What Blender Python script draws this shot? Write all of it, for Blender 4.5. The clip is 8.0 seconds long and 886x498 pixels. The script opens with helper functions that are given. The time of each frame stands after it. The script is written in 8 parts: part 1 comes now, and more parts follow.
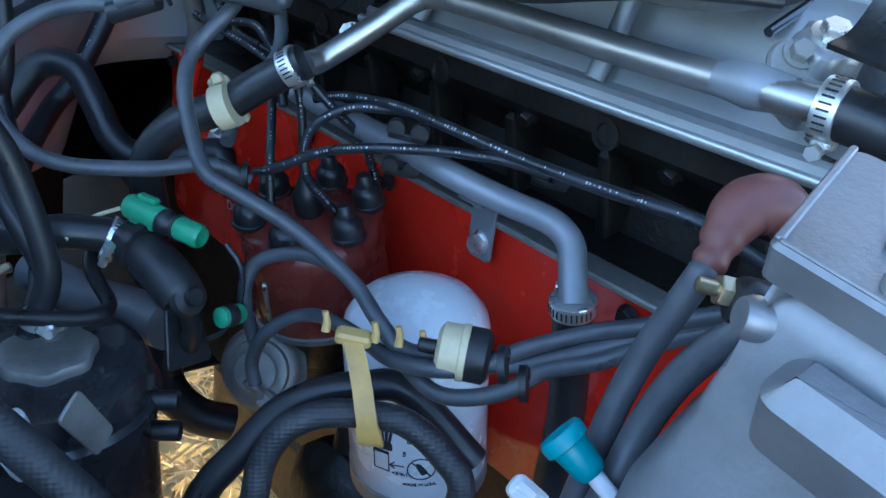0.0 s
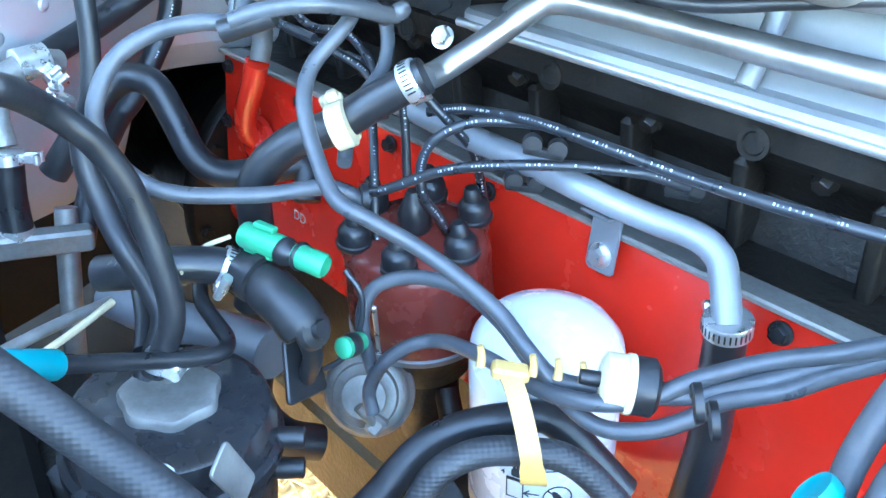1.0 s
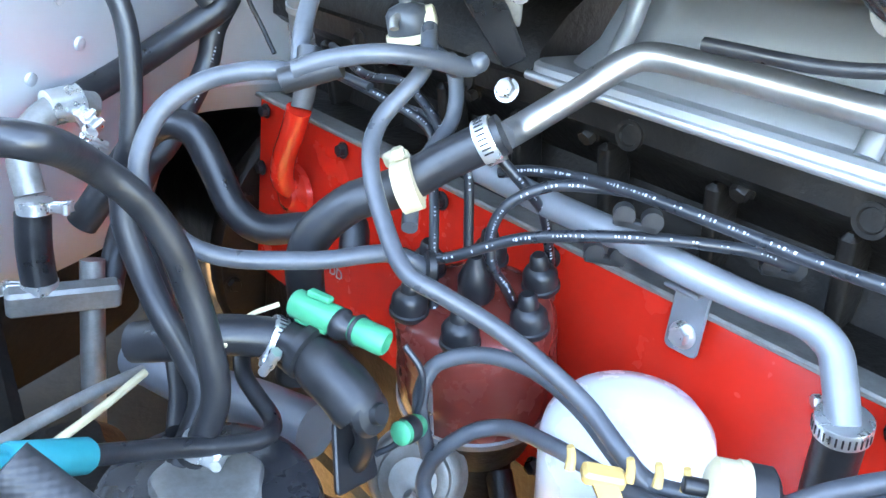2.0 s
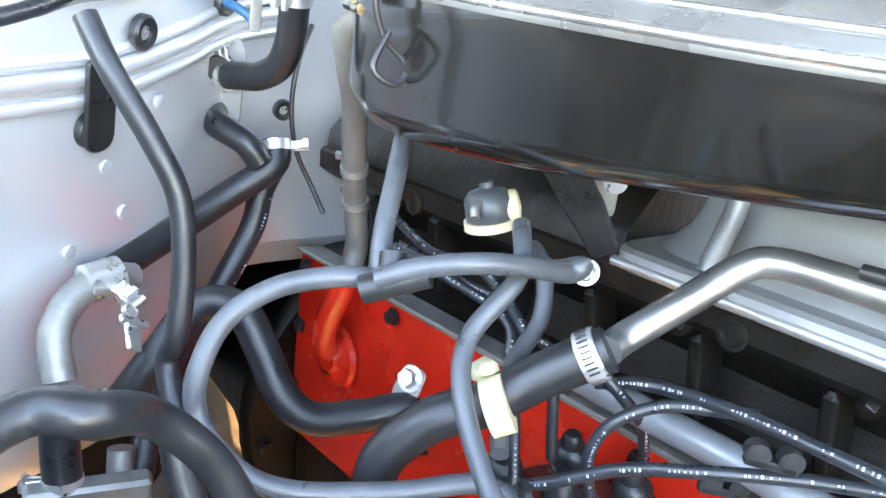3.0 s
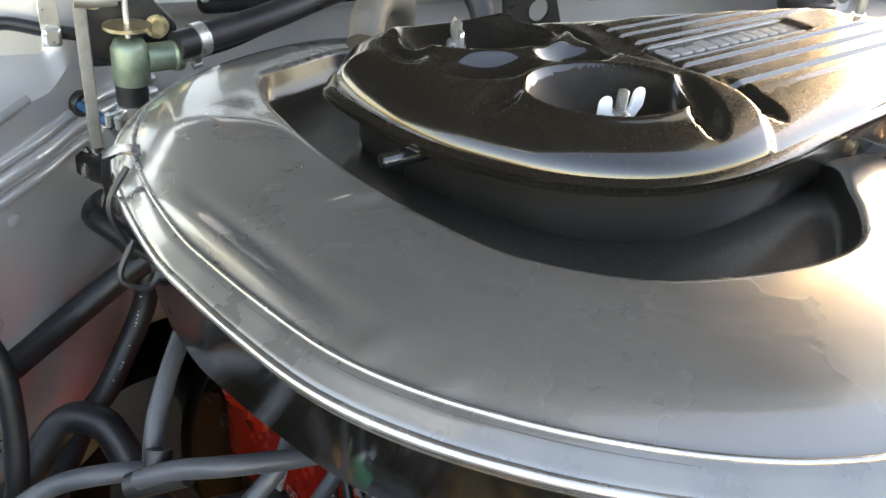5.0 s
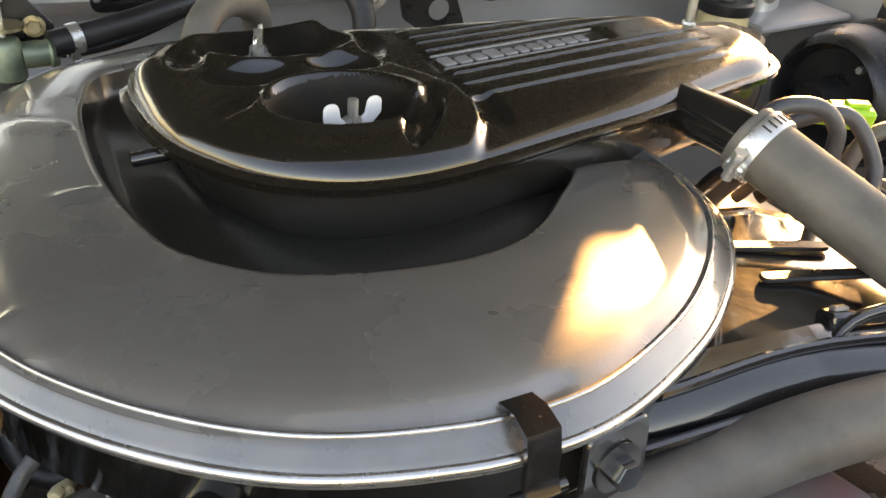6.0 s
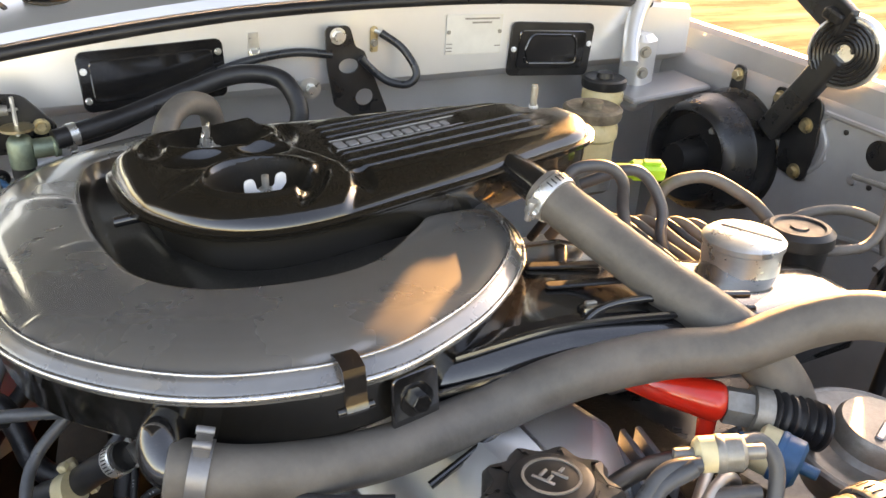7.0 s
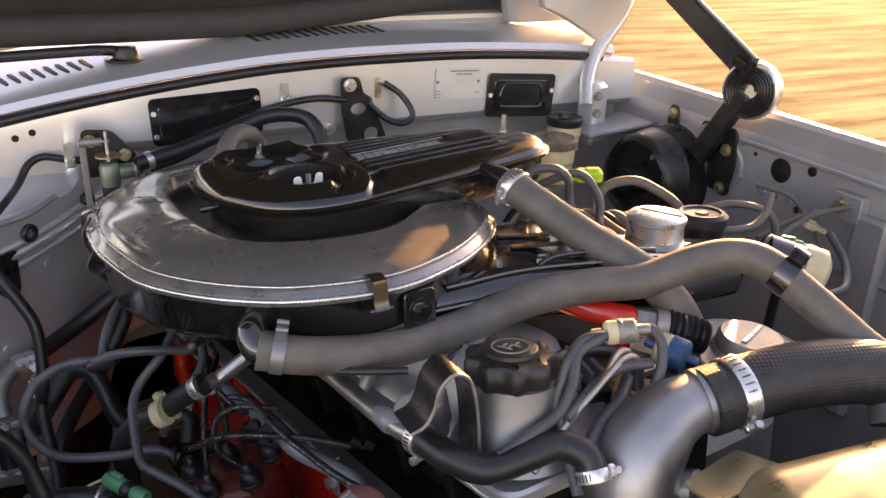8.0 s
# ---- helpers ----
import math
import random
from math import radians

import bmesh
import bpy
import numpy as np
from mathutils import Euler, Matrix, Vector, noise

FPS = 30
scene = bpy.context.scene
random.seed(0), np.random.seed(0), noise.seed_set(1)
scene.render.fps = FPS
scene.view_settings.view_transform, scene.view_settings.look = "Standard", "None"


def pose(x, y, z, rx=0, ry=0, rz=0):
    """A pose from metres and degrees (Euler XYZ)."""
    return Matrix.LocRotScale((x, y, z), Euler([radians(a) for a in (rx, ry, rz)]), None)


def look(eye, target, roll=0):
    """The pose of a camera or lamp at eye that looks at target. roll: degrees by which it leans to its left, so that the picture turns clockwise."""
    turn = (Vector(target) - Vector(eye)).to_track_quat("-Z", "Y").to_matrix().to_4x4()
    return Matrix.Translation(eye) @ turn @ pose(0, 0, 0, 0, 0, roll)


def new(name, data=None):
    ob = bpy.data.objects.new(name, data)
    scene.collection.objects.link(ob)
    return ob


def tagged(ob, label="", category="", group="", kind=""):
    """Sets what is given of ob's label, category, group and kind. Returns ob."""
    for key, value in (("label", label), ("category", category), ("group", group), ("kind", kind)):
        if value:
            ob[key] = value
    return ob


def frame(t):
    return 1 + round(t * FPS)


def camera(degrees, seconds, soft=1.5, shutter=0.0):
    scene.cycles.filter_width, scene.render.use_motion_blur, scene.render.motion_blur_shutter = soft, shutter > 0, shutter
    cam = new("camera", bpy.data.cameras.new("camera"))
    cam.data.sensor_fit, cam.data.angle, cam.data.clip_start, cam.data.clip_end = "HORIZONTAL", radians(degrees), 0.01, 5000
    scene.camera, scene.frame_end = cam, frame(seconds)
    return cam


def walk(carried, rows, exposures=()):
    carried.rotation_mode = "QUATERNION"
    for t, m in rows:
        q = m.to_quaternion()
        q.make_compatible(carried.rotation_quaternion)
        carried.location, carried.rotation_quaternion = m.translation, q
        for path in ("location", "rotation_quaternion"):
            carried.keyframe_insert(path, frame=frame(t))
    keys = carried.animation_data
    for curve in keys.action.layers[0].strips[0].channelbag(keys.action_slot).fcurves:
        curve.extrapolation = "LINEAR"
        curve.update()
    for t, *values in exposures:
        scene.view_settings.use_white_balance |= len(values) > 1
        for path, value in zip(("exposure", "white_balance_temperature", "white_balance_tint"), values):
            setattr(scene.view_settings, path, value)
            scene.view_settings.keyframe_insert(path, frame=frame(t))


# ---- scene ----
cam = camera(55.7, 8.0)
PATH = [
    (0, (-0.287, -0.272, 1.191), (0.727, 1.106, 0.156), 11.1),
    (0.5, (-0.3186, -0.2191, 1.1802), (0.7245, 1.1163, 0.1179), 11.96),
    (1, (-0.353, -0.18, 1.184), (0.67, 1.162, 0.111), 9.5),
    (1.2, (-0.3572, -0.1704, 1.1825), (0.6575, 1.1903, 0.1247), 9.57),
    (2.3, (-0.3558, -0.0792, 1.1601), (0.6747, 1.3585, 0.2268), 11.76),
    (2.5, (-0.364, -0.065, 1.161), (0.66, 1.411, 0.282), 12.3),
    (3, (-0.358, 0.002, 1.184), (0.683, 1.524, 0.41), 10.6),
    (3.5, (-0.343, 0.052, 1.234), (0.72, 1.562, 0.465), 8.5),
    (4, (-0.296, 0.059, 1.284), (0.735, 1.577, 0.488), 6.2),
    (4.2, (-0.276, 0.055, 1.303), (0.722, 1.551, 0.428), 6.05),
    (5.3, (-0.156, -0.04, 1.366), (0.714, 1.452, 0.357), 5.8),
    (5.5, (-0.127, -0.051, 1.365), (0.723, 1.462, 0.371), 5.5),
    (6, (-0.04, -0.131, 1.403), (0.726, 1.392, 0.356), 5.2),
    (6.5, (-0.019, -0.239, 1.466), (0.657, 1.337, 0.437), 3.3),
    (7, (-0.045, -0.36, 1.502), (0.751, 1.226, 0.578), 2.9),
    (7.5, (-0.104, -0.491, 1.515), (0.736, 1.136, 0.709), 2.1),
    (8, (-0.179, -0.634, 1.534), (0.657, 1.007, 0.755), 1.9),
]
# seconds, stops, kelvin, tint: the clip's camera brightens, darkens and warms its picture on the way
EXPOSURES = [
    (0.0, 3.10, 5350, 12), (0.5, 4.56, 5350, 8), (1.0, 5.20, 5700, 10), (2.5, 5.28, 7000, 20), (3.0, 5.16, 7500, 20), (3.5, 4.62, 8100, 22), (4.0, 3.70, 8100, 19),
    (5.5, 3.16, 9200, 24), (6.0, 2.76, 9700, 25), (7.0, 2.88, 9050, 27), (8.0, 2.22, 8800, 39),
]
walk(cam, [(t, look(eye, target, roll)) for t, eye, target, roll in PATH], EXPOSURES)

# ---- light: low golden sun from the car's left, blue sky, shade under the raised bonnet ----
SUN_AZ, SUN_EL = 50.0, 11.5          # degrees from +y towards +x, and above the horizon
world = bpy.data.worlds.new("world")
scene.world = world
world.use_nodes = True
wn, wl = world.node_tree.nodes, world.node_tree.links
sky = wn.new("ShaderNodeTexSky")
sky.sky_type, sky.sun_disc = "NISHITA", False
sky.sun_elevation, sky.sun_rotation = radians(SUN_EL), radians(SUN_AZ)
wl.new(sky.outputs[0], wn["Background"].inputs[0])
wn["Background"].inputs[1].default_value = 0.15
sun = new("sun", bpy.data.lights.new("sun", "SUN"))
sun.data.energy, sun.data.angle, sun.data.color = 5.0, radians(0.6), (1.0, 0.62, 0.26)
_s = Vector((math.sin(radians(SUN_AZ)) * math.cos(radians(SUN_EL)), math.cos(radians(SUN_AZ)) * math.cos(radians(SUN_EL)), math.sin(radians(SUN_EL))))
sun.matrix_world = look(_s * 20, (0, 0, 0))


# ---- materials ----
def material(name, color, rough=0.5, metal=0.0, vary=0.25, scale=30.0, bump=0.0, bump_scale=200.0, coat=0.0, dust=None, settle=None, spots=0.0, spec=0.5, trans=0.0, vary2=0.15, rough_vary=0.12):
    m = bpy.data.materials.new(name)
    m.use_nodes = True
    n, l = m.node_tree.nodes, m.node_tree.links
    b = n["Principled BSDF"]
    co = n.new("ShaderNodeTexCoord").outputs["Object"]

    def tex(s, detail=4.0, rgh=0.6):
        t = n.new("ShaderNodeTexNoise")
        t.inputs["Scale"].default_value, t.inputs["Detail"].default_value, t.inputs["Roughness"].default_value = s, detail, rgh
        l.new(co, t.inputs["Vector"])
        return t.outputs["Fac"]

    def ramp(fac, lo, hi, a=0.0, c=1.0):
        r = n.new("ShaderNodeMapRange")
        r.inputs["From Min"].default_value, r.inputs["From Max"].default_value = lo, hi
        r.inputs["To Min"].default_value, r.inputs["To Max"].default_value = a, c
        l.new(fac, r.inputs["Value"])
        return r.outputs["Result"]

    def mix(fac, a, c):
        x = n.new("ShaderNodeMix")
        x.data_type = "RGBA"
        l.new(fac, x.inputs["Factor"])
        for sock, v in ((x.inputs["A"], a), (x.inputs["B"], c)):
            if isinstance(v, tuple):
                sock.default_value = (*v, 1)
            else:
                l.new(v, sock)
        return x.outputs["Result"]

    dark = tuple(c * (1 - vary) for c in color)
    light = tuple(min(1.0, c * (1 + vary)) for c in color)
    coarse, fine = tex(scale), tex(scale * 9, 3.0)
    col = mix(ramp(coarse, 0.32, 0.68), dark, light)
    col = mix(ramp(fine, 0.35, 0.75, 0.0, vary2), col, dark)
    if dust:
        col = mix(ramp(tex(scale * 2.3, 6.0, 0.7), 0.45, 0.8, 0.0, dust[3]), col, dust[:3])
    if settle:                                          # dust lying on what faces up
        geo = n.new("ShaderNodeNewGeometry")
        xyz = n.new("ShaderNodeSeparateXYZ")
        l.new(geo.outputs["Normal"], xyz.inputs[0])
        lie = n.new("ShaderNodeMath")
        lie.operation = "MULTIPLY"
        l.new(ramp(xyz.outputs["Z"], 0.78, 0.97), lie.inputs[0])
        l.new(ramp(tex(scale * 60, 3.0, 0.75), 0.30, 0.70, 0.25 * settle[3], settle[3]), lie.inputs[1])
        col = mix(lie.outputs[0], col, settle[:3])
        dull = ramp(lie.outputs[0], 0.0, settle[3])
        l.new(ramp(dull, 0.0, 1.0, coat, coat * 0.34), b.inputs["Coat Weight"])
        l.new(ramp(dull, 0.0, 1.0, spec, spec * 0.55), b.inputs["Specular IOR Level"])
    if spots:
        col = mix(ramp(tex(scale * 75, 2.0), 0.66, 0.74, 0.0, spots), col, (0.5, 0.46, 0.4))
    l.new(col, b.inputs["Base Color"])
    gloss = ramp(coarse, 0.3, 0.7, max(0.03, rough - rough_vary), min(1.0, rough + rough_vary))
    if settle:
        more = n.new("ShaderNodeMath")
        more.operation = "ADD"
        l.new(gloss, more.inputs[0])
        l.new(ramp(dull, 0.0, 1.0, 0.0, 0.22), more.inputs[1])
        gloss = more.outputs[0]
    l.new(gloss, b.inputs["Roughness"])
    b.inputs["Metallic"].default_value = metal
    b.inputs["Specular IOR Level"].default_value = spec
    b.inputs["Coat Weight"].default_value = coat
    b.inputs["Coat Roughness"].default_value = 0.08
    b.inputs["Transmission Weight"].default_value = trans
    if bump:
        p = n.new("ShaderNodeBump")
        p.inputs["Strength"].default_value, p.inputs["Distance"].default_value = bump, 0.002
        l.new(tex(bump_scale, 4.0), p.inputs["Height"])
        l.new(p.outputs["Normal"], b.inputs["Normal"])
    return m


RUBBER = material("black rubber", (0.015, 0.015, 0.017), 0.38, bump=0.10, bump_scale=300, dust=(0.07, 0.066, 0.062, 0.16))
VACUUM = material("grey vacuum hose rubber", (0.062, 0.066, 0.074), 0.36, bump=0.1, bump_scale=400, dust=(0.13, 0.125, 0.12, 0.3))
DUSTY = material("dusty grey hose rubber", (0.115, 0.105, 0.095), 0.55, bump=0.2, bump_scale=150, dust=(0.17, 0.15, 0.13, 0.4))
WIRE = material("black ignition cable", (0.020, 0.022, 0.026), 0.33, bump=0.05)
RED = material("red engine enamel", (0.62, 0.022, 0.010), 0.22, vary=0.10, scale=14, coat=0.5, bump=0.10, bump_scale=60, dust=(0.35, 0.06, 0.04, 0.18))
CAPRED = material("brown red bakelite", (0.17, 0.028, 0.020), 0.25, vary=0.15, coat=0.2, dust=(0.25, 0.10, 0.08, 0.25))
STEEL = material("plated steel pipe", (0.42, 0.41, 0.40), 0.36, 0.9, vary=0.12, scale=25, dust=(0.24, 0.21, 0.18, 0.35))
ZINC = material("bright zinc plate", (0.72, 0.72, 0.70), 0.32, 0.85, vary=0.12, scale=60)
BRASSY = material("yellow passivated steel", (0.55, 0.45, 0.28), 0.35, 0.9, vary=0.25, scale=80)
CAST = material("cast aluminium", (0.36, 0.36, 0.37), 0.40, 0.85, vary=0.10, scale=20, bump=0.14, bump_scale=420, dust=(0.24, 0.23, 0.22, 0.25))
# dimmed copy of the valve cover's silver, shade put into its colour
SILVERDIM = material("silver engine paint", (0.30, 0.305, 0.315), 0.46, 0.75, vary=0.08, scale=10, bump=0.12, bump_scale=90, dust=(0.22, 0.21, 0.20, 0.10), rough_vary=0.05)
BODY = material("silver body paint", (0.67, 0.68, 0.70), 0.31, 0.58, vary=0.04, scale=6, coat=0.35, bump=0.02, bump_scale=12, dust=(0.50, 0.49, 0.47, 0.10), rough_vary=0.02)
BODYDARK = material("darker grey body paint", (0.30, 0.30, 0.31), 0.38, 0.25, vary=0.12, rough_vary=0.04, scale=7, coat=0.2, bump=0.08, bump_scale=30, dust=(0.36, 0.32, 0.28, 0.35))
BLACKGLOSS = material("gloss black paint", (0.009, 0.009, 0.010), 0.13, vary=0.2, scale=12, coat=1.0, bump=0.22, bump_scale=34, dust=(0.06, 0.05, 0.04, 0.22), spots=0.13, spec=0.7, rough_vary=0.06)
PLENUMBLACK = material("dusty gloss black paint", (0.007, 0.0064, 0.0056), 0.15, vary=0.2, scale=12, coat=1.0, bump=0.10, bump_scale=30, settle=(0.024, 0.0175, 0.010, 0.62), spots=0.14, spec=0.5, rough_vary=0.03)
# lid's recess: shade below the plenum painted black, real dust over it
PANSHADE = material("dust film over painted-in black shade", (0.014, 0.013, 0.012), 0.30, vary=0.2, scale=12, coat=0.5, bump=0.06, bump_scale=40, settle=(0.024, 0.021, 0.018, 0.60), spots=0.20, spec=0.5, rough_vary=0.04)
DUSTSIDE = material("dusty satin black paint", (0.020, 0.018, 0.015), 0.26, vary=0.2, scale=10, coat=0.9, bump=0.05, bump_scale=60, dust=(0.040, 0.035, 0.028, 0.4), spec=0.5, rough_vary=0.04)
# dust plus no gloss: the wells' darkness is put into this copy
WELLMATTE = material("dusty matte black of the wells", (0.010, 0.0085, 0.0066), 0.45, vary=0.2, scale=12, bump=0.10, bump_scale=60, dust=(0.036, 0.027, 0.017, 0.7), spots=0.16, spec=0.22, rough_vary=0.04)
BOWL = material("deep black paint", (0.007, 0.0068, 0.0065), 0.18, vary=0.2, scale=12, coat=0.8, bump=0.12, bump_scale=26, dust=(0.040, 0.032, 0.024, 0.16))
CANBLACK = material("satin black canister paint", (0.022, 0.022, 0.025), 0.26, vary=0.2, scale=20, bump=0.08, bump_scale=120, coat=0.4, dust=(0.07, 0.065, 0.06, 0.3))
BLACKSATIN = material("satin black paint", (0.014, 0.014, 0.015), 0.32, vary=0.2, scale=20, bump=0.12, bump_scale=200, dust=(0.05, 0.045, 0.04, 0.3))
LID = material("dark grey metallic paint", (0.250, 0.243, 0.234), 0.28, 0.60, vary=0.08, scale=9, vary2=0.22, bump=0.07, bump_scale=900, dust=(0.21, 0.195, 0.175, 0.22), spots=0.16, coat=1.0, rough_vary=0.04)
RIM = material("worn silver rim paint", (0.62, 0.62, 0.62), 0.22, 0.9, vary=0.12, scale=30, dust=(0.25, 0.23, 0.2, 0.15))
RIMBAND = material("grey rim band", (0.22, 0.22, 0.22), 0.30, 0.6, coat=1.0, vary=0.10, scale=30, dust=(0.22, 0.2, 0.18, 0.25))
UNDERSEAL = material("dull black underseal", (0.012, 0.011, 0.010), 0.85, vary=0.3, scale=14, bump=0.5, bump_scale=90, dust=(0.04, 0.03, 0.02, 0.35), spec=0.12)
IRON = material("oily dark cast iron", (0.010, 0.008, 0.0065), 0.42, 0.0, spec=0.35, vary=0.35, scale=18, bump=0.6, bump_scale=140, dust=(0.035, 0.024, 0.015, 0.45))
WHITE = material("white painted steel", (0.78, 0.80, 0.82), 0.25, vary=0.04, coat=0.3)
CREAM = material("aged cream plastic", (0.62, 0.53, 0.33), 0.45, vary=0.12, scale=60)
YELLOW = material("aged yellow plastic", (0.55, 0.36, 0.12), 0.45, vary=0.15, scale=60)
GREEN = material("green plastic", (0.05, 0.30, 0.15), 0.38, vary=0.12, scale=60)
LIME = material("lime green plastic", (0.32, 0.62, 0.05), 0.4, vary=0.12, scale=60)
TEAL = material("teal plastic", (0.015, 0.24, 0.27), 0.4, vary=0.12, scale=60)
BLUE = material("dark blue plastic", (0.02, 0.10, 0.22), 0.4, vary=0.15, scale=60)
TRANSLUCENT = material("yellowed reservoir plastic", (0.62, 0.50, 0.27), 0.35, vary=0.15, scale=30)
BLACKPLASTIC = material("black plastic", (0.016, 0.016, 0.017), 0.4, vary=0.2, scale=50, dust=(0.06, 0.055, 0.05, 0.3))
DUSTCAP = material("dust-caked cap plastic", (0.16, 0.125, 0.085), 0.7, vary=0.4, scale=50, bump=0.3, bump_scale=160, dust=(0.34, 0.27, 0.18, 0.6))
DULLGREY = material("dull grey metal", (0.30, 0.29, 0.27), 0.5, 0.6, vary=0.2, scale=60, bump=0.2, dust=(0.16, 0.13, 0.1, 0.4))
BOOT = material("brick red rubber boot", (0.17, 0.058, 0.048), 0.5, vary=0.15, scale=60)
INK = material("dark print", (0.03, 0.03, 0.035), 0.5, vary=0.1)
PRINT = material("white plastic", (0.75, 0.76, 0.78), 0.5, vary=0.1)
FADED = material("faded white print", (0.42, 0.44, 0.47), 0.5, vary=0.4, scale=90)
PIPE = material("grey painted steel pipe", (0.25, 0.26, 0.28), 0.48, 0.45, vary=0.10, scale=25, dust=(0.2, 0.19, 0.18, 0.3))
STRAPYELLOW = material("aged ochre plastic strap", (0.50, 0.30, 0.08), 0.42, vary=0.15, scale=60)
PAPER = material("pale data plate", (0.62, 0.61, 0.57), 0.4, vary=0.06)
PATINA = material("greenish brass valve", (0.20, 0.25, 0.19), 0.45, 0.6, vary=0.25, scale=70)
STRAW = material("straw blades", (0.42, 0.34, 0.21), 0.6, vary=0.3, scale=20, spec=0.3)
LEATHER = material("bonnet lining", (0.035, 0.034, 0.033), 0.7, vary=0.2, scale=12, bump=0.4, bump_scale=80, dust=(0.07, 0.065, 0.06, 0.3))

AGED = material("aged cast aluminium", (0.25, 0.25, 0.26), 0.45, 0.6, vary=0.12, scale=24, bump=0.15, bump_scale=300, dust=(0.17, 0.16, 0.15, 0.3))
SHEATH = material("dark grey cable sheath", (0.075, 0.079, 0.088), 0.42, vary=0.15, scale=80, bump=0.1, bump_scale=150, dust=(0.13, 0.125, 0.12, 0.3))
# lit copy of the same engine silver, lightened for the cover and flange
SILVERLIT = material("silver engine paint, lit copy", (0.60, 0.61, 0.62), 0.42, 0.80, vary=0.07, scale=9, bump=0.12, bump_scale=40, dust=(0.35, 0.33, 0.31, 0.10), rough_vary=0.04)
BRASSTANK = material("dull brass tank", (0.45, 0.36, 0.20), 0.35, 0.7, vary=0.2, scale=20, bump=0.1, bump_scale=60, dust=(0.25, 0.2, 0.14, 0.3))


def braided(name, color, scale):
    """Rubber with a woven cover: crossing diagonal ridges as relief."""
    m = material(name, color, 0.5, dust=(0.09, 0.085, 0.08, 0.3))
    n, l = m.node_tree.nodes, m.node_tree.links
    co = n.new("ShaderNodeTexCoord").outputs["Object"]
    waves = []
    for way in ((0.7, 0.2, 0.7), (-0.5, 0.6, 0.7)):
        rot = n.new("ShaderNodeVectorMath")
        rot.operation = "DOT_PRODUCT"
        l.new(co, rot.inputs[0])
        rot.inputs[1].default_value = way
        w = n.new("ShaderNodeMath")
        w.operation = "MULTIPLY"
        w.inputs[1].default_value = scale
        l.new(rot.outputs["Value"], w.inputs[0])
        sn = n.new("ShaderNodeMath")
        sn.operation = "SINE"
        l.new(w.outputs[0], sn.inputs[0])
        waves.append(sn.outputs[0])
    top = n.new("ShaderNodeMath")
    top.operation = "MULTIPLY"
    l.new(waves[0], top.inputs[0])
    l.new(waves[1], top.inputs[1])
    p = n.new("ShaderNodeBump")
    p.inputs["Strength"].default_value, p.inputs["Distance"].default_value = 0.35, 0.0006
    l.new(top.outputs[0], p.inputs["Height"])
    l.new(p.outputs["Normal"], n["Principled BSDF"].inputs["Normal"])
    return m


def furrowed():
    """Dry earth and straw, drawn out in long streaks."""
    m = material("dry straw ground", (0.110, 0.094, 0.056), 0.95, vary=0.5, scale=3.0, bump=0.6, bump_scale=22, dust=(0.180, 0.158, 0.095, 0.6), spec=0.01)
    n, l = m.node_tree.nodes, m.node_tree.links
    b = n["Principled BSDF"]
    old = b.inputs["Base Color"].links[0].from_socket
    mp = n.new("ShaderNodeMapping")
    mp.inputs["Rotation"].default_value = (0, 0, radians(27))
    mp.inputs["Scale"].default_value = (0.35, 2.6, 1.0)
    l.new(n.new("ShaderNodeTexCoord").outputs["Object"], mp.inputs["Vector"])
    t = n.new("ShaderNodeTexNoise")
    t.inputs["Scale"].default_value, t.inputs["Detail"].default_value, t.inputs["Roughness"].default_value = 1.3, 8.0, 0.62
    l.new(mp.outputs[0], t.inputs["Vector"])
    r = n.new("ShaderNodeMapRange")
    r.inputs["From Min"].default_value, r.inputs["From Max"].default_value = 0.40, 0.66
    l.new(t.outputs["Fac"], r.inputs["Value"])
    x = n.new("ShaderNodeMix")
    x.data_type = "RGBA"
    l.new(r.outputs[0], x.inputs["Factor"])
    l.new(old, x.inputs["A"])
    x.inputs["B"].default_value = (0.370, 0.350, 0.200, 1)
    l.new(x.outputs["Result"], b.inputs["Base Color"])
    return m


GROUND = furrowed()
BRAID = braided("braided black rubber", (0.026, 0.026, 0.028), 1300)
RIBBED = braided("woven black radiator hose rubber", (0.024, 0.023, 0.023), 1100)


# ---- geometry ----
def finish(bm, name, mat, angle=40):
    me = bpy.data.meshes.new(name)
    bmesh.ops.recalc_face_normals(bm, faces=bm.faces[:])
    bm.to_mesh(me)
    bm.free()
    me.materials.append(mat)
    me.shade_smooth()
    me.set_sharp_from_angle(angle=radians(angle))
    return me


def thing(name, label, category, group="", kind="", at=(0, 0, 0)):
    ob = new(name)
    ob.empty_display_size = 0.01
    ob.matrix_basis = at if isinstance(at, Matrix) else Matrix.Translation(at)
    return tagged(ob, label, category, group, kind)


def part(name, bm, mat, parent=None, label="", at=None, angle=40):
    ob = new(name, finish(bm, name, mat, angle))
    ob.parent = parent
    if at is not None:
        ob.matrix_basis = at
    if label:
        ob["label"] = label
    return ob


def single(name, bm, mat, label, category, group="", kind="", at=None, angle=40):
    return tagged(part(name, bm, mat, None, "", at, angle), label, category, group, kind)


def basis(origin, up, ahead=(0, 1, 0)):
    """A pose at origin whose z is up and whose y is near ahead."""
    z = Vector(up).normalized()
    x = Vector(ahead).cross(z)
    x = x.normalized() if x.length > 1e-4 else z.orthogonal().normalized()
    y = z.cross(x)
    return Matrix(((x.x, y.x, z.x, origin[0]), (x.y, y.y, z.y, origin[1]), (x.z, y.z, z.z, origin[2]), (0, 0, 0, 1)))


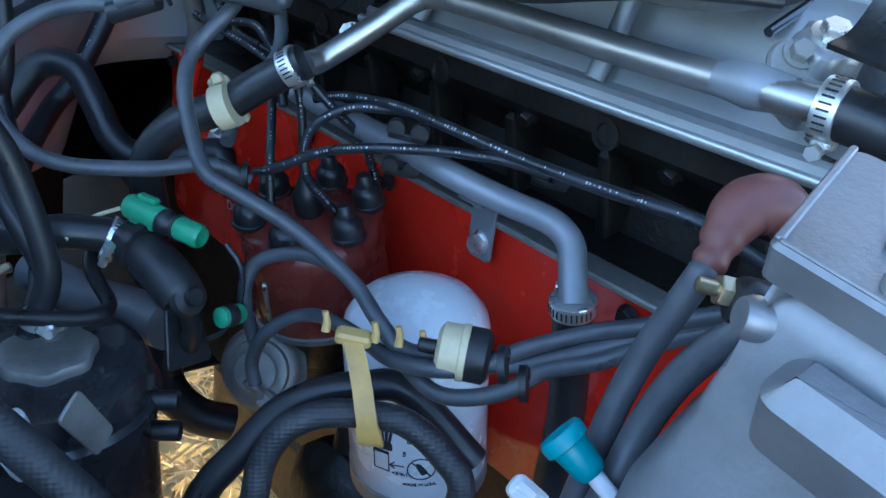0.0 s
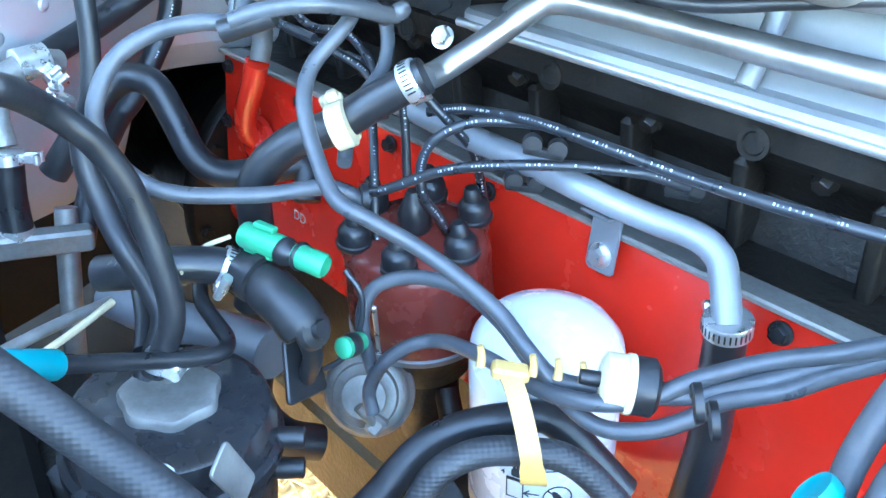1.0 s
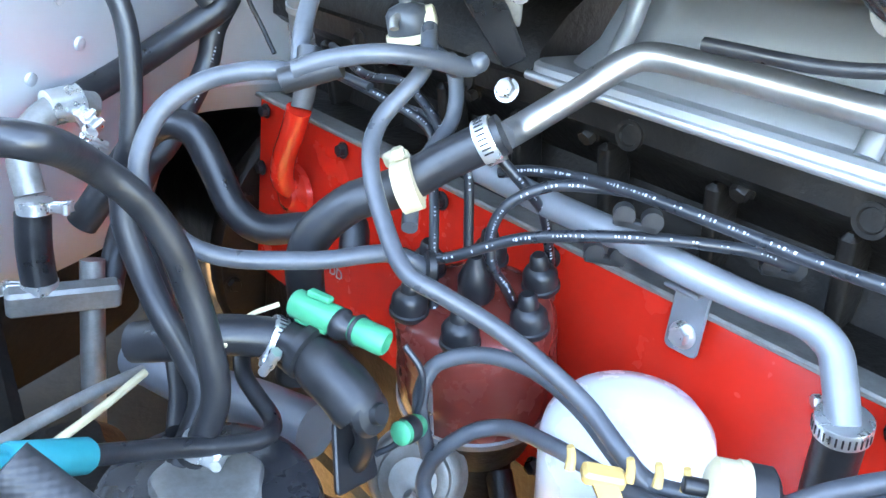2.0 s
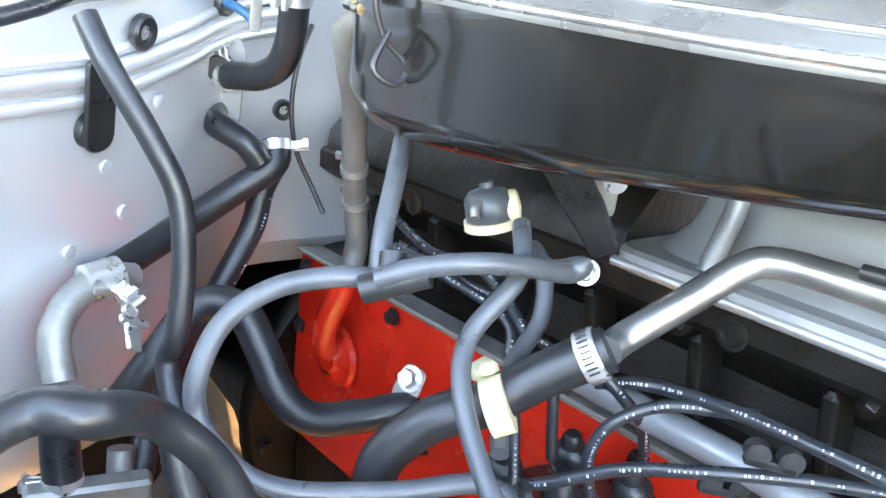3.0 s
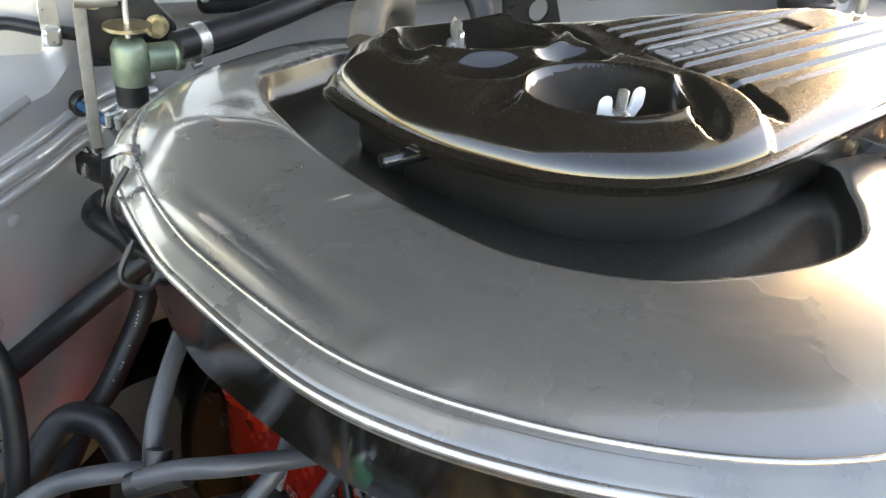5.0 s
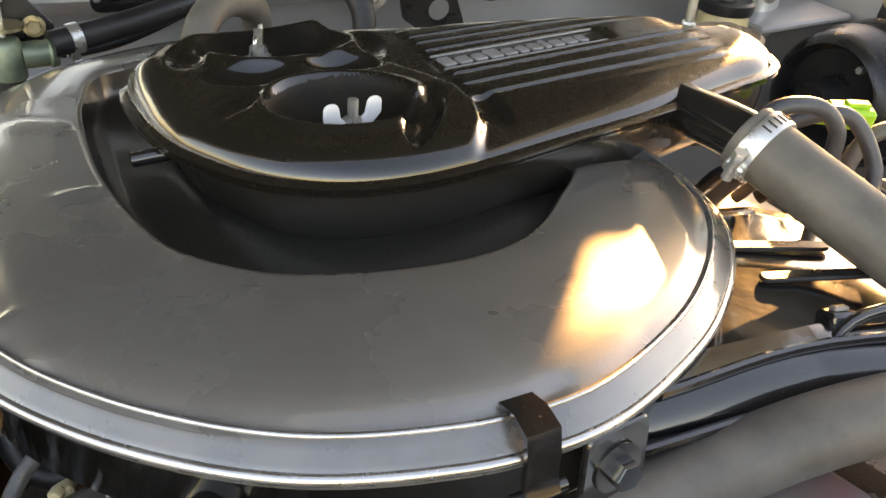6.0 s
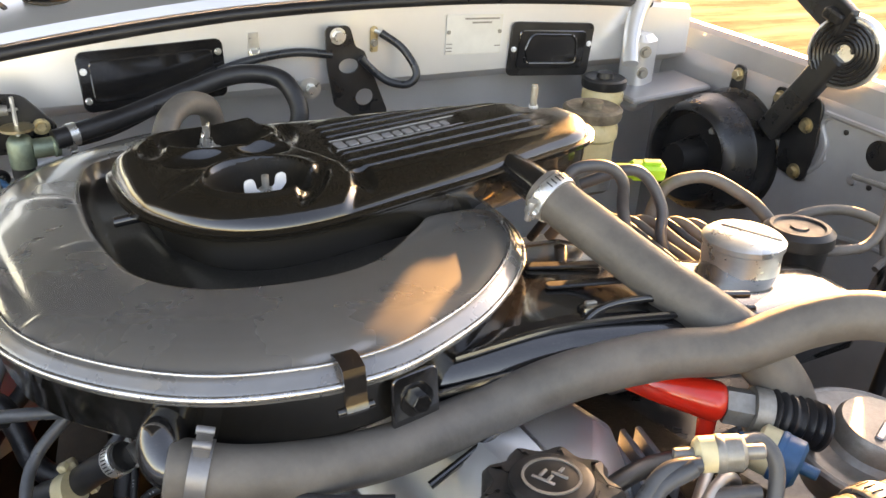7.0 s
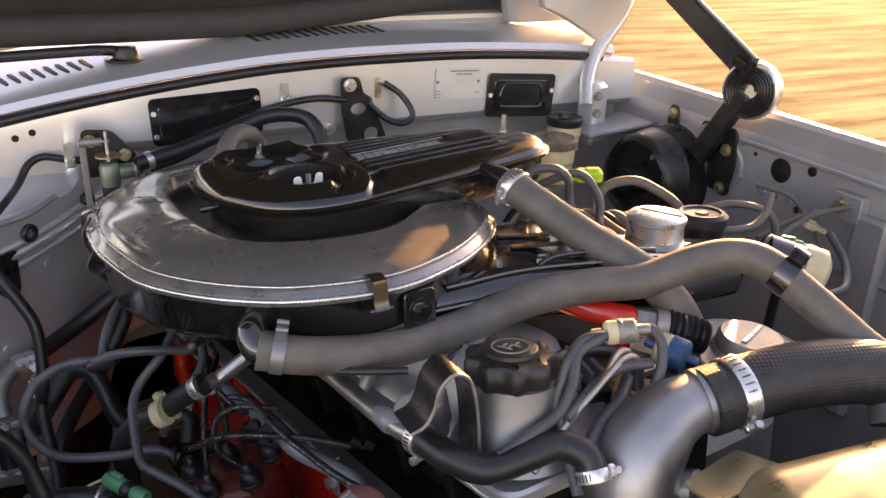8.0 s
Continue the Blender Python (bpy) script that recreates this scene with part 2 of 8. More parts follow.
def smooth(pts, per=6):
    p = [Vector(q) for q in pts]
    if len(p) < 3:
        return [p[0].lerp(p[-1], i / per) for i in range(per + 1)]
    p = [2 * p[0] - p[1]] + p + [2 * p[-1] - p[-2]]
    out = []
    for i in range(1, len(p) - 2):
        a, b, c, d = p[i - 1:i + 3]
        for k in range(per):
            t = k / per
            out.append(0.5 * ((2 * b) + (c - a) * t + (2 * a - 5 * b + 4 * c - d) * t * t + (3 * b - a - 3 * c + d) * t ** 3))
    return out + [p[-2]]


def sweep(bm, path, radius, seg=14, caps=True):
    """A round tube along a list of points; radius a number or a function of the share of the way."""
    path = [Vector(q) for q in path]
    rings, side = [], None
    for i, q in enumerate(path):
        ahead = (path[min(i + 1, len(path) - 1)] - path[max(i - 1, 0)]).normalized()
        side = ahead.orthogonal().normalized() if side is None else (side - ahead * side.dot(ahead)).normalized()
        up = ahead.cross(side)
        r = radius(i / (len(path) - 1)) if callable(radius) else radius
        rings.append([bm.verts.new(q + r * (side * math.cos(2 * math.pi * k / seg) + up * math.sin(2 * math.pi * k / seg))) for k in range(seg)])
    for a, b in zip(rings, rings[1:]):
        for k in range(seg):
            bm.faces.new((a[k], a[(k + 1) % seg], b[(k + 1) % seg], b[k]))
    if caps:
        bm.faces.new(rings[0][::-1])
        bm.faces.new(rings[-1])
    return bm


def tube(pts, radius, seg=14, per=6):
    return sweep(bmesh.new(), smooth(pts, per), radius, seg)


def lathe(profile, seg=40, bm=None):
    """A body of revolution round z from (radius, height) pairs, closed at both ends."""
    bm = bm or bmesh.new()
    rings = []
    for r, z in profile:
        rings.append([bm.verts.new((r * math.cos(2 * math.pi * k / seg), r * math.sin(2 * math.pi * k / seg), z)) for k in range(seg)] if r > 1e-5 else [bm.verts.new((0, 0, z))])
    for a, b in zip(rings, rings[1:]):
        for k in range(seg):
            j = (k + 1) % seg
            if len(a) > 1 and len(b) > 1:
                bm.faces.new((a[k], a[j], b[j], b[k]))
            elif len(a) > 1:
                bm.faces.new((a[k], a[j], b[0]))
            elif len(b) > 1:
                bm.faces.new((a[0], b[j], b[k]))
    for ring in (rings[0], rings[-1]):
        if len(ring) > 2:
            bm.faces.new(ring)
    return bm


def fillet(corners, steps=7):
    """A closed outline from (x, y, radius) corners."""
    out, n = [], len(corners)
    for i, (x, y, r) in enumerate(corners):
        p, a, b = Vector((x, y)), Vector(corners[i - 1][:2]), Vector(corners[(i + 1) % n][:2])
        u, v = (a - p), (b - p)
        half = u.angle(v) / 2
        d = min(r / math.tan(half), 0.49 * u.length, 0.49 * v.length) if r else 0
        s, e = p + u.normalized() * d, p + v.normalized() * d
        if not d:
            out.append(p)
            continue
        for k in range(steps + 1):
            t = k / steps
            out.append((1 - t) ** 2 * s + 2 * t * (1 - t) * (p * 0.82 + (s + e) * 0.09) + t * t * e)
    return out


def loft(rings, close=True, bm=None, cap=(True, True)):
    bm = bm or bmesh.new()
    rows = [[bm.verts.new(q) for q in ring] for ring in rings]
    n = len(rows[0])
    for a, b in zip(rows, rows[1:]):
        for k in range(n if close else n - 1):
            bm.faces.new((a[k], a[(k + 1) % n], b[(k + 1) % n], b[k]))
    if cap[0]:
        bm.faces.new(rows[0][::-1])
    if cap[1]:
        bm.faces.new(rows[-1])
    return bm


def inset(outline, d):
    """The outline moved inwards by d along its own normals (counter-clockwise outlines)."""
    n, out = len(outline), []
    for i, p in enumerate(outline):
        t = (outline[(i + 1) % n] - outline[i - 1])
        t = t.normalized() if t.length > 1e-9 else Vector((1, 0))
        out.append(p + Vector((-t.y, t.x)) * d)
    return out


def plate(corners, z0, z1, bevel=0.0, bm=None):
    """A slab with a rounded outline and softened edges between two heights."""
    o = fillet(corners) if len(corners[0]) == 3 else [Vector(c) for c in corners]
    if sum(o[i - 1].x * o[i].y - o[i].x * o[i - 1].y for i in range(len(o))) < 0:
        o = o[::-1]
    b = min(bevel, (z1 - z0) / 2)
    rows = [(b, z0), (0, z0 + b), (0, z1 - b), (b, z1)] if b else [(0, z0), (0, z1)]
    return loft([[(*q, z) for q in (inset(o, d) if d else o)] for d, z in rows], bm=bm)


def box(sx, sy, sz, bevel=0.002, bm=None, at=(0, 0, 0)):
    """A box with softened edges, its base centre at the given place."""
    bm2 = bmesh.new()
    r = min(bevel * 1.5, sx / 3, sy / 3)
    plate([(-sx / 2, -sy / 2, r), (sx / 2, -sy / 2, r), (sx / 2, sy / 2, r), (-sx / 2, sy / 2, r)], 0, sz, bevel, bm2)
    bmesh.ops.translate(bm2, vec=at, verts=bm2.verts)
    return join(bm, bm2)


def join(bm, other, m=None):
    """other, moved by m, added to bm."""
    if m is not None:
        bmesh.ops.transform(other, matrix=m, verts=other.verts)
    if bm is None:
        return other
    me = bpy.data.meshes.new("joined")
    other.to_mesh(me)
    other.free()
    bm.from_mesh(me)
    bpy.data.meshes.remove(me)
    return bm


def hexagon(across, height, bm=None):
    r = across / math.sqrt(3)
    o = [Vector((r * math.cos(math.pi / 3 * k), r * math.sin(math.pi / 3 * k))) for k in range(6)]
    return loft([[(*(q * s), z) for q in o] for s, z in ((1, 0), (1, height * 0.85), (0.9, height))], bm=bm)


def bolt_mesh(across=0.010, height=0.006, washer=0.009):
    bm = lathe([(washer, 0), (washer, 0.0012), (across * 0.5, 0.0014)], 18)
    return join(bm, hexagon(across, height), Matrix.Translation((0, 0, 0.001)))


def bolt(parent, place, up, across=0.010, height=0.006, washer=0.009, mat=None, name="bolt", label=""):
    return part(name, bolt_mesh(across, height, washer), mat or ZINC, parent, label, basis(place, up), 30)


CENTRELINES = []                                # paths and radii of the hoses, on which the clamps sit


def seat(place, way, radius):
    """Where a clamp sits: on the centre line of the nearest hose of about its radius."""
    best = None
    for path, r in CENTRELINES:
        if abs(r - radius) < 0.0035:
            for i in range(2, len(path) - 2):
                d = (path[i] - Vector(place)).length
                if d < 0.035 and (best is None or d < best[0]):
                    best = (d, path[i], path[i + 1] - path[i - 1], r)
    return (best[1], best[2], best[3]) if best else (Vector(place), Vector(way), radius)


def hose_clamp(place, way, radius, width=0.011, turn=0.0, label="zinc worm-drive hose clamp round the hose", group="hose clamps", screw_len=0.018, mat=None):
    """A worm-drive clamp: slotted band, housing and screw."""
    place, way, radius = seat(place, way, radius)
    radius = radius * 1.03 + 0.0003
    m = basis(place, way, (0, 0, 1)) @ Matrix.Rotation(radians(turn), 4, "Z")
    c = thing("hose_clamp", label, "hose clamp", group, at=m)
    mat = mat or ZINC
    r = radius + 0.0012
    part("band", lathe([(radius - 0.001, -width / 2), (r, -width / 2), (r + 0.0004, -width / 2 + 0.001), (r + 0.0004, width / 2 - 0.001), (r, width / 2), (radius - 0.001, width / 2)], 36), mat, c)
    bm = bmesh.new()
    for k in range(14):
        a = radians(-70 + 12 * k)
        join(bm, box(width * 0.55, 0.0012, 0.0007, 0.0002), Matrix.Rotation(a, 4, "Z") @ pose(r + 0.0003, 0, 0, 0, 90, 0))
    tagged(part("slotting", bm, BLACKSATIN, c), "fine dark slots of the band", kind="stuff")
    house = box(0.011, width * 1.05, 0.009, 0.0015)
    part("housing", house, mat, c, "", Matrix.Rotation(radians(150), 4, "Z") @ pose(r, 0, 0, 0, 0, 90) @ pose(0, 0, 0, 90, 0, 90))
    sc = lathe([(0.0035, -screw_len / 2), (0.0035, screw_len / 2)], 14)
    join(sc, hexagon(0.008, 0.005), Matrix.Translation((0, 0, screw_len / 2)))
    part("screw", sc, mat, c, "", Matrix.Rotation(radians(150), 4, "Z") @ pose(r + 0.005, 0.003, 0, 90, 0, 0))
    return c


def spring_clamp(place, way, radius, width=0.010, turn=0.0, mat=None, label="pinch-type spring band clamp with two ears"):
    """A wide band clamp with raised ears."""
    place, way, radius = seat(place, way, radius)
    radius = radius * 1.03
    m = basis(place, way, (0, 0, 1)) @ Matrix.Rotation(radians(turn), 4, "Z")
    c = thing("band_clamp", label, "hose clamp", "band clamps", at=m)
    mat = mat or ZINC
    r = radius + 0.0014
    part("band", lathe([(radius - 0.001, -width / 2), (r, -width / 2), (r, width / 2), (radius - 0.001, width / 2)], 32), mat, c)
    for s in (-1, 1):
        e = box(0.003, width * 0.8, 0.014, 0.001)
        join(e, lathe([(0.003, -width * 0.45), (0.003, width * 0.45)], 12), pose(0, 0, 0.014, 90, 0, 0))
        part("ear", e, mat, c, "", Matrix.Rotation(radians(10 * s), 4, "Z") @ pose(r - 0.001, 0, 0, 0, 90, 0) @ pose(0, 0, 0, 0, 0, 90))
    return c


# axes of the lower bay: distributor side, red cover, canister, foot of the firewall
LOW = Matrix(((1.1062, -0.0072, 0.0351, -0.0079), (0.0074, 1.1067, -0.0044, -0.0140), (-0.0350, 0.0046, 1.1062, -0.1364), (0.0000, 0.0000, 0.0000, 1.0000)))

# ---- setting: ground, firewall, cowl, aprons ----
def ground():
    bm = bmesh.new()
    rows = [[bm.verts.new((x, y, 0.0)) for x in (-300, -8, -3, 0, 3, 8, 30, 300)] for y in (-300, -8, -3, 0, 3, 8, 30, 300)]
    for a, b in zip(rows, rows[1:]):
        for k in range(7):
            bm.faces.new((a[k], a[k + 1], b[k + 1], b[k]))
    return single("ground", bm, GROUND, "dry straw-covered earth lit by low sun", "ground", kind="structure")


ground()

WALL_PLAN = [(-0.85, 0.27), (-0.555, 0.484), (-0.38, 0.594), (-0.276, 0.653), (-0.21, 0.693), (-0.160, 0.734), (-0.128, 0.772), (-0.095, 0.806), (-0.04, 0.830), (0.1, 0.838), (0.6, 0.84), (0.99, 0.84)]


def seam_height(x):
    """Height of the cowl's front edge, crowned towards the middle of the car."""
    return 1.256 - 0.125 * max(0.0, 0.44 - x) ** 2 - 0.020 * max(0.0, 0.20 - x) - 0.10 * max(0.0, x - 0.52) ** 1.6


def firewall():
    plan = [p.to_2d() for p in smooth([(x, y, 0) for x, y in WALL_PLAN], 4)]
    bm = bmesh.new()
    cols = []
    for p in plan:
        k = max(0.0, min(1.0, (p.x + 0.14) / 0.05))          # towards the middle the wall ends in a lip over the tunnel
        ledge = 1.078 + 0.040 * k
        step_back = 0.786 - p.y                                # the upper wall stands in front of the lower one in the middle
        cols.append([bm.verts.new(q) for q in (
            (p.x, p.y + 0.005 + 0.02 * k, 0.665 + 0.083 * k), (p.x, p.y + 0.014 * k, 0.682 + 0.083 * k), (p.x, p.y, 0.70 + 0.088 * k), (p.x, p.y, 0.953),
            (p.x, p.y, ledge - 0.012), (p.x, p.y + 0.05 * step_back, ledge), (p.x, p.y + 0.75 * step_back, ledge + 0.016), (p.x, 0.786, ledge + 0.026),
            (p.x, 0.788, min(1.20, seam_height(p.x) - 0.02)), (p.x, 0.790, seam_height(p.x) - 0.008), (p.x, 0.80, seam_height(p.x) - 0.001))])
    for a, b in zip(cols, cols[1:]):
        for k in range(len(a) - 1):
            bm.faces.new((a[k], b[k], b[k + 1], a[k + 1]))
    geom = bmesh.ops.extrude_face_region(bm, geom=bm.faces[:])
    bmesh.ops.translate(bm, vec=(0, 0.004, 0), verts=[v for v in geom["geom"] if isinstance(v, bmesh.types.BMVert)])
    return single("wall_firewall", bm, BODY, "silver painted steel firewall with pressed ledge", "firewall", kind="structure", angle=30)


FIREWALL = firewall()


def toe_board():
    """Sound-deadened black lower bulkhead with the tunnel over the gearbox."""
    plan = [p.to_2d() for p in smooth([(x, y, 0) for x, y in WALL_PLAN], 4)]
    bm = bmesh.new()
    cols = []
    for p in plan:
        k = max(0.0, min(1.0, (p.x + 0.14) / 0.05))
        cols.append([bm.verts.new(q) for q in ((p.x, p.y + 0.30, 0.44), (p.x, p.y + 0.06 + 0.30 * k, 0.50), (p.x, p.y + 0.014 + 0.25 * k, 0.62 + 0.078 * k), (p.x, p.y + 0.010 + 0.015 * k, 0.676 + 0.078 * k))])
    for a, b in zip(cols, cols[1:]):
        for k in range(3):
            bm.faces.new((a[k], b[k], b[k + 1], a[k + 1]))
    geom = bmesh.ops.extrude_face_region(bm, geom=bm.faces[:])
    bmesh.ops.translate(bm, vec=(0, 0.004, 0), verts=[v for v in geom["geom"] if isinstance(v, bmesh.types.BMVert)])
    single("wall_toe_board", bm, UNDERSEAL, "black sound-deadened lower bulkhead", "bulkhead", kind="structure", angle=30)
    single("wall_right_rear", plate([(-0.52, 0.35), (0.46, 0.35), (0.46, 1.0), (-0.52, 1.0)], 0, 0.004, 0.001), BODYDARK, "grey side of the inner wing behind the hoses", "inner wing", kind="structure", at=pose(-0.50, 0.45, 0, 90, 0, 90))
    # panels added under the bay to block light from the ground
    floor = [(-0.50, -0.95), (-0.13, -0.95), (-0.13, 0.08), (-0.30, 0.12), (-0.32, 0.52), (-0.20, 0.62), (0.24, 0.64), (0.24, 1.28), (-0.50, 1.28)]
    single("light_block_panel", plate(floor, 0.42, 0.424, 0.001), UNDERSEAL, "black panel added beside the engine against ground light", "splash shield", at=LOW)
    single("light_block_panel", plate([(0.24, -0.95), (1.0, -0.95), (1.0, 0.75), (0.24, 0.75)], 0.42, 0.424, 0.001), UNDERSEAL, "black panel added below the carburettor side against ground light", "splash shield")
    single("light_block_panel", plate([(-0.13, -0.95), (0.24, -0.95), (0.24, 0.10), (-0.13, 0.10)], 0.42, 0.424, 0.001), UNDERSEAL, "black panel added below the fan against ground light", "splash shield", at=LOW)


toe_board()


def beads():
    """The double seam flange that runs along the lower wall."""
    plan = [p for p in smooth([(x, y, 0) for x, y in WALL_PLAN[1:9]], 5)]
    for dz, r, off in ((0.0, 0.0072, 0.004), (-0.018, 0.0055, 0.003), (0.013, 0.0045, 0.002)):
        pts = [(p.x, p.y - off, 1.013 + dz + 0.024 * max(0.0, min(1.0, (p.x + 0.25) / 0.12)) + 0.012 * max(0.0, min(1.0, (p.x + 0.12) / 0.1))) for p in plan]
        single("trim", sweep(bmesh.new(), pts, r, 10), BODY, "pressed double seam flange of the firewall", "trim", kind="structure")


beads()


def cowl():
    bm = bmesh.new()
    rows = []
    for x in np.linspace(-0.85, 0.94, 40):
        z = seam_height(x) + 0.008
        rows.append([bm.verts.new(q) for q in ((x, 0.815, z - 0.014), (x, 0.80, z), (x, 0.806, z + 0.012), (x, 0.83, z + 0.018), (x, 0.95, z + 0.035), (x, 1.06, z + 0.05), (x, 1.10, z + 0.04))])
    for a, b in zip(rows, rows[1:]):
        for k in range(6):
            bm.faces.new((a[k], b[k], b[k + 1], a[k + 1]))
    c = single("cowl_panel", bm, BODY, "silver cowl top panel below the windscreen", "cowl", kind="structure", angle=30)
    seal = [(x, 0.792, seam_height(x) - 0.002) for x in np.linspace(-0.8, 0.90, 40)]
    single("trim_seal", sweep(bmesh.new(), seal, 0.0085, 10), RUBBER, "black rubber bonnet seal along the cowl edge", "seal", kind="structure")
    for x0, n in ((-0.34, 15), (0.20, 14)):
        for k in range(n):
            v = box(0.009, 0.05, 0.003, 0.001)
            x = x0 + 0.0185 * k
            part("vent_slot", v, LEATHER, c, "", pose(x, 0.90, seam_height(x) + 0.0345, 8, 0, 20))
    cap = thing("wiper_pivot", "black rubber wiper pivot cap on the cowl", "wiper pivot", at=(-0.018, 0.895, seam_height(-0.018) + 0.032))
    part("base", lathe([(0.036, 0), (0.036, 0.003), (0.028, 0.005)], 28), BLACKSATIN, cap)
    part("cap", join(lathe([(0.022, 0.002), (0.022, 0.014), (0.018, 0.022), (0.0, 0.024)], 24), tube([(0, 0, 0.014), (-0.06, 0.0, 0.018), (-0.25, 0.01, 0.010)], 0.009)), BLACKSATIN, cap)


cowl()


def aprons():
    # left inner apron with pressed holes, fender flange above it
    prof = [(0.985, 0.35), (0.985, 1.128), (0.990, 1.138), (1.004, 1.150), (1.012, 1.182), (1.022, 1.190), (1.045, 1.188), (1.075, 1.165), (1.10, 1.08), (1.12, 0.6)]
    ys = (-0.95, -0.5, -0.1, 0.3, 0.6, 0.92)
    bm = loft([[(x, y, z) for x, z in prof] for y in ys], close=False, cap=(False, False))
    a = single("wall_left_apron", bm, BODYDARK, "grey inner wing with fender flange", "inner wing", kind="structure", angle=30)
    for y, z, r in ((0.358, 1.107, 0.0215), (0.2935, 1.124, 0.0085), (0.31, 1.05, 0.006), (0.42, 1.12, 0.004), (0.36, 1.058, 0.004)):
        part("hole", lathe([(r, -0.001), (r, 0.0015), (r * 0.8, 0.002)], 24), BLACKSATIN, a, "", pose(0.9845, y, z, 0, -90, 0))
    for y, z in ((0.33, 1.062), (0.39, 1.058), (0.27, 1.058), (0.45, 1.07)):
        part("dimple", lathe([(0.009, -0.001), (0.007, 0.003), (0.0, 0.0045)], 20), BODYDARK, a, "", pose(0.985, y, z, 0, -90, 0))
    for bead in ([(0.984, -0.2, 1.136), (0.984, 0.40, 1.136), (0.984, 0.448, 1.134), (0.984, 0.462, 1.118), (0.984, 0.448, 1.092), (0.984, 0.452, 1.060), (0.984, 0.470, 1.040)], [(0.984, 0.10, 0.985), (0.984, 0.30, 0.980), (0.984, 0.40, 0.965)]):
        part("pressed_bead", sweep(bmesh.new(), smooth(bead, 5), 0.0048, 8), BODYDARK, a)
    tab = part("angle_tab", plate([(-0.022, -0.030, 0.004), (0.022, -0.030, 0.004), (0.022, 0.026, 0.006), (-0.022, 0.030, 0.006)], 0, 0.022, 0.002), BODYDARK, a, "small bolted steel tab", pose(0.985, 0.205, 1.094, 0, -90, 0))
    bolt(tab, (0.004, 0.004, 0.022), (0, 0, 1), 0.012, 0.007, 0.010, BRASSY, label="yellow passivated bolt")
    post = plate([(-0.03, -0.35, 0.01), (0.03, -0.35, 0.01), (0.03, 0.0, 0.01), (-0.03, 0.0, 0.01)], 0, 0.02, 0.006)
    part("stiffener", post, BODYDARK, a, "", pose(0.985, 0.155, 1.09, 90, 0, -90))
    prof = [(-0.46, 0.35), (-0.46, 0.92), (-0.48, 0.98), (-0.54, 1.01), (-0.60, 1.04), (-0.635, 1.12), (-0.65, 1.145), (-0.70, 1.15), (-0.76, 1.08), (-0.79, 0.5)]
    bm = loft([[(x, y, z) for x, z in prof] for y in (-0.95, -0.3, 0.3)], close=False, cap=(False, False))
    single("wall_right_apron", bm, BODY, "silver inner wing and flange on the battery side", "inner wing", kind="structure", angle=30)
    g = plate([(-0.85, 0.35), (1.05, 0.35), (1.05, 0.92), (-0.85, 0.92)], -0.02, 0.02, 0.004)
    single("wall_radiator_support", g, BLACKSATIN, "black radiator support panel at the front", "radiator support", kind="structure", at=pose(0, -0.93, 0, 90, 0, 0))


aprons()


def bonnet():
    b = thing("bonnet", "raised silver bonnet with dark inner lining", "bonnet", at=pose(0.1, 0.945, 1.288, -48, 0, 0))
    part("skin", plate([(-0.9, -1.25, 0.06), (0.9, -1.25, 0.06), (0.92, 0.0, 0.03), (-0.92, 0.0, 0.03)], 0.03, 0.036, 0.002), BODY, b)
    part("lining", plate([(-0.80, -1.18, 0.06), (0.66, -1.18, 0.06), (0.66, -0.035, 0.05), (-0.80, -0.035, 0.05)], 0.002, 0.03, 0.004), LEATHER, b)
    part("lining_roll", tube([(-0.82, -0.040, -0.012), (-0.30, -0.040, -0.012), (0.10, -0.045, -0.010), (0.40, -0.07, 0.004), (0.60, -0.10, 0.010)], 0.026, 18), LEATHER, b, "dark rolled edge of the lining")
    part("corner_frame", plate([(0.56, -0.16, 0.03), (0.88, -0.16, 0.03), (0.88, -0.02, 0.03), (0.64, -0.02, 0.04)], -0.026, 0.01, 0.008), BODY, b)
    part("rear_lip", plate([(-0.91, -0.03, 0.01), (0.91, -0.03, 0.01), (0.91, 0.0, 0.01), (-0.91, 0.0, 0.01)], -0.006, 0.03, 0.006), BODY, b)
    part("side_frame", plate([(0.66, -1.2, 0.03), (0.90, -1.2, 0.03), (0.90, -0.05, 0.03), (0.66, -0.05, 0.03)], -0.01, 0.03, 0.010), BODY, b)
    part("side_frame", plate([(-0.90, -1.2, 0.03), (-0.80, -1.2, 0.03), (-0.80, -0.05, 0.03), (-0.90, -0.05, 0.03)], -0.01, 0.03, 0.010), BODY, b)


bonnet()

# ---- the engine: its own axes along the crankshaft, which dips to the rear ----
EX, EY, EZ = Vector((0.9892, 0.1468, 0.0)), Vector((-0.1456, 0.9812, -0.1267)), Vector((-0.0186, 0.1253, 0.9919))
ENGINE = LOW @ Matrix(((EX.x, EY.x, EZ.x, 0.05), (EX.y, EY.y, EZ.y, 0.404), (EX.z, EY.z, EZ.z, 0.8555), (0, 0, 0, 1)))


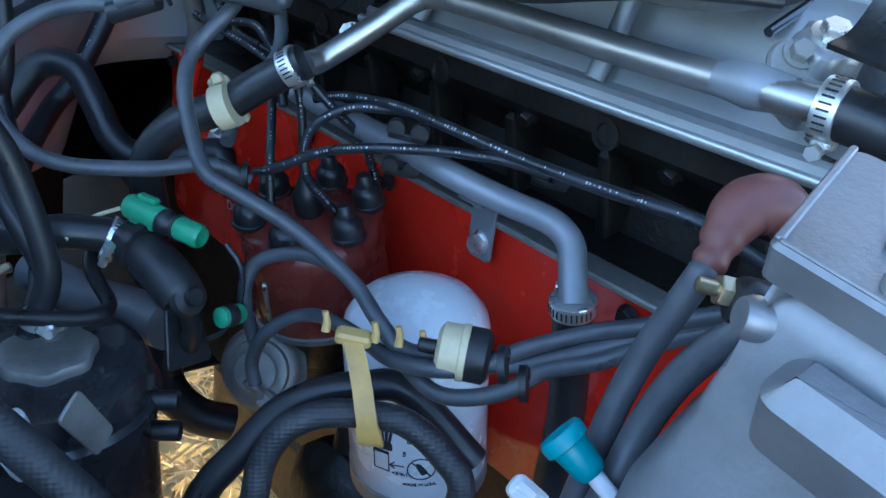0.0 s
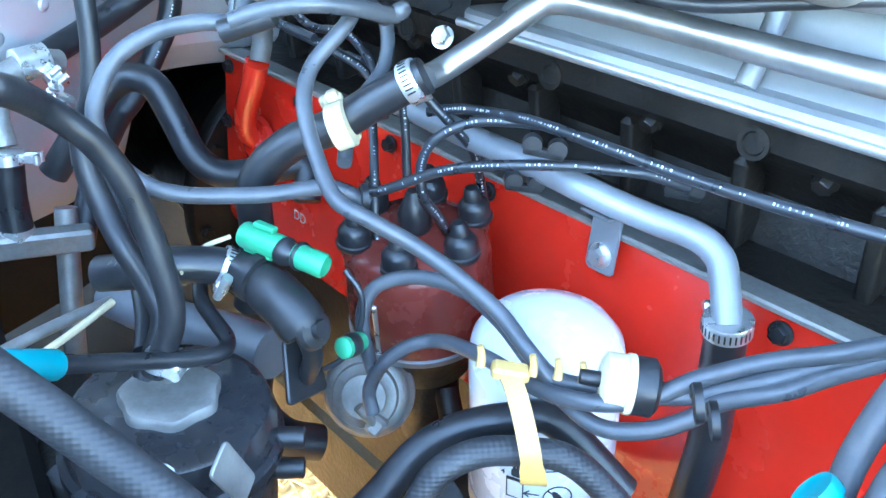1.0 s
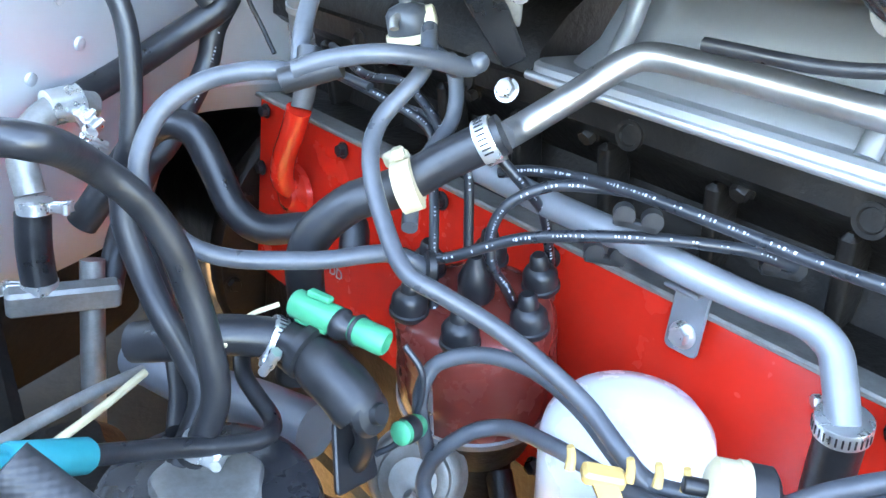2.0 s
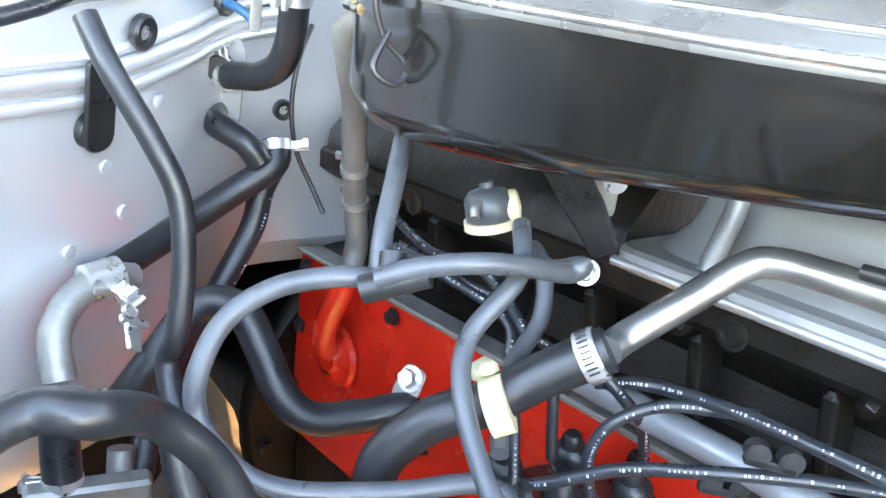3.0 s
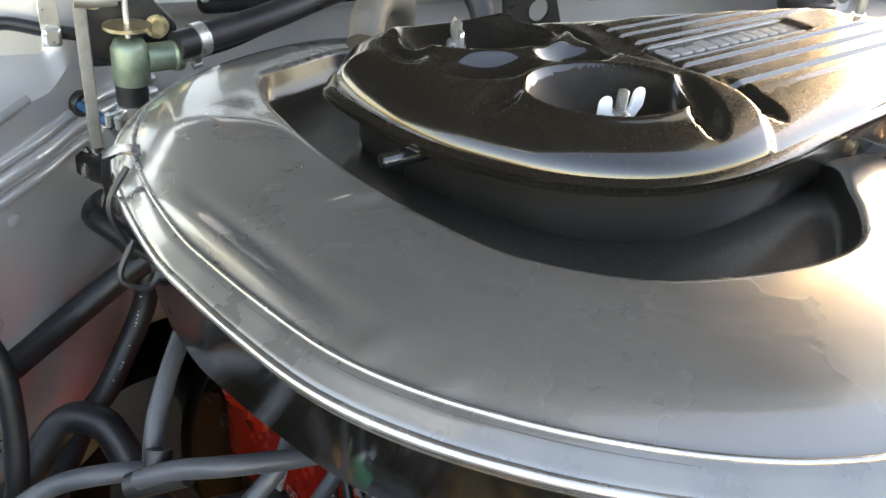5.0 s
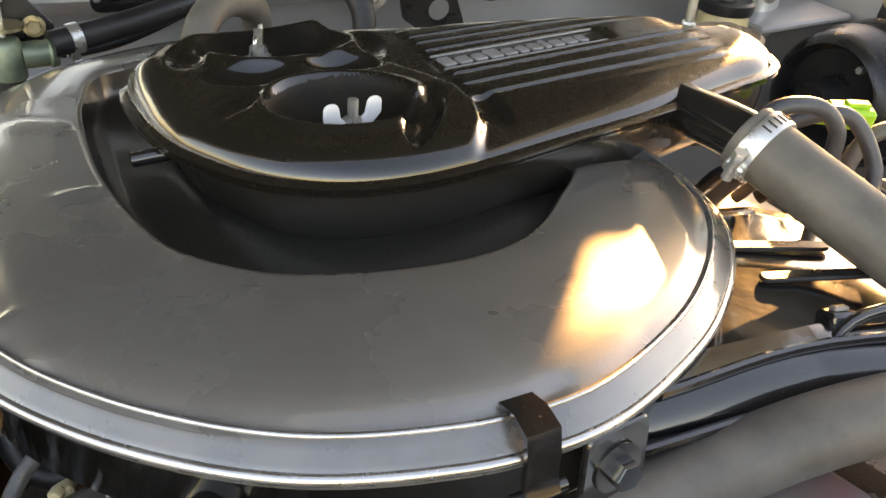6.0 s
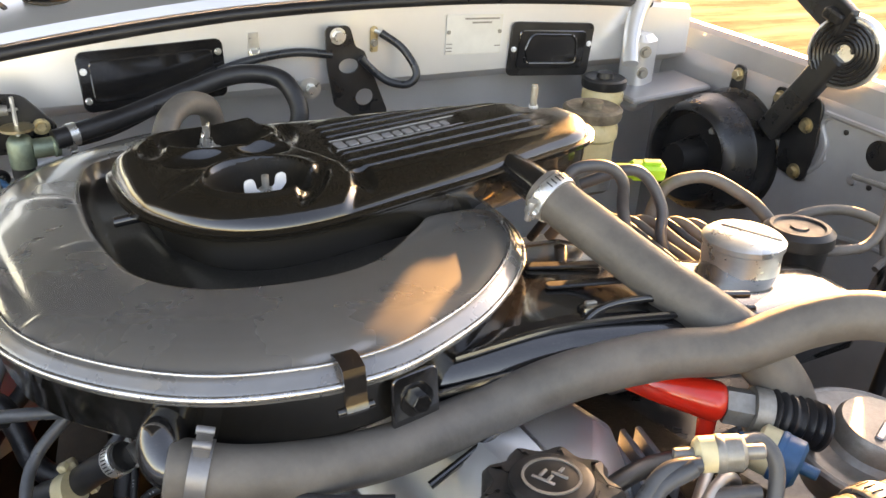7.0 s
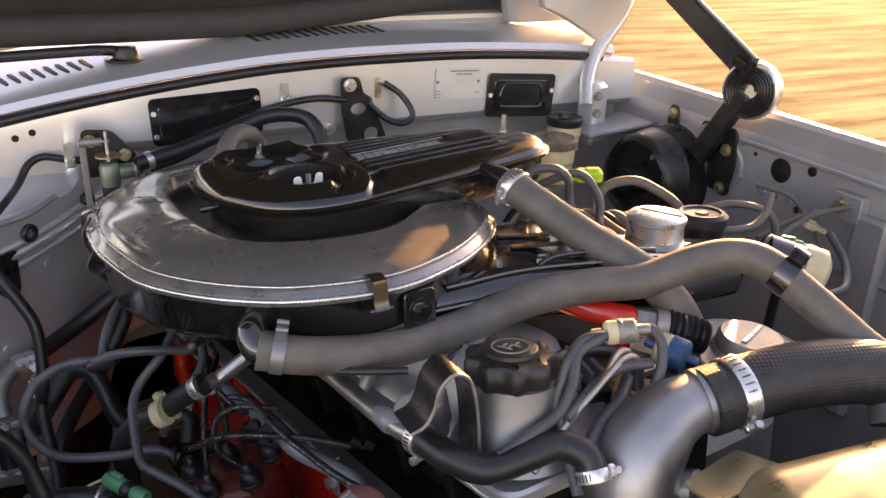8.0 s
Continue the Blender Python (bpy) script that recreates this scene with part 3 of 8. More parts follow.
def engine_block():
    e = thing("engine_block", "oily dark cast-iron engine block and head", "engine", at=ENGINE)
    part("block", box(0.30, 0.86, 0.40, 0.01), IRON, e, "", pose(0.165, -0.05, -0.40))
    h = bmesh.new()
    prof = [(0.006, -0.006), (0.012, 0.012), (0.070, 0.018), (0.076, 0.055), (0.056, 0.080), (0.022, 0.096), (0.010, 0.104), (0.008, 0.122), (0.012, 0.126), (0.28, 0.126), (0.28, -0.006)]
    join(h, loft([[(x, y, z) for x, z in prof] for y in (-0.50, -0.2, 0.1, 0.37)]))
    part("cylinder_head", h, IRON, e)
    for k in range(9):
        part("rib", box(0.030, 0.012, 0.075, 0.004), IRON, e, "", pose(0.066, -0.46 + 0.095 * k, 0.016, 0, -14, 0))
    part("gasket", box(0.03, 0.84, 0.003, 0.001), DULLGREY, e, "grey head gasket edge", pose(0.010, -0.05, 0.012))
    for y, z in ((-0.40, 0.107), (-0.289, 0.107), (-0.12, 0.107), (0.05, 0.107), (0.2, 0.107)):
        part("core_plug", lathe([(0.011, 0), (0.011, 0.003), (0.008, 0.003), (0.007, 0.001), (0.0, 0.001)], 24), IRON, e, "oily steel core plug", pose(0.0095, y, z, 0, -90, 0))
    for y in (-0.45, -0.33, -0.20, -0.07, 0.06, 0.19):
        bolt(e, (0.030, y, 0.092), (-0.8, 0, -0.5), 0.012, 0.007, 0.009, IRON)
    return e


engine_block()


def gearbox():
    g = thing("bell_housing", "oily dark bell housing behind the engine block", "bell housing", at=ENGINE @ pose(0.15, 0.38, -0.19))
    part("bell", lathe([(0.19, 0.0), (0.195, 0.006), (0.195, 0.02), (0.185, 0.03), (0.15, 0.14), (0.13, 0.30), (0.13, 0.55)], 40), IRON, g, "", pose(0, 0, 0, -90, 0, 0))
    for k in range(10):
        a = radians(36 * k + 10)
        bolt(g, (0.178 * math.cos(a), -0.002, 0.178 * math.sin(a)), (0, -1, 0), 0.014, 0.008, 0.010, IRON)


gearbox()


def side_cover():
    s = thing("side_cover", "bright red enamelled pressed-steel side cover on the engine block", "engine cover", at=ENGINE)
    o = [(-0.455, -0.20, 0.02), (0.372, -0.20, 0.02), (0.372, 0.014, 0.008), (-0.455, 0.014, 0.008)]
    part("panel", plate(o, 0.0, 0.004, 0.0015), RED, s, "", pose(0.004, 0, 0, 90, 0, -90) @ pose(0, 0, 0, 0, 180, 0))
    for y, w in ((-0.25, 0.26), (0.10, 0.30)):
        r = plate([(y - w / 2, -0.17, 0.03), (y + w / 2, -0.17, 0.03), (y + w / 2, -0.035, 0.03), (y - w / 2, -0.035, 0.03)], 0.003, 0.008, 0.004)
        part("raised_panel", r, RED, s, "", pose(0.004, 0, 0, 90, 0, -90) @ pose(0, 0, 0, 0, 180, 0))
    part("upper_lip", box(0.010, 0.82, 0.004, 0.0015), DULLGREY, s, "bare worn upper lip", pose(-0.001, -0.042, 0.0135))
    for y, z in ((0.349, 0.0), (0.355, -0.068), (0.36, -0.14), (0.20, 0.0), (0.05, 0.0), (-0.08, 0.0), (-0.343, 0.0), (-0.44, -0.08), (-0.30, -0.185), (-0.1, -0.185), (-0.43, 0.0)):
        bolt(s, (-0.002, y, z), (-1, 0, 0), 0.011, 0.006, 0.0085, BLACKSATIN, label="black hexagon bolt")
    # painted letters low on the cover behind the distributor
    cu = bpy.data.curves.new("lettering", "FONT")
    cu.body, cu.size, cu.extrude, cu.align_x, cu.align_y = "DD", 0.016, 0.0003, "CENTER", "CENTER"
    tmp = new("lettering", cu)
    me = bpy.data.meshes.new_from_object(tmp.evaluated_get(bpy.context.evaluated_depsgraph_get()))
    bpy.data.objects.remove(tmp)
    bpy.data.curves.remove(cu)
    me.materials.clear()
    me.materials.append(FADED)
    mark = new("lettering", me)
    mark.parent = s
    mark.matrix_basis = Matrix(((0, 0, -1, -0.0075), (-1, 0, 0, 0.192), (0, 1, 0, -0.130), (0, 0, 0, 1)))
    # breather stub at the rear
    p = tube([(-0.002, 0.286, -0.072), (-0.020, 0.280, -0.056), (-0.030, 0.264, -0.026), (-0.034, 0.243, 0.008), (-0.035, 0.231, 0.036)], 0.0125, 18)
    part("breather_stub", p, RED, s)
    part("stub_base", lathe([(0.034, 0), (0.032, 0.006), (0.018, 0.009), (0.014, 0.014)], 26), RED, s, "", pose(0, 0.285, -0.075, 0, -90, 0))


side_cover()


def valve_cover():
    v = thing("valve_cover", "silver painted valve cover with wide flange", "valve cover", at=ENGINE)
    part("flange", plate([(-0.012, -0.525, 0.02), (0.10, -0.525, 0.02), (0.20, -0.43, 0.03), (0.20, -0.03, 0.02), (-0.012, -0.03, 0.02)], 0.126, 0.142, 0.003), SILVERLIT, v)
    rows = [(0.0, 0.141), (0.003, 0.146), (0.016, 0.160), (0.024, 0.180), (0.034, 0.204), (0.048, 0.213)]
    o = fillet([(0.006, -0.512, 0.04), (0.095, -0.512, 0.04), (0.185, -0.42, 0.05), (0.185, -0.04, 0.04), (0.006, -0.04, 0.04)])
    part("cover", loft([[(*q, z) for q in inset(o, d)] for d, z in rows]), SILVERLIT, v)
    part("edge_bead", sweep(bmesh.new(), [(-0.011, -0.520, 0.131), (-0.011, -0.30, 0.131), (-0.011, -0.035, 0.131)], 0.0036, 10), SILVERLIT, v)
    # rear of the same cover; shade under the air cleaner painted in as dark
    part("shaded_rear_cover", loft([[(x, y, z) for x, z in ((0.004, 0.127), (0.006, 0.146), (0.030, 0.172), (0.050, 0.186), (0.150, 0.186), (0.180, 0.150), (0.184, 0.127))] for y in (-0.03, 0.10, 0.25, 0.34)]), IRON, v, "rear end of the cover, its shade painted in iron black")
    # neck and ribs in the dimmed silver, against the open sky in front
    part("filler_neck", lathe([(0.060, 0.145), (0.050, 0.165), (0.044, 0.19), (0.042, 0.214)], 40), SILVERDIM, v, "", Matrix.Translation((0.046, -0.463, 0)))
    for y in (-0.28, -0.10):
        part("rib", tube([(-0.004, y, 0.142), (0.012, y, 0.175), (0.030, y, 0.208), (0.1, y, 0.216)], 0.007, 10), SILVERDIM, v)


valve_cover()
bb = thing("bracket_bolt", "zinc hexagon bolt on a scalloped alloy bracket", "bolt", at=basis((0.126, -0.013, 1.088), (-0.25, -0.25, 1), (0, 1, 0)))
part("boss", loft([[((0.017 + g + 0.002 * math.cos(5 * a)) * math.cos(a), (0.017 + g + 0.002 * math.cos(5 * a)) * math.sin(a), z) for a in (2 * math.pi * k / 60 for k in range(60))] for g, z in ((0.003, -0.045), (0.001, -0.004), (0.0, 0.0), (-0.003, 0.002))]), SILVERDIM, bb)
part("head", join(hexagon(0.014, 0.009), lathe([(0.012, 0.0), (0.012, 0.0025), (0.008, 0.003)], 28)), ZINC, bb, "", pose(0, 0, 0.002))

# ---- air cleaner ----
LX = Vector((1, 0, 0.02)).normalized()
LZ = Vector((-0.02, 0.08, 1)).normalized()
LY = LZ.cross(LX)
LIDM = Matrix(((LX.x, LY.x, LZ.x, 0.08), (LX.y, LY.y, LZ.y, 0.30), (LX.z, LY.z, LZ.z, 1.1566), (0, 0, 0, 1)))


def closed(pts):
    """A smooth closed outline round the lid's middle."""
    p = [Vector((x - 0.08, y - 0.30, 0)) for x, y in pts]
    q = smooth(p[-2:] + p + p[:2], 8)
    return [v.to_2d() for v in q[16:-16]]


LID_OUTLINE = closed([(0.084, 0.70), (0.007, 0.674), (-0.061, 0.623), (-0.094, 0.586), (-0.118, 0.534), (-0.131, 0.482), (-0.136, 0.417), (-0.134, 0.35), (-0.128, 0.31), (-0.117, 0.258), (-0.104, 0.213), (-0.083, 0.174), (-0.054, 0.138), (-0.024, 0.110), (0.006, 0.089), (0.034, 0.076), (0.066, 0.067), (0.10, 0.062), (0.145, 0.066), (0.192, 0.085), (0.237, 0.112), (0.284, 0.155), (0.318, 0.205), (0.335, 0.27), (0.335, 0.36), (0.305, 0.50), (0.23, 0.62), (0.16, 0.68)])
RECESS_OUTLINE = closed([(-0.010, 0.56), (-0.028, 0.50), (-0.032, 0.44), (-0.028, 0.345), (-0.012, 0.262), (0.004, 0.226), (0.035, 0.195), (0.076, 0.179), (0.118, 0.174), (0.155, 0.182), (0.185, 0.201), (0.218, 0.233), (0.258, 0.285), (0.28, 0.40), (0.25, 0.50), (0.16, 0.58), (0.06, 0.60)])


def spread(outline, n, centre):
    """The outline sampled at even angles round a centre."""
    c = Vector(centre)
    pts = sorted(((math.atan2((p - c).y, (p - c).x), p) for p in outline), key=lambda q: q[0])
    out = []
    for k in range(n):
        a = -math.pi + 2 * math.pi * (k + 0.5) / n
        i = next((j for j, q in enumerate(pts) if q[0] > a), 0)
        (a0, p0), (a1, p1) = pts[i - 1], pts[i]
        d = Vector((math.cos(a), math.sin(a)))
        e = p1 - p0
        den = d.x * e.y - d.y * e.x
        s = ((p0 - c).x * e.y - (p0 - c).y * e.x) / den if abs(den) > 1e-9 else (p0 - c).length
        out.append(c + d * s)
    return out


def ease(x, lo, hi):
    t = max(0.0, min(1.0, (x - lo) / (hi - lo)))
    return t * t * (3 - 2 * t)


def air_cleaner():
    a = thing("air_cleaner", "air cleaner with dark grey metallic lid, silver rim, black bowl", "air cleaner", at=LIDM)
    n, c = 240, (0.03, 0.03)
    outer = spread(LID_OUTLINE, n, c)
    inner = spread(RECESS_OUTLINE, n, c)

    def ring(k, z):
        return [(*(p.lerp(q, k)), z) for p, q in zip(outer, inner)]

    def off(d, z):
        return [(*q, z) for q in inset(outer, d)]

    def bumps(x, y):
        """Shallow pressings and dents of the lid."""
        h = 0.0
        for bx, by, ang, ln, wd, am in ((-0.186, 0.004, 100, 0.070, 0.0042, 0.0042), (-0.174, 0.004, 100, 0.066, 0.0045, -0.0036), (-0.160, -0.090, 12, 0.010, 0.0040, 0.0034), (-0.112, 0.016, 0, 0.018, 0.0036, 0.0032), (-0.145, -0.120, 20, 0.008, 0.004, 0.0018), (0.010, -0.222, 5, 0.006, 0.003, -0.0020), (0.041, -0.220, 20, 0.008, 0.004, -0.0016), (-0.140, 0.150, 130, 0.060, 0.018, 0.0012)):
            d = Matrix.Rotation(radians(-ang), 2) @ Vector((x - bx, y - by))
            h += am * math.exp(-(d.x / ln) ** 2 - (d.y / wd) ** 2)
        return h

    crown = ((0.085, 0.0005), (0.115, 0.0015), (0.15, 0.0035), (0.20, 0.0065), (0.26, 0.0095), (0.34, 0.0125), (0.42, 0.0145), (0.50, 0.016), (0.58, 0.0172), (0.66, 0.018), (0.74, 0.0186), (0.82, 0.019), (0.90, 0.0188), (0.96, 0.0184))
    steps = [(float(k), float(np.interp(k, [q[0] for q in crown], [q[1] for q in crown]))) for k in np.linspace(0.085, 0.96, 44)]
    rows = []
    for k, z in steps + [(0.99, 0.0176), (1.005, 0.0150), (1.025, 0.007), (1.05, -0.001), (1.09, -0.006), (1.20, -0.008), (1.40, -0.009)]:
        fade = ease(k, 0.085, 0.16) * (1 - ease(k, 0.93, 0.99))
        rows.append([(x, y, z * (1 - 0.45 * ease(x, 0.02, 0.17)) + bumps(x, y) * fade - 0.035 * ease(y - 0.10 * max(x, 0), -0.06, 0.03) * ease(x, 0.08, 0.16)) for x, y, z in ring(k, z)])
    cut = len(rows) - 6
    part("lid", loft(rows[:cut + 1], cap=(False, False)), LID, a, "dark grey metallic painted lid with dents", angle=60)
    # blackened from here inwards to stand for the plenum's shade
    part("recess_pan", loft(rows[cut:], cap=(False, True)), PANSHADE, a, "dusty well under the plenum with its shade painted black", angle=60)
    part("lid_rim", loft([off(0.010, -0.014), off(0.001, -0.014), off(-0.001, -0.010), off(0.001, -0.006), off(0.003, -0.0045), off(0.007, -0.001), off(0.0105, 0.0018), off(0.0135, 0.0026), off(0.016, 0.0012), off(0.019, 0.0008), off(0.024, -0.002)], cap=(False, False)), RIMBAND, a, "worn grey rolled rim", angle=60)

    def bead(name, d, z, r, label):
        loop = [Vector(q) for q in off(d, z)]
        part(name, sweep(bmesh.new(), loop + loop[:1], r, 8, False), RIM, a, label, angle=60)
    bead("rim_bead", 0.0005, -0.0085, 0.0028, "bright silver outer bead")
    bead("rim_bead", 0.0122, 0.0024, 0.0014, "thin bright inner bead")

    def sunk(d, z):
        """The bowl is shallow at the front and deepens to the rear."""
        return [(x, y, -0.012 + (q + 0.012) * (0.68 + 0.50 * ease(y, -0.20, 0.20))) for x, y, q in off(d, z)]
    part("bowl", loft([off(0.007, -0.0115), sunk(0.008, -0.022), sunk(0.012, -0.030), sunk(0.013, -0.072), sunk(0.022, -0.086), sunk(0.06, -0.094), sunk(0.10, -0.096)], cap=(True, True)), BOWL, a, angle=50)
    # spring clips over the rim
    for x, y, turn in ((0.026, -0.237, 3), (-0.214, 0.165, -98), (0.17, 0.300, 150)):
        m = pose(x, y, 0, 0, 0, turn)
        clip = bmesh.new()
        w = 0.0078
        prof = [(0.017, 0.0065), (0.006, 0.0085), (-0.0045, 0.005), (-0.0065, -0.006), (-0.006, -0.018), (-0.009, -0.025), (-0.007, -0.028), (-0.003, -0.019), (-0.0035, -0.006), (-0.002, 0.0035), (0.006, 0.0068), (0.017, 0.0048)]
        loft([[(s * w, y2, z2) for y2, z2 in prof] for s in (-1, -0.8, 0.8, 1)], bm=clip)
        cp = part("clip", clip, BLACKGLOSS, a, "glossy black spring clip with a worn patch", m, 50)
        part("pivot", lathe([(0.003, -0.013), (0.003, 0.013)], 12), BLACKGLOSS, cp, "", pose(0, -0.004, -0.026, 0, 90, 0))
    # bracket with flanged bolt beside the front clip
    part("bracket", plate([(-0.020, -0.045, 0.006), (0.020, -0.045, 0.006), (0.018, 0.0, 0.006), (-0.020, 0.0, 0.006)], 0, 0.004, 0.001), BLACKGLOSS, a, "", pose(0.076, -0.222, -0.020, 90, 0, 10))
    bolt(a, (0.076, -0.227, -0.042), (0.1, -1, 0.05), 0.013, 0.008, 0.013, BLACKGLOSS, label="black flanged bolt")
    return a


air_cleaner()


PLENUM_OUTLINE = [(0.000, 0.455), (0.003, 0.395), (0.013, 0.348), (0.027, 0.318), (0.045, 0.290), (0.067, 0.270), (0.095, 0.256), (0.128, 0.251), (0.170, 0.255), (0.240, 0.272), (0.325, 0.292), (0.410, 0.318), (0.462, 0.334), (0.490, 0.362), (0.498, 0.400), (0.478, 0.436), (0.430, 0.462), (0.350, 0.478), (0.240, 0.492), (0.150, 0.506), (0.090, 0.508), (0.045, 0.498), (0.015, 0.480)]


def plenum():
    p = thing("intake_plenum", "dusty gloss black intake plenum with embossed ribs on the air cleaner", "intake plenum")
    n = 360
    a, b = Vector((0.10, 0.385)), Vector((0.44, 0.405))
    o = spread([q + Vector((0.08, 0.30)) for q in closed(PLENUM_OUTLINE)], n, (0.2, 0.385))

    def base(x):
        """The pressing climbs a little towards the left wing."""
        return 1.176 + 0.035 * x

    def seam(x, y):
        return base(x) - 0.050 * (y - 0.43)

    def spine(q):
        t = max(0.0, min(1.0, (q - a).dot(b - a) / (b - a).length_squared))
        return a.lerp(b, t)

    def lens(x, y, cx, cy, turn, rx, ry):
        """A scooped oval: 0 at its sharp edge, 1 in its middle."""
        c, s = math.cos(radians(turn)), math.sin(radians(turn))
        u, v = (x - cx) * c + (y - cy) * s, (y - cy) * c - (x - cx) * s
        return max(0.0, 1 - (u / rx) ** 2 - (v / ry) ** 2)

    def height(x, y, d):
        """The cover's surface, d metres in from its edge."""
        k = min(1.0, d / 0.036)
        shoulder = float(np.interp(y, (0.25, 0.281, 0.305, 0.332, 0.356, 0.387, 0.439, 0.49), (0.166, 0.184, 0.192, 0.191, 0.180, 0.162, 0.150, 0.142)))
        round_end = 1 - ease(x - shoulder, -0.003, 0.007)
        low = seam(x, y) - base(x)
        z = low + (0.0205 + 0.0075 * round_end - low) * math.sqrt(max(0.0, 1 - (1 - k) ** 2)) + 0.001 * ease(d, 0.03, 0.08)
        # two deep wells for the wing nuts, with a sharp brim
        for wx, wy, floor, turn, rx, ry in ((0.114, 0.328, 0.0065, -12, 0.049, 0.041), (0.102, 0.449, 0.0045, -6, 0.058, 0.046)):
            c, s = math.cos(radians(turn)), math.sin(radians(turn))
            r = math.hypot(((x - wx) * c + (y - wy) * s) / rx, ((y - wy) * c - (x - wx) * s) / ry)
            if r < 1.0 and z > floor:
                z += (floor - z) * (1 - (max(0.0, (r - 0.22) / 0.78)) ** 1.4)
            z += 0.0030 * math.exp(-((r - 1.02) / 0.10) ** 2) * ease(d, 0.010, 0.030)
        for cx, cy, turn, rx, ry, dep in ((0.072, 0.386, -10, 0.033, 0.020, 0.0110), (0.136, 0.390, -12, 0.028, 0.017, 0.0110), (0.156, 0.300, 60, 0.044, 0.0125, 0.0120), (0.205, 0.305, 82, 0.030, 0.011, 0.0055), (0.040, 0.437, 75, 0.030, 0.015, 0.0070), (0.052, 0.345, 30, 0.028, 0.012, 0.0050), (0.170, 0.440, 80, 0.034, 0.013, 0.0060)):
            z -= dep * lens(x, y, cx, cy, turn, rx, ry)
        u = (y - 0.395) - 0.15 * (x - 0.27)
        panel = ease(x, 0.196, 0.206) * (1 - ease(x, 0.415, 0.435)) * (1 - ease(abs(u), 0.070, 0.078)) * ease(d, 0.016, 0.026)
        z += 0.0022 * panel
        for g in (-0.062, -0.043, -0.024, 0.024, 0.041, 0.056):               # long grooves
            z -= 0.0030 * panel * (1 - ease(abs(u - g), 0.0006, 0.0034))
        z -= 0.0024 * ease(x, 0.196, 0.200) * (1 - ease(x, 0.354, 0.358)) * (1 - ease(abs(u), 0.0135, 0.0165))   # name plate recess
        w = 1 - ease(math.hypot(x - 0.457, y - 0.429), 0.014, 0.026)                                       # seat of the rear stud
        z += (0.010 - z) * 0.8 * w if z > 0.010 else 0.0
        return base(x) + z

    rows = []
    for k in range(120):
        t = (k / 119) ** 1.12
        rows.append([(q.x, q.y, height(q.x, q.y, (q - s).length)) for s, q in ((s, s.lerp(spine(s), t * 0.999)) for s in o)])
    cover = loft(rows, cap=(False, False))
    bmesh.ops.remove_doubles(cover, verts=cover.verts, dist=0.0002)
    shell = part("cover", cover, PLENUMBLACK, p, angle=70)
    shell.data.materials.append(WELLMATTE)                         # the two wells: dust, and a matte copy that keeps them dark
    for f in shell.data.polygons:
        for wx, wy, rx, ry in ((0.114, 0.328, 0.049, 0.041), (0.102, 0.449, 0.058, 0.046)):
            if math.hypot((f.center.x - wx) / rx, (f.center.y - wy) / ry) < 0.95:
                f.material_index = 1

    def off(d, z):
        return [(*q, seam(q.x, q.y) + z) for q in inset(o, d)]
    part("seam_flange", loft([off(0.004, -0.006), off(-0.003, -0.006), off(-0.0055, -0.004), off(-0.0055, -0.0025), off(-0.004, -0.0018), off(-0.0055, -0.001), off(-0.0055, 0.0005), off(-0.003, 0.002), off(0.002, 0.003)], cap=(False, False)), PLENUMBLACK, p, angle=40)

    def under(d, z):
        return [(q.x + 0.016 * (1 - ease(q.x, 0.0, 0.09)), q.y, seam(q.x, q.y) + z) for q in inset(o, d)]
    part("body", loft([under(0.004, -0.004), under(0.003, -0.012), under(0.003, -0.022), under(0.004, -0.034), under(0.007, -0.044), under(0.016, -0.050), under(0.05, -0.053)], cap=(True, True)), DUSTSIDE, p, "dust-filmed black lower half", angle=60)
    # name plate: plain raised blocks in place of the lettering, between two fine edges
    tilt, turn = -math.degrees(math.atan(0.035)), math.degrees(math.atan(0.15))

    def on_panel(x, u, lift):
        return pose(x, 0.395 + u + 0.15 * (x - 0.27), base(x) + lift, 0, tilt, turn)
    for u in (-0.0125, 0.0125):
        part("plate_edge", box(0.150, 0.0008, 0.0016, 0.0003), BODYDARK, p, "worn grey edge of the plate", on_panel(0.276, u, 0.0215))
    x = 0.205
    for w, h in ((0.010, 0.015), (0.011, 0.011), (0.010, 0.011), (0.011, 0.015), (0.010, 0.011), (0.008, 0.011), (0.010, 0.011), (0.005, 0.015), (0.010, 0.011), (0.010, 0.011), (0.008, 0.011)):
        ring = plate([(-w / 2, -h / 2, 0.002), (w / 2, -h / 2, 0.002), (w / 2, h / 2, 0.002), (-w / 2, h / 2, 0.002)], 0, 0.0020, 0.0005)
        part("name_block", ring, BODYDARK, p, "worn grey raised block", on_panel(x + w / 2, (h - 0.013) / 2, 0.0208))
        x += w + 0.0028
    # vacuum stub and two plugs on the front side
    part("stub", join(sweep(bmesh.new(), [(0.030, 0.362, 1.171), (-0.009, 0.360, 1.168)], 0.0048, 14), lathe([(0.0038, -0.0002), (0.0038, 0.0004)], 12), basis((-0.0091, 0.360, 1.168), (-1, 0, 0))), BLACKGLOSS, p)
    for place in ((0.0185, 0.397, 1.168), (0.0275, 0.339, 1.174)):
        part("plug", lathe([(0.0042, -0.004), (0.0042, 0.0015), (0.0026, 0.0034), (0.0, 0.0038)], 16), DULLGREY, p, "small steel plug", basis(place, (-0.9, -0.35, 0.1)))
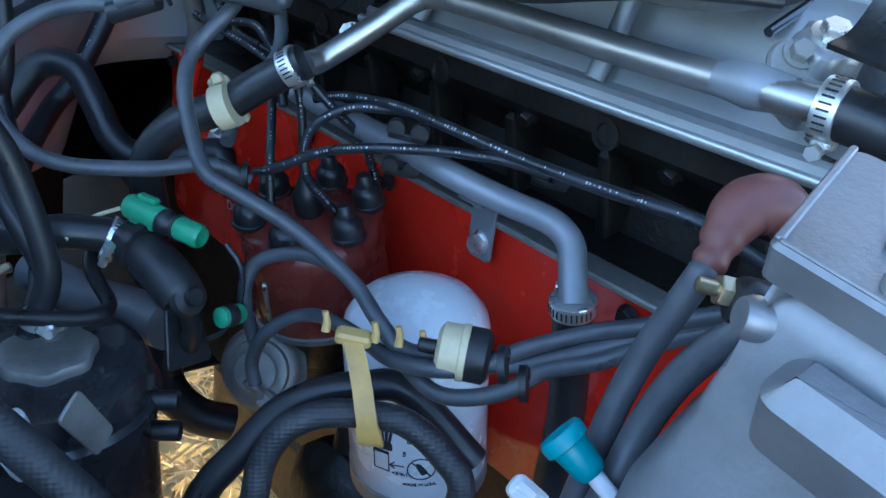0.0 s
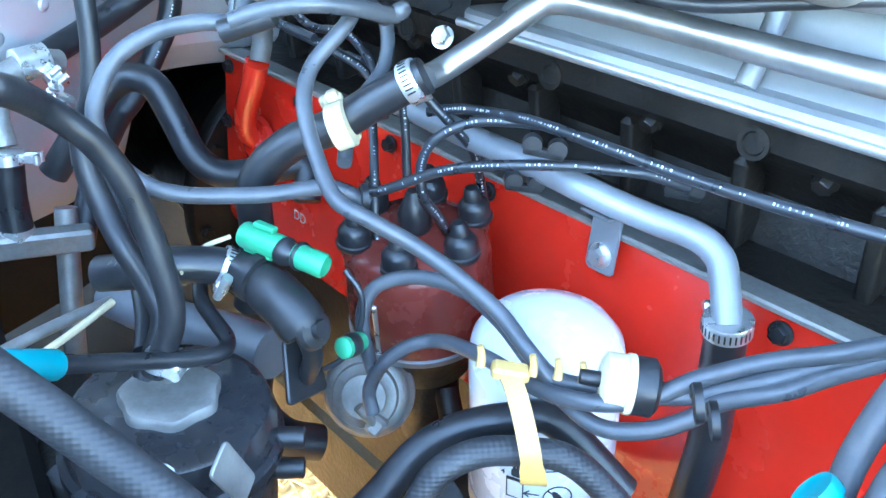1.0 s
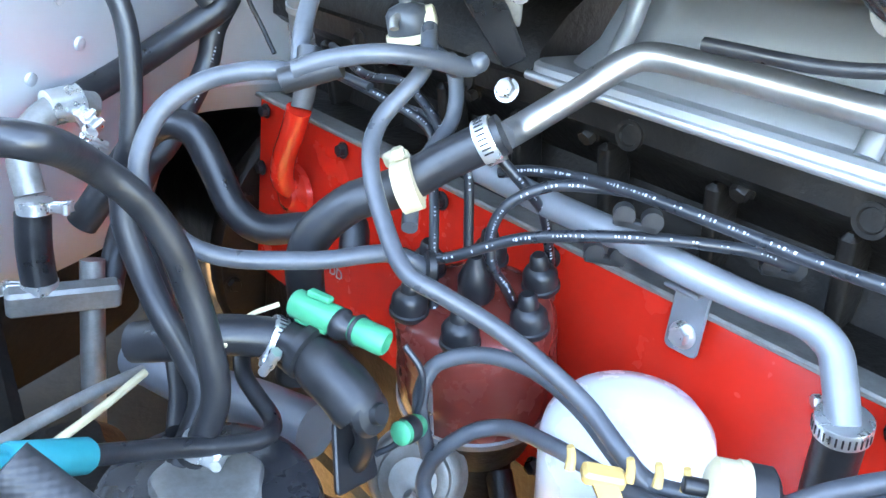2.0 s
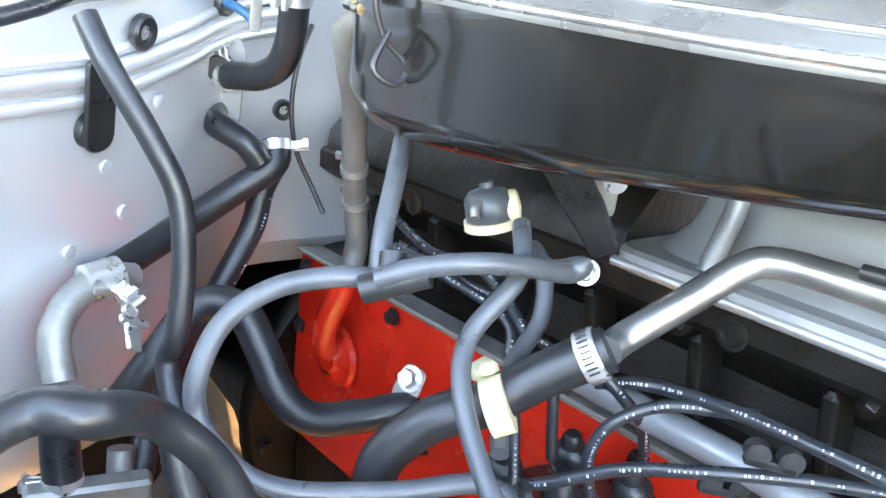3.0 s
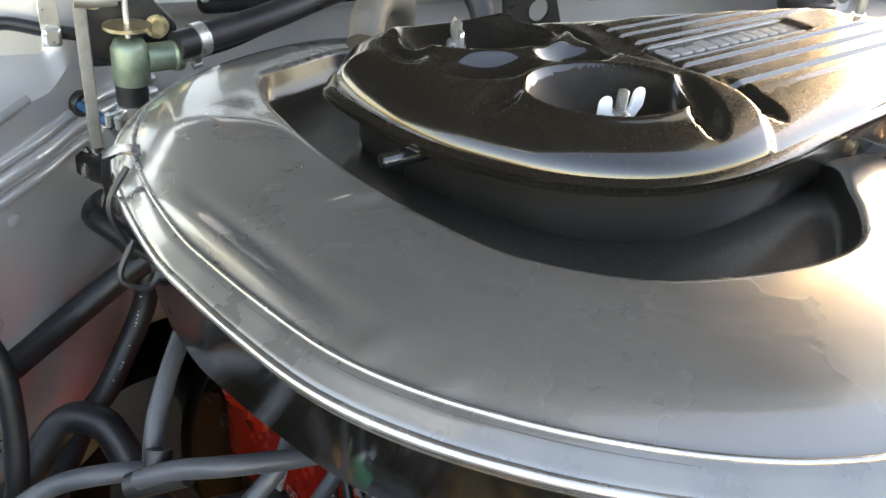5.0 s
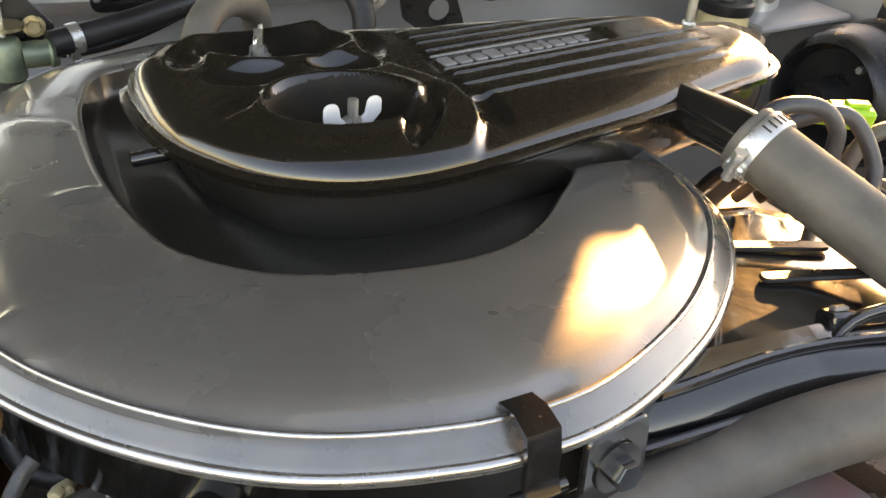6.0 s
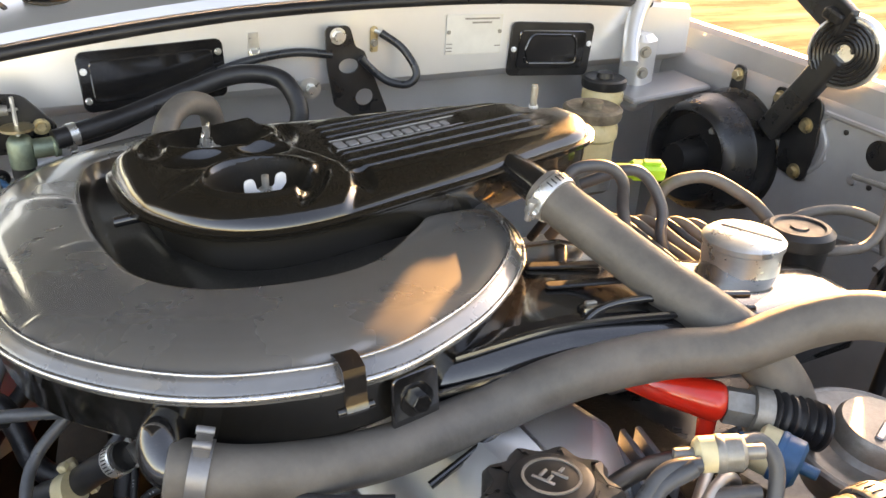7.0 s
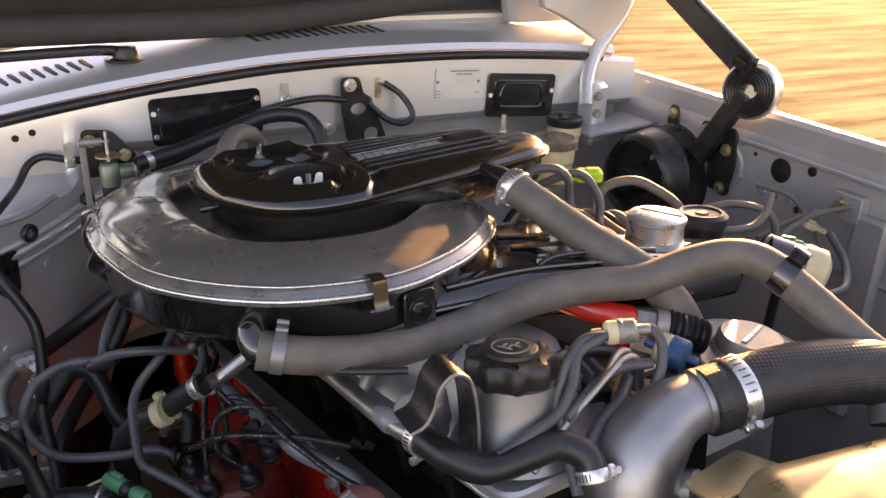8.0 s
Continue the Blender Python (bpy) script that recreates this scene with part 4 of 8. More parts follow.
    # wing nuts on studs
    for x, y, z, turn, wings in ((0.1175, 0.320, 0.0072, 14, PRINT), (0.095, 0.468, 0.0056, 70, ZINC)):
        w = thing("wing_nut", "zinc wing nut with washer on a threaded stud", "wing nut", "wing nuts on the plenum", at=pose(x, y, base(x) + z, 0, 0, turn) @ Matrix.Scale(1.05, 4))
        part("washer", lathe([(0.014, 0), (0.014, 0.0022), (0.012, 0.003), (0.009, 0.003), (0.009, 0.0045), (0.0, 0.0045)], 28), ZINC, w)
        part("hub", lathe([(0.007, 0.004), (0.006, 0.011), (0.0045, 0.012)], 18), ZINC, w)
        for s in (-1, 1):
            wing = plate([(0.004, 0.004, 0.001), (0.013, 0.005, 0.003), (0.0195, 0.011, 0.003), (0.0195, 0.0215, 0.004), (0.0105, 0.0215, 0.004), (0.0085, 0.012, 0.002), (0.004, 0.009, 0.001)], -0.0013, 0.0013, 0.0006)
            part("wing", wing, wings, w, "", pose(0, 0, 0.001, 90, 0, 0 if s > 0 else 180))
        th = bmesh.new()
        lathe([q for k in range(16) for q in ((0.0033, 0.004 + k * 0.00125), (0.0026, 0.0046 + k * 0.00125))] + [(0.0, 0.0245)], 14, th)
        part("stud", th, DULLGREY, w)
    st = thing("stud", "plain steel stud with nut on the plenum end", "stud", at=(0.457, 0.429, base(0.457) + 0.011))
    part("shank", lathe([(0.0038, 0), (0.0038, 0.028), (0.003, 0.030), (0, 0.030)], 14), DULLGREY, st)
    part("nut", hexagon(0.011, 0.006), ZINC, st)
    # outlet stub towards the hose with the clamp
    part("outlet", tube([(0.364, 0.345, 1.184), (0.362, 0.305, 1.188), (0.358, 0.262, 1.194), (0.353, 0.225, 1.198)], 0.0175, 24), BLACKGLOSS, p)


plenum()


# ---- pipes, hoses and cables ----
def print_marks(pts, radius, step=0.008):
    """White print along a cable, too small to read: short bars on the side that faces out of the bay."""
    path = smooth(pts, 60)
    rnd = random.Random(len(pts) * 31 + int(1000 * abs(pts[0][0])))
    bm = bmesh.new()
    run, gap = 0.0, 0.004
    for i in range(30, len(path) - 30):
        run += (path[i] - path[i - 1]).length
        if run < gap:
            continue
        run, gap = 0.0, rnd.choice((rnd.uniform(0.0015, 0.004), rnd.uniform(0.0015, 0.004), rnd.uniform(0.0015, 0.004), rnd.uniform(0.008, 0.02)))
        ahead = (path[i + 1] - path[i - 1]).normalized()
        out = Vector((-0.35, -0.3, 1.3)) - path[i]
        out = (out - ahead * out.dot(ahead)).normalized()
        join(bm, box(rnd.uniform(0.0008, 0.0022), rnd.uniform(0.0006, 0.0016), 0.0004, 0.0001), basis(path[i] + out * radius * 0.96, out, ahead))
    return bm


def hose(name, label, category, pts, radius, mat, group="", seg=14):
    h = single(name, tube(pts, radius, seg), mat, label, category, group, angle=60)
    if mat is not STEEL and mat is not PIPE:
        CENTRELINES.append((smooth(pts, 8), radius))
    if name in ("air_hose", "radiator_hose"):
        for end, inner in ((pts[0], pts[1]), (pts[-1], pts[-2])):
            way = (Vector(inner) - Vector(end)).normalized()
            cuff = lathe([(radius * 0.98, 0.0), (radius * 1.03, 0.001), (radius * 1.03, 0.018), (radius * 0.98, 0.020)], 36)
            part("cuff", cuff, mat, h, "", basis(end, way))
    if category == "ignition cable":
        tagged(part("print", print_marks(pts, radius), FADED, h), "faded white print", kind="stuff")
    return h


hose("coolant_hose", "thick black rubber coolant hose curving down beside the distributor", "hose", [(-0.033, 0.294, 0.964), (-0.060, 0.314, 0.938), (-0.085, 0.327, 0.915), (-0.111, 0.342, 0.898), (-0.131, 0.352, 0.872), (-0.136, 0.354, 0.846), (-0.130, 0.357, 0.800), (-0.135, 0.359, 0.740)], 0.0138, RUBBER, "coolant hoses", 20)
hose("coolant_pipe", "plated steel coolant pipe along the valve cover", "pipe", [(-0.029, 0.299, 0.959), (-0.011, 0.305, 0.962), (0.021, 0.296, 0.987), (0.049, 0.285, 1.013), (0.060, 0.272, 1.021), (0.068, 0.240, 1.026), (0.074, 0.195, 1.032), (0.078, 0.130, 1.041), (0.083, 0.075, 1.048), (0.088, 0.020, 1.056), (0.094, -0.020, 1.062), (0.104, -0.045, 1.064)], 0.0097, STEEL, "", 18)
hose("water_pipe", "grey painted steel water pipe along the red cover", "pipe", [(0.002, 0.381, 0.901), (0.029, 0.304, 0.900), (0.042, 0.248, 0.905), (0.050, 0.191, 0.910), (0.077, 0.153, 0.904), (0.093, 0.122, 0.904), (0.099, 0.103, 0.897), (0.095, 0.089, 0.884), (0.087, 0.071, 0.864)], 0.0105, PIPE, "", 18)
hose("coolant_hose", "thick black rubber hose hanging from the water pipe", "hose", [(0.088, 0.073, 0.868), (0.092, 0.071, 0.848), (0.100, 0.068, 0.806), (0.107, 0.062, 0.754), (0.112, 0.058, 0.66)], 0.0149, RUBBER, "coolant hoses", 20)
hose("ignition_cable", "black ignition cable with white print", "ignition cable", [(-0.010, 0.318, 0.922), (0.003, 0.300, 0.931), (0.015, 0.278, 0.937), (0.017, 0.235, 0.950), (0.019, 0.188, 0.960), (0.027, 0.136, 0.967), (0.036, 0.098, 0.971), (0.046, 0.049, 0.979), (0.058, 0.010, 0.985), (0.072, -0.016, 0.986), (0.095, -0.050, 0.975)], 0.0041, WIRE, "ignition cables", 14)
hose("ignition_cable", "black ignition cable with white print", "ignition cable", [(-0.062, 0.306, 0.866), (-0.053, 0.294, 0.874), (-0.029, 0.265, 0.900), (-0.008, 0.233, 0.918), (0.030, 0.198, 0.930), (0.057, 0.175, 0.934), (0.075, 0.160, 0.935), (0.105, 0.150, 0.925)], 0.0041, WIRE, "ignition cables", 14)
hose("ignition_cable", "black ignition cable arching from the distributor", "ignition cable", [(0.043, 0.239, 0.940), (0.023, 0.253, 0.939), (-0.000, 0.274, 0.932), (-0.021, 0.287, 0.915), (-0.028, 0.291, 0.892), (-0.026, 0.285, 0.868), (-0.008, 0.286, 0.845), (0.016, 0.297, 0.815)], 0.0040, WIRE, "ignition cables", 14)
hose("ignition_cable", "black ignition cable leaving the distributor cap", "ignition cable", [(-0.029, 0.484, 0.922), (-0.041, 0.539, 0.917), (-0.012, 0.424, 0.916), (-0.017, 0.394, 0.895), (-0.026, 0.367, 0.871), (-0.033, 0.347, 0.843), (-0.035, 0.330, 0.800), (-0.034, 0.316, 0.774)], 0.0040, WIRE, "ignition cables", 14)
hose("ignition_cable", "black ignition cable running back to the rear cylinders", "ignition cable", [(0.008, 0.637, 0.905), (-0.015, 0.522, 0.919), (-0.007, 0.470, 0.931), (-0.008, 0.421, 0.926), (-0.013, 0.388, 0.918), (-0.003, 0.368, 0.909), (-0.001, 0.346, 0.840)], 0.0040, WIRE, "ignition cables", 14)
hose("ignition_cable", "black ignition cable running back to the rear cylinders", "ignition cable", [(0.039, 0.654, 0.862), (0.020, 0.565, 0.884), (0.014, 0.497, 0.897), (0.012, 0.452, 0.905), (-0.006, 0.401, 0.905), (-0.009, 0.383, 0.887)], 0.0040, WIRE, "ignition cables", 14)
hose("ignition_cable", "short black coil cable into the distributor cap", "ignition cable", [(-0.014, 0.315, 0.935), (0.004, 0.300, 0.915), (0.031, 0.306, 0.888), (0.046, 0.310, 0.860), (0.060, 0.314, 0.830)], 0.0040, WIRE, "ignition cables", 14)
hose("vacuum_hose", "grey rubber vacuum hose bending past the coolant hose", "vacuum hose", [(-0.052, 0.371, 1.009), (-0.074, 0.337, 0.993), (-0.105, 0.330, 0.962), (-0.119, 0.309, 0.941), (-0.122, 0.276, 0.916), (-0.121, 0.248, 0.902), (-0.105, 0.230, 0.894), (-0.079, 0.209, 0.880), (-0.059, 0.182, 0.867), (-0.043, 0.154, 0.853), (-0.039, 0.125, 0.843), (-0.028, 0.099, 0.828), (-0.016, 0.087, 0.833)], 0.0058, VACUUM, "engine bay vacuum hoses", 14)
hose("vacuum_hose", "grey rubber vacuum hose on a black tee", "vacuum hose", [(-0.153, 0.360, 0.987), (-0.134, 0.349, 0.997), (-0.109, 0.332, 1.006), (-0.077, 0.326, 1.004), (-0.045, 0.329, 0.996), (-0.038, 0.327, 1.001), (-0.034, 0.358, 0.984), (-0.005, 0.409, 0.972)], 0.0062, VACUUM, "engine bay vacuum hoses", 14)
hose("vacuum_hose", "grey rubber vacuum hose looping back towards the distributor", "vacuum hose", [(-0.146, 0.371, 0.981), (-0.169, 0.379, 0.980), (-0.198, 0.392, 0.969), (-0.224, 0.393, 0.951), (-0.240, 0.382, 0.927), (-0.241, 0.376, 0.905), (-0.232, 0.362, 0.888), (-0.217, 0.349, 0.876), (-0.196, 0.339, 0.870), (-0.168, 0.328, 0.870), (-0.138, 0.317, 0.872), (-0.099, 0.302, 0.879), (-0.073, 0.287, 0.869)], 0.0062, VACUUM, "engine bay vacuum hoses", 14)
hose("vacuum_hose", "grey rubber vacuum hose rising from a black tee", "vacuum hose", [(-0.143, 0.375, 0.977), (-0.135, 0.391, 1.001), (-0.119, 0.415, 1.021), (-0.096, 0.452, 1.035), (-0.088, 0.461, 1.041), (-0.060, 0.482, 1.058)], 0.0062, VACUUM, "engine bay vacuum hoses", 14)
hose("vacuum_hose", "black rubber hose hanging down along the firewall", "hose", [(-0.266, 0.577, 1.075), (-0.254, 0.556, 1.046), (-0.232, 0.538, 1.007), (-0.216, 0.525, 0.971), (-0.214, 0.512, 0.928), (-0.219, 0.500, 0.883), (-0.224, 0.499, 0.849), (-0.217, 0.414, 0.786), (-0.223, 0.353, 0.765), (-0.235, 0.315, 0.755)], 0.0083, RUBBER, "engine bay vacuum hoses", 14)
hose("breather_hose", "black rubber breather hose curving down to the canister", "hose", [(-0.417, 0.200, 0.985), (-0.342, 0.274, 0.990), (-0.311, 0.268, 0.992), (-0.285, 0.301, 0.964), (-0.261, 0.302, 0.940), (-0.245, 0.297, 0.914), (-0.236, 0.290, 0.886), (-0.229, 0.280, 0.854), (-0.226, 0.270, 0.815), (-0.241, 0.268, 0.775)], 0.0089, RUBBER, "engine bay vacuum hoses", 14)
hose("breather_hose", "black rubber breather hose beside the canister", "hose", [(-0.252, 0.376, 0.905), (-0.252, 0.368, 0.884), (-0.246, 0.354, 0.859), (-0.240, 0.333, 0.840), (-0.228, 0.317, 0.812), (-0.224, 0.301, 0.791), (-0.243, 0.286, 0.756)], 0.0089, RUBBER, "engine bay vacuum hoses", 14)
hose("vacuum_hose", "grey vacuum hose arching from the advance canister", "vacuum hose", [(-0.080, 0.234, 0.704), (-0.081, 0.242, 0.722), (-0.076, 0.236, 0.752), (-0.059, 0.226, 0.774), (-0.044, 0.207, 0.788), (-0.044, 0.162, 0.810), (-0.038, 0.133, 0.815), (-0.039, 0.100, 0.827), (-0.029, 0.067, 0.842), (-0.002, 0.051, 0.849), (0.021, 0.037, 0.869), (0.047, 0.015, 0.891), (0.065, -0.010, 0.911), (0.084, -0.028, 0.926), (0.109, -0.054, 0.947), (0.143, -0.088, 0.975)], 0.0058, VACUUM, "engine bay vacuum hoses", 14)
hose("vacuum_hose", "grey vacuum hose looping over the advance canister", "vacuum hose", [(-0.077, 0.247, 0.738), (-0.082, 0.256, 0.764), (-0.082, 0.263, 0.787), (-0.071, 0.265, 0.807), (-0.049, 0.247, 0.822), (-0.032, 0.213, 0.830), (-0.029, 0.169, 0.833), (-0.027, 0.133, 0.825), (-0.029, 0.097, 0.823), (-0.023, 0.064, 0.822), (-0.007, 0.042, 0.832), (0.011, 0.028, 0.847), (0.024, 0.021, 0.862), (0.045, -0.002, 0.883), (0.066, -0.014, 0.898), (0.095, -0.038, 0.924), (0.132, -0.064, 0.951)], 0.0058, VACUUM, "engine bay vacuum hoses", 14)
hose("vacuum_hose", "grey vacuum hose bundled with its neighbours", "vacuum hose", [(-0.035, 0.131, 0.838), (-0.030, 0.105, 0.832), (-0.018, 0.085, 0.836), (0.002, 0.055, 0.847), (0.021, 0.034, 0.858), (0.044, 0.008, 0.883), (0.066, -0.008, 0.900), (0.093, -0.035, 0.926), (0.129, -0.062, 0.954)], 0.0058, VACUUM, "engine bay vacuum hoses", 14)
hose("fuel_hose", "braided black rubber fuel hose arching before the oil filter", "hose", [(-0.155, 0.081, 0.666), (-0.135, 0.091, 0.735), (-0.127, 0.100, 0.759), (-0.112, 0.102, 0.784), (-0.087, 0.097, 0.795), (-0.061, 0.083, 0.798), (-0.039, 0.067, 0.797), (-0.022, 0.045, 0.783), (-0.015, 0.024, 0.764), (-0.031, 0.021, 0.706)], 0.0097, BRAID, "fuel hoses", 20)
hose("fuel_hose", "plain black rubber fuel hose", "hose", [(-0.173, 0.109, 0.633), (-0.157, 0.137, 0.696), (-0.124, 0.139, 0.737), (-0.100, 0.140, 0.761), (-0.075, 0.132, 0.779), (-0.046, 0.118, 0.789), (-0.017, 0.103, 0.788), (0.021, 0.059, 0.746)], 0.0116, RUBBER, "fuel hoses", 20)
hose("heater_hose", "thick black heater hose running down along the firewall", "hose", [(-0.067, 0.742, 0.937), (-0.073, 0.730, 0.917), (-0.114, 0.730, 0.888), (-0.163, 0.716, 0.862), (-0.212, 0.686, 0.848), (-0.239, 0.660, 0.844)], 0.0138, RUBBER, "heater hoses", 20)
HOSE_WITH_PRINT = hose("heater_hose", "black heater hose with faded print", "hose", [(-0.057, 0.753, 0.920), (-0.077, 0.741, 0.889), (-0.086, 0.734, 0.853), (-0.109, 0.722, 0.814), (-0.135, 0.703, 0.781), (-0.159, 0.690, 0.759), (-0.202, 0.621, 0.730), (-0.225, 0.579, 0.684)], 0.0122, RUBBER, "heater hoses", 20)
hose("heater_hose", "S-shaped moulded heater hose below the heater valve", "hose", [(-0.080, 0.692, 1.115), (-0.083, 0.690, 1.104), (-0.082, 0.692, 1.074), (-0.080, 0.700, 1.042), (-0.082, 0.715, 1.017), (-0.092, 0.735, 1.002), (-0.103, 0.757, 0.996), (-0.112, 0.782, 0.990)], 0.0132, RUBBER, "heater hoses", 20)
hose("heater_hose", "long black heater hose arching along the firewall", "hose", [(-0.045, 0.688, 1.134), (0.039, 0.716, 1.145), (0.121, 0.739, 1.164), (0.189, 0.740, 1.181), (0.238, 0.725, 1.177), (0.255, 0.706, 1.158), (0.258, 0.692, 1.131), (0.245, 0.690, 1.100)], 0.0125, RUBBER, "heater hoses", 20)
hose("breather_hose", "dusty grey rubber breather hose rising to the air cleaner", "hose", [(-0.002, 0.676, 0.823), (0.005, 0.685, 0.852), (-0.005, 0.681, 0.897), (-0.021, 0.667, 0.956), (-0.038, 0.644, 1.006), (-0.061, 0.617, 1.049), (-0.069, 0.600, 1.080), (-0.031, 0.531, 1.104)], 0.0116, DUSTY, "", 18)
hose("heater_hose", "black hose looping behind the distributor", "hose", [(-0.243, 0.581, 0.768), (-0.213, 0.578, 0.815), (-0.181, 0.585, 0.852), (-0.153, 0.567, 0.857), (-0.138, 0.544, 0.827), (-0.128, 0.522, 0.800), (-0.107, 0.506, 0.785), (-0.069, 0.496, 0.787), (-0.032, 0.483, 0.793), (-0.037, 0.462, 0.766)], 0.0138, RUBBER, "heater hoses", 20)
hose("coolant_hose", "black moulded hose from the thermostat area", "hose", [(-0.252, 0.357, 0.803), (-0.226, 0.333, 0.816), (-0.208, 0.327, 0.820), (-0.189, 0.323, 0.818), (-0.171, 0.317, 0.815), (-0.158, 0.309, 0.805)], 0.0138, RUBBER, "coolant hoses", 18)
hose("air_hose", "thick dusty grey rubber air hose sweeping across the engine", "hose", [(-0.013, 0.087, 1.116), (0.042, 0.070, 1.106), (0.127, 0.067, 1.097), (0.210, 0.074, 1.102), (0.281, 0.063, 1.125), (0.353, 0.048, 1.136), (0.409, 0.029, 1.140), (0.467, 0.015, 1.158), (0.505, -0.005, 1.169), (0.529, -0.033, 1.167), (0.550, -0.076, 1.144), (0.568, -0.135, 1.114), (0.578, -0.167, 1.095), (0.560, -0.200, 1.050)], 0.0195, DUSTY, "air hoses", 28)
hose("air_hose", "thick dusty grey rubber hose leaving the plenum", "hose", [(0.353, 0.236, 1.199), (0.360, 0.216, 1.192), (0.373, 0.185, 1.181), (0.387, 0.152, 1.169), (0.402, 0.112, 1.157), (0.416, 0.075, 1.148), (0.436, 0.040, 1.132), (0.460, 0.018, 1.100), (0.490, 0.020, 1.060), (0.530, 0.020, 1.020)], 0.0215, DUSTY, "air hoses", 28)
hose("coolant_hose", "moulded black bypass hose to the thermostat housing", "hose", [(0.102, -0.036, 1.063), (0.108, -0.055, 1.064), (0.120, -0.083, 1.062), (0.145, -0.102, 1.057), (0.182, -0.107, 1.063), (0.214, -0.109, 1.067), (0.235, -0.126, 1.060), (0.237, -0.141, 1.041)], 0.0145, RUBBER, "coolant hoses", 22)
hose("radiator_hose", "thick woven black radiator hose", "hose", [(0.379, -0.119, 1.076), (0.435, -0.128, 1.087), (0.490, -0.142, 1.095), (0.545, -0.159, 1.095), (0.578, -0.174, 1.088), (0.660, -0.220, 1.060), (0.780, -0.270, 1.000)], 0.034, RIBBED, "", 30)
hose("vacuum_hose", "grey vacuum hose from the check valve", "vacuum hose", [(0.288, -0.071, 1.147), (0.267, -0.066, 1.145), (0.249, -0.070, 1.134), (0.236, -0.077, 1.114), (0.228, -0.086, 1.086), (0.220, -0.140, 1.030)], 0.0055, VACUUM, "engine bay vacuum hoses", 14)
hose("vacuum_hose", "grey vacuum hose bending down from the check valve", "vacuum hose", [(0.334, -0.058, 1.138), (0.353, -0.058, 1.135), (0.359, -0.070, 1.125), (0.354, -0.081, 1.103), (0.340, -0.089, 1.078), (0.320, -0.110, 1.050)], 0.0055, VACUUM, "engine bay vacuum hoses", 14)
hose("vacuum_hose", "grey vacuum hose across the front of the head", "vacuum hose", [(0.348, -0.073, 1.104), (0.313, -0.063, 1.100), (0.271, -0.075, 1.091), (0.230, -0.097, 1.084)], 0.0055, VACUUM, "engine bay vacuum hoses", 14)
hose("vacuum_hose", "grey vacuum hose beside the filler neck", "vacuum hose", [(0.281, -0.074, 1.149), (0.255, -0.072, 1.135), (0.240, -0.088, 1.113), (0.222, -0.095, 1.091), (0.187, -0.098, 1.077), (0.154, -0.102, 1.068)], 0.0055, VACUUM, "engine bay vacuum hoses", 14)
hose("vacuum_hose", "grey vacuum hose looping near the fluid reservoir", "vacuum hose", [(0.400, 0.270, 1.160), (0.410, 0.273, 1.194), (0.442, 0.264, 1.199), (0.461, 0.256, 1.183), (0.464, 0.252, 1.152), (0.470, 0.230, 1.100)], 0.0062, VACUUM, "engine bay vacuum hoses", 14)
hose("vacuum_hose", "grey vacuum hose looping near the fluid reservoir", "vacuum hose", [(0.450, 0.310, 1.160), (0.485, 0.287, 1.180), (0.507, 0.276, 1.174), (0.519, 0.258, 1.145), (0.513, 0.245, 1.118), (0.520, 0.230, 1.080)], 0.0062, VACUUM, "engine bay vacuum hoses", 14)
hose("vacuum_hose", "dusty vacuum hose arching to the carburettor side", "vacuum hose", [(0.530, 0.290, 1.100), (0.547, 0.299, 1.133), (0.567, 0.299, 1.150), (0.606, 0.291, 1.154), (0.634, 0.266, 1.141), (0.643, 0.231, 1.127), (0.660, 0.180, 1.080)], 0.0072, DUSTY, "engine bay vacuum hoses", 14)
hose("fuel_hose", "dusty hose with bent brass end", "hose", [(0.655, 0.166, 1.112), (0.675, 0.153, 1.117), (0.703, 0.148, 1.119), (0.728, 0.153, 1.130), (0.745, 0.163, 1.145), (0.752, 0.168, 1.156)], 0.0055, DUSTY, "engine bay vacuum hoses", 14)
hose("vacuum_hose", "dusty hose among the carburettor linkage", "hose", [(0.665, 0.245, 1.085), (0.690, 0.236, 1.112), (0.722, 0.228, 1.122), (0.760, 0.214, 1.121), (0.795, 0.198, 1.105), (0.805, 0.190, 1.070)], 0.006, DUSTY, "engine bay vacuum hoses", 14)
hose("cable", "black cable clipped along the firewall", "cable", [(-0.430, 0.480, 1.055), (-0.350, 0.550, 1.064), (-0.285, 0.610, 1.074), (-0.250, 0.648, 1.089), (-0.229, 0.684, 1.100), (-0.210, 0.735, 1.109), (-0.193, 0.757, 1.130), (-0.170, 0.766, 1.138), (-0.136, 0.766, 1.130), (-0.095, 0.766, 1.121), (-0.045, 0.766, 1.101), (0.019, 0.770, 1.107), (0.096, 0.771, 1.139), (0.158, 0.775, 1.172), (0.218, 0.775, 1.189), (0.280, 0.776, 1.195), (0.331, 0.772, 1.189)], 0.0060, WIRE, "", 14)
hose("ground_strap", "black earth cable looping from a firewall bolt", "cable", [(0.407, 0.776, 1.215), (0.435, 0.761, 1.194), (0.449, 0.740, 1.164), (0.436, 0.739, 1.147), (0.410, 0.748, 1.150), (0.389, 0.757, 1.165), (0.370, 0.760, 1.185)], 0.0058, WIRE, "", 14)
hose("battery_cable", "grey sheathed battery cable on the alternator", "cable", [(0.0026, -0.0759, 1.0075), (0.0003, -0.0765, 1.0040), (-0.0043, -0.0743, 0.9858), (-0.0100, -0.0709, 0.9596), (-0.0202, -0.0726, 0.9277), (-0.0328, -0.0793, 0.8889), (-0.0419, -0.0759, 0.8137), (-0.0442, -0.0189, 0.6313), (-0.0442, 0.0381, 0.3463)], 0.0072, SHEATH, "", 16)
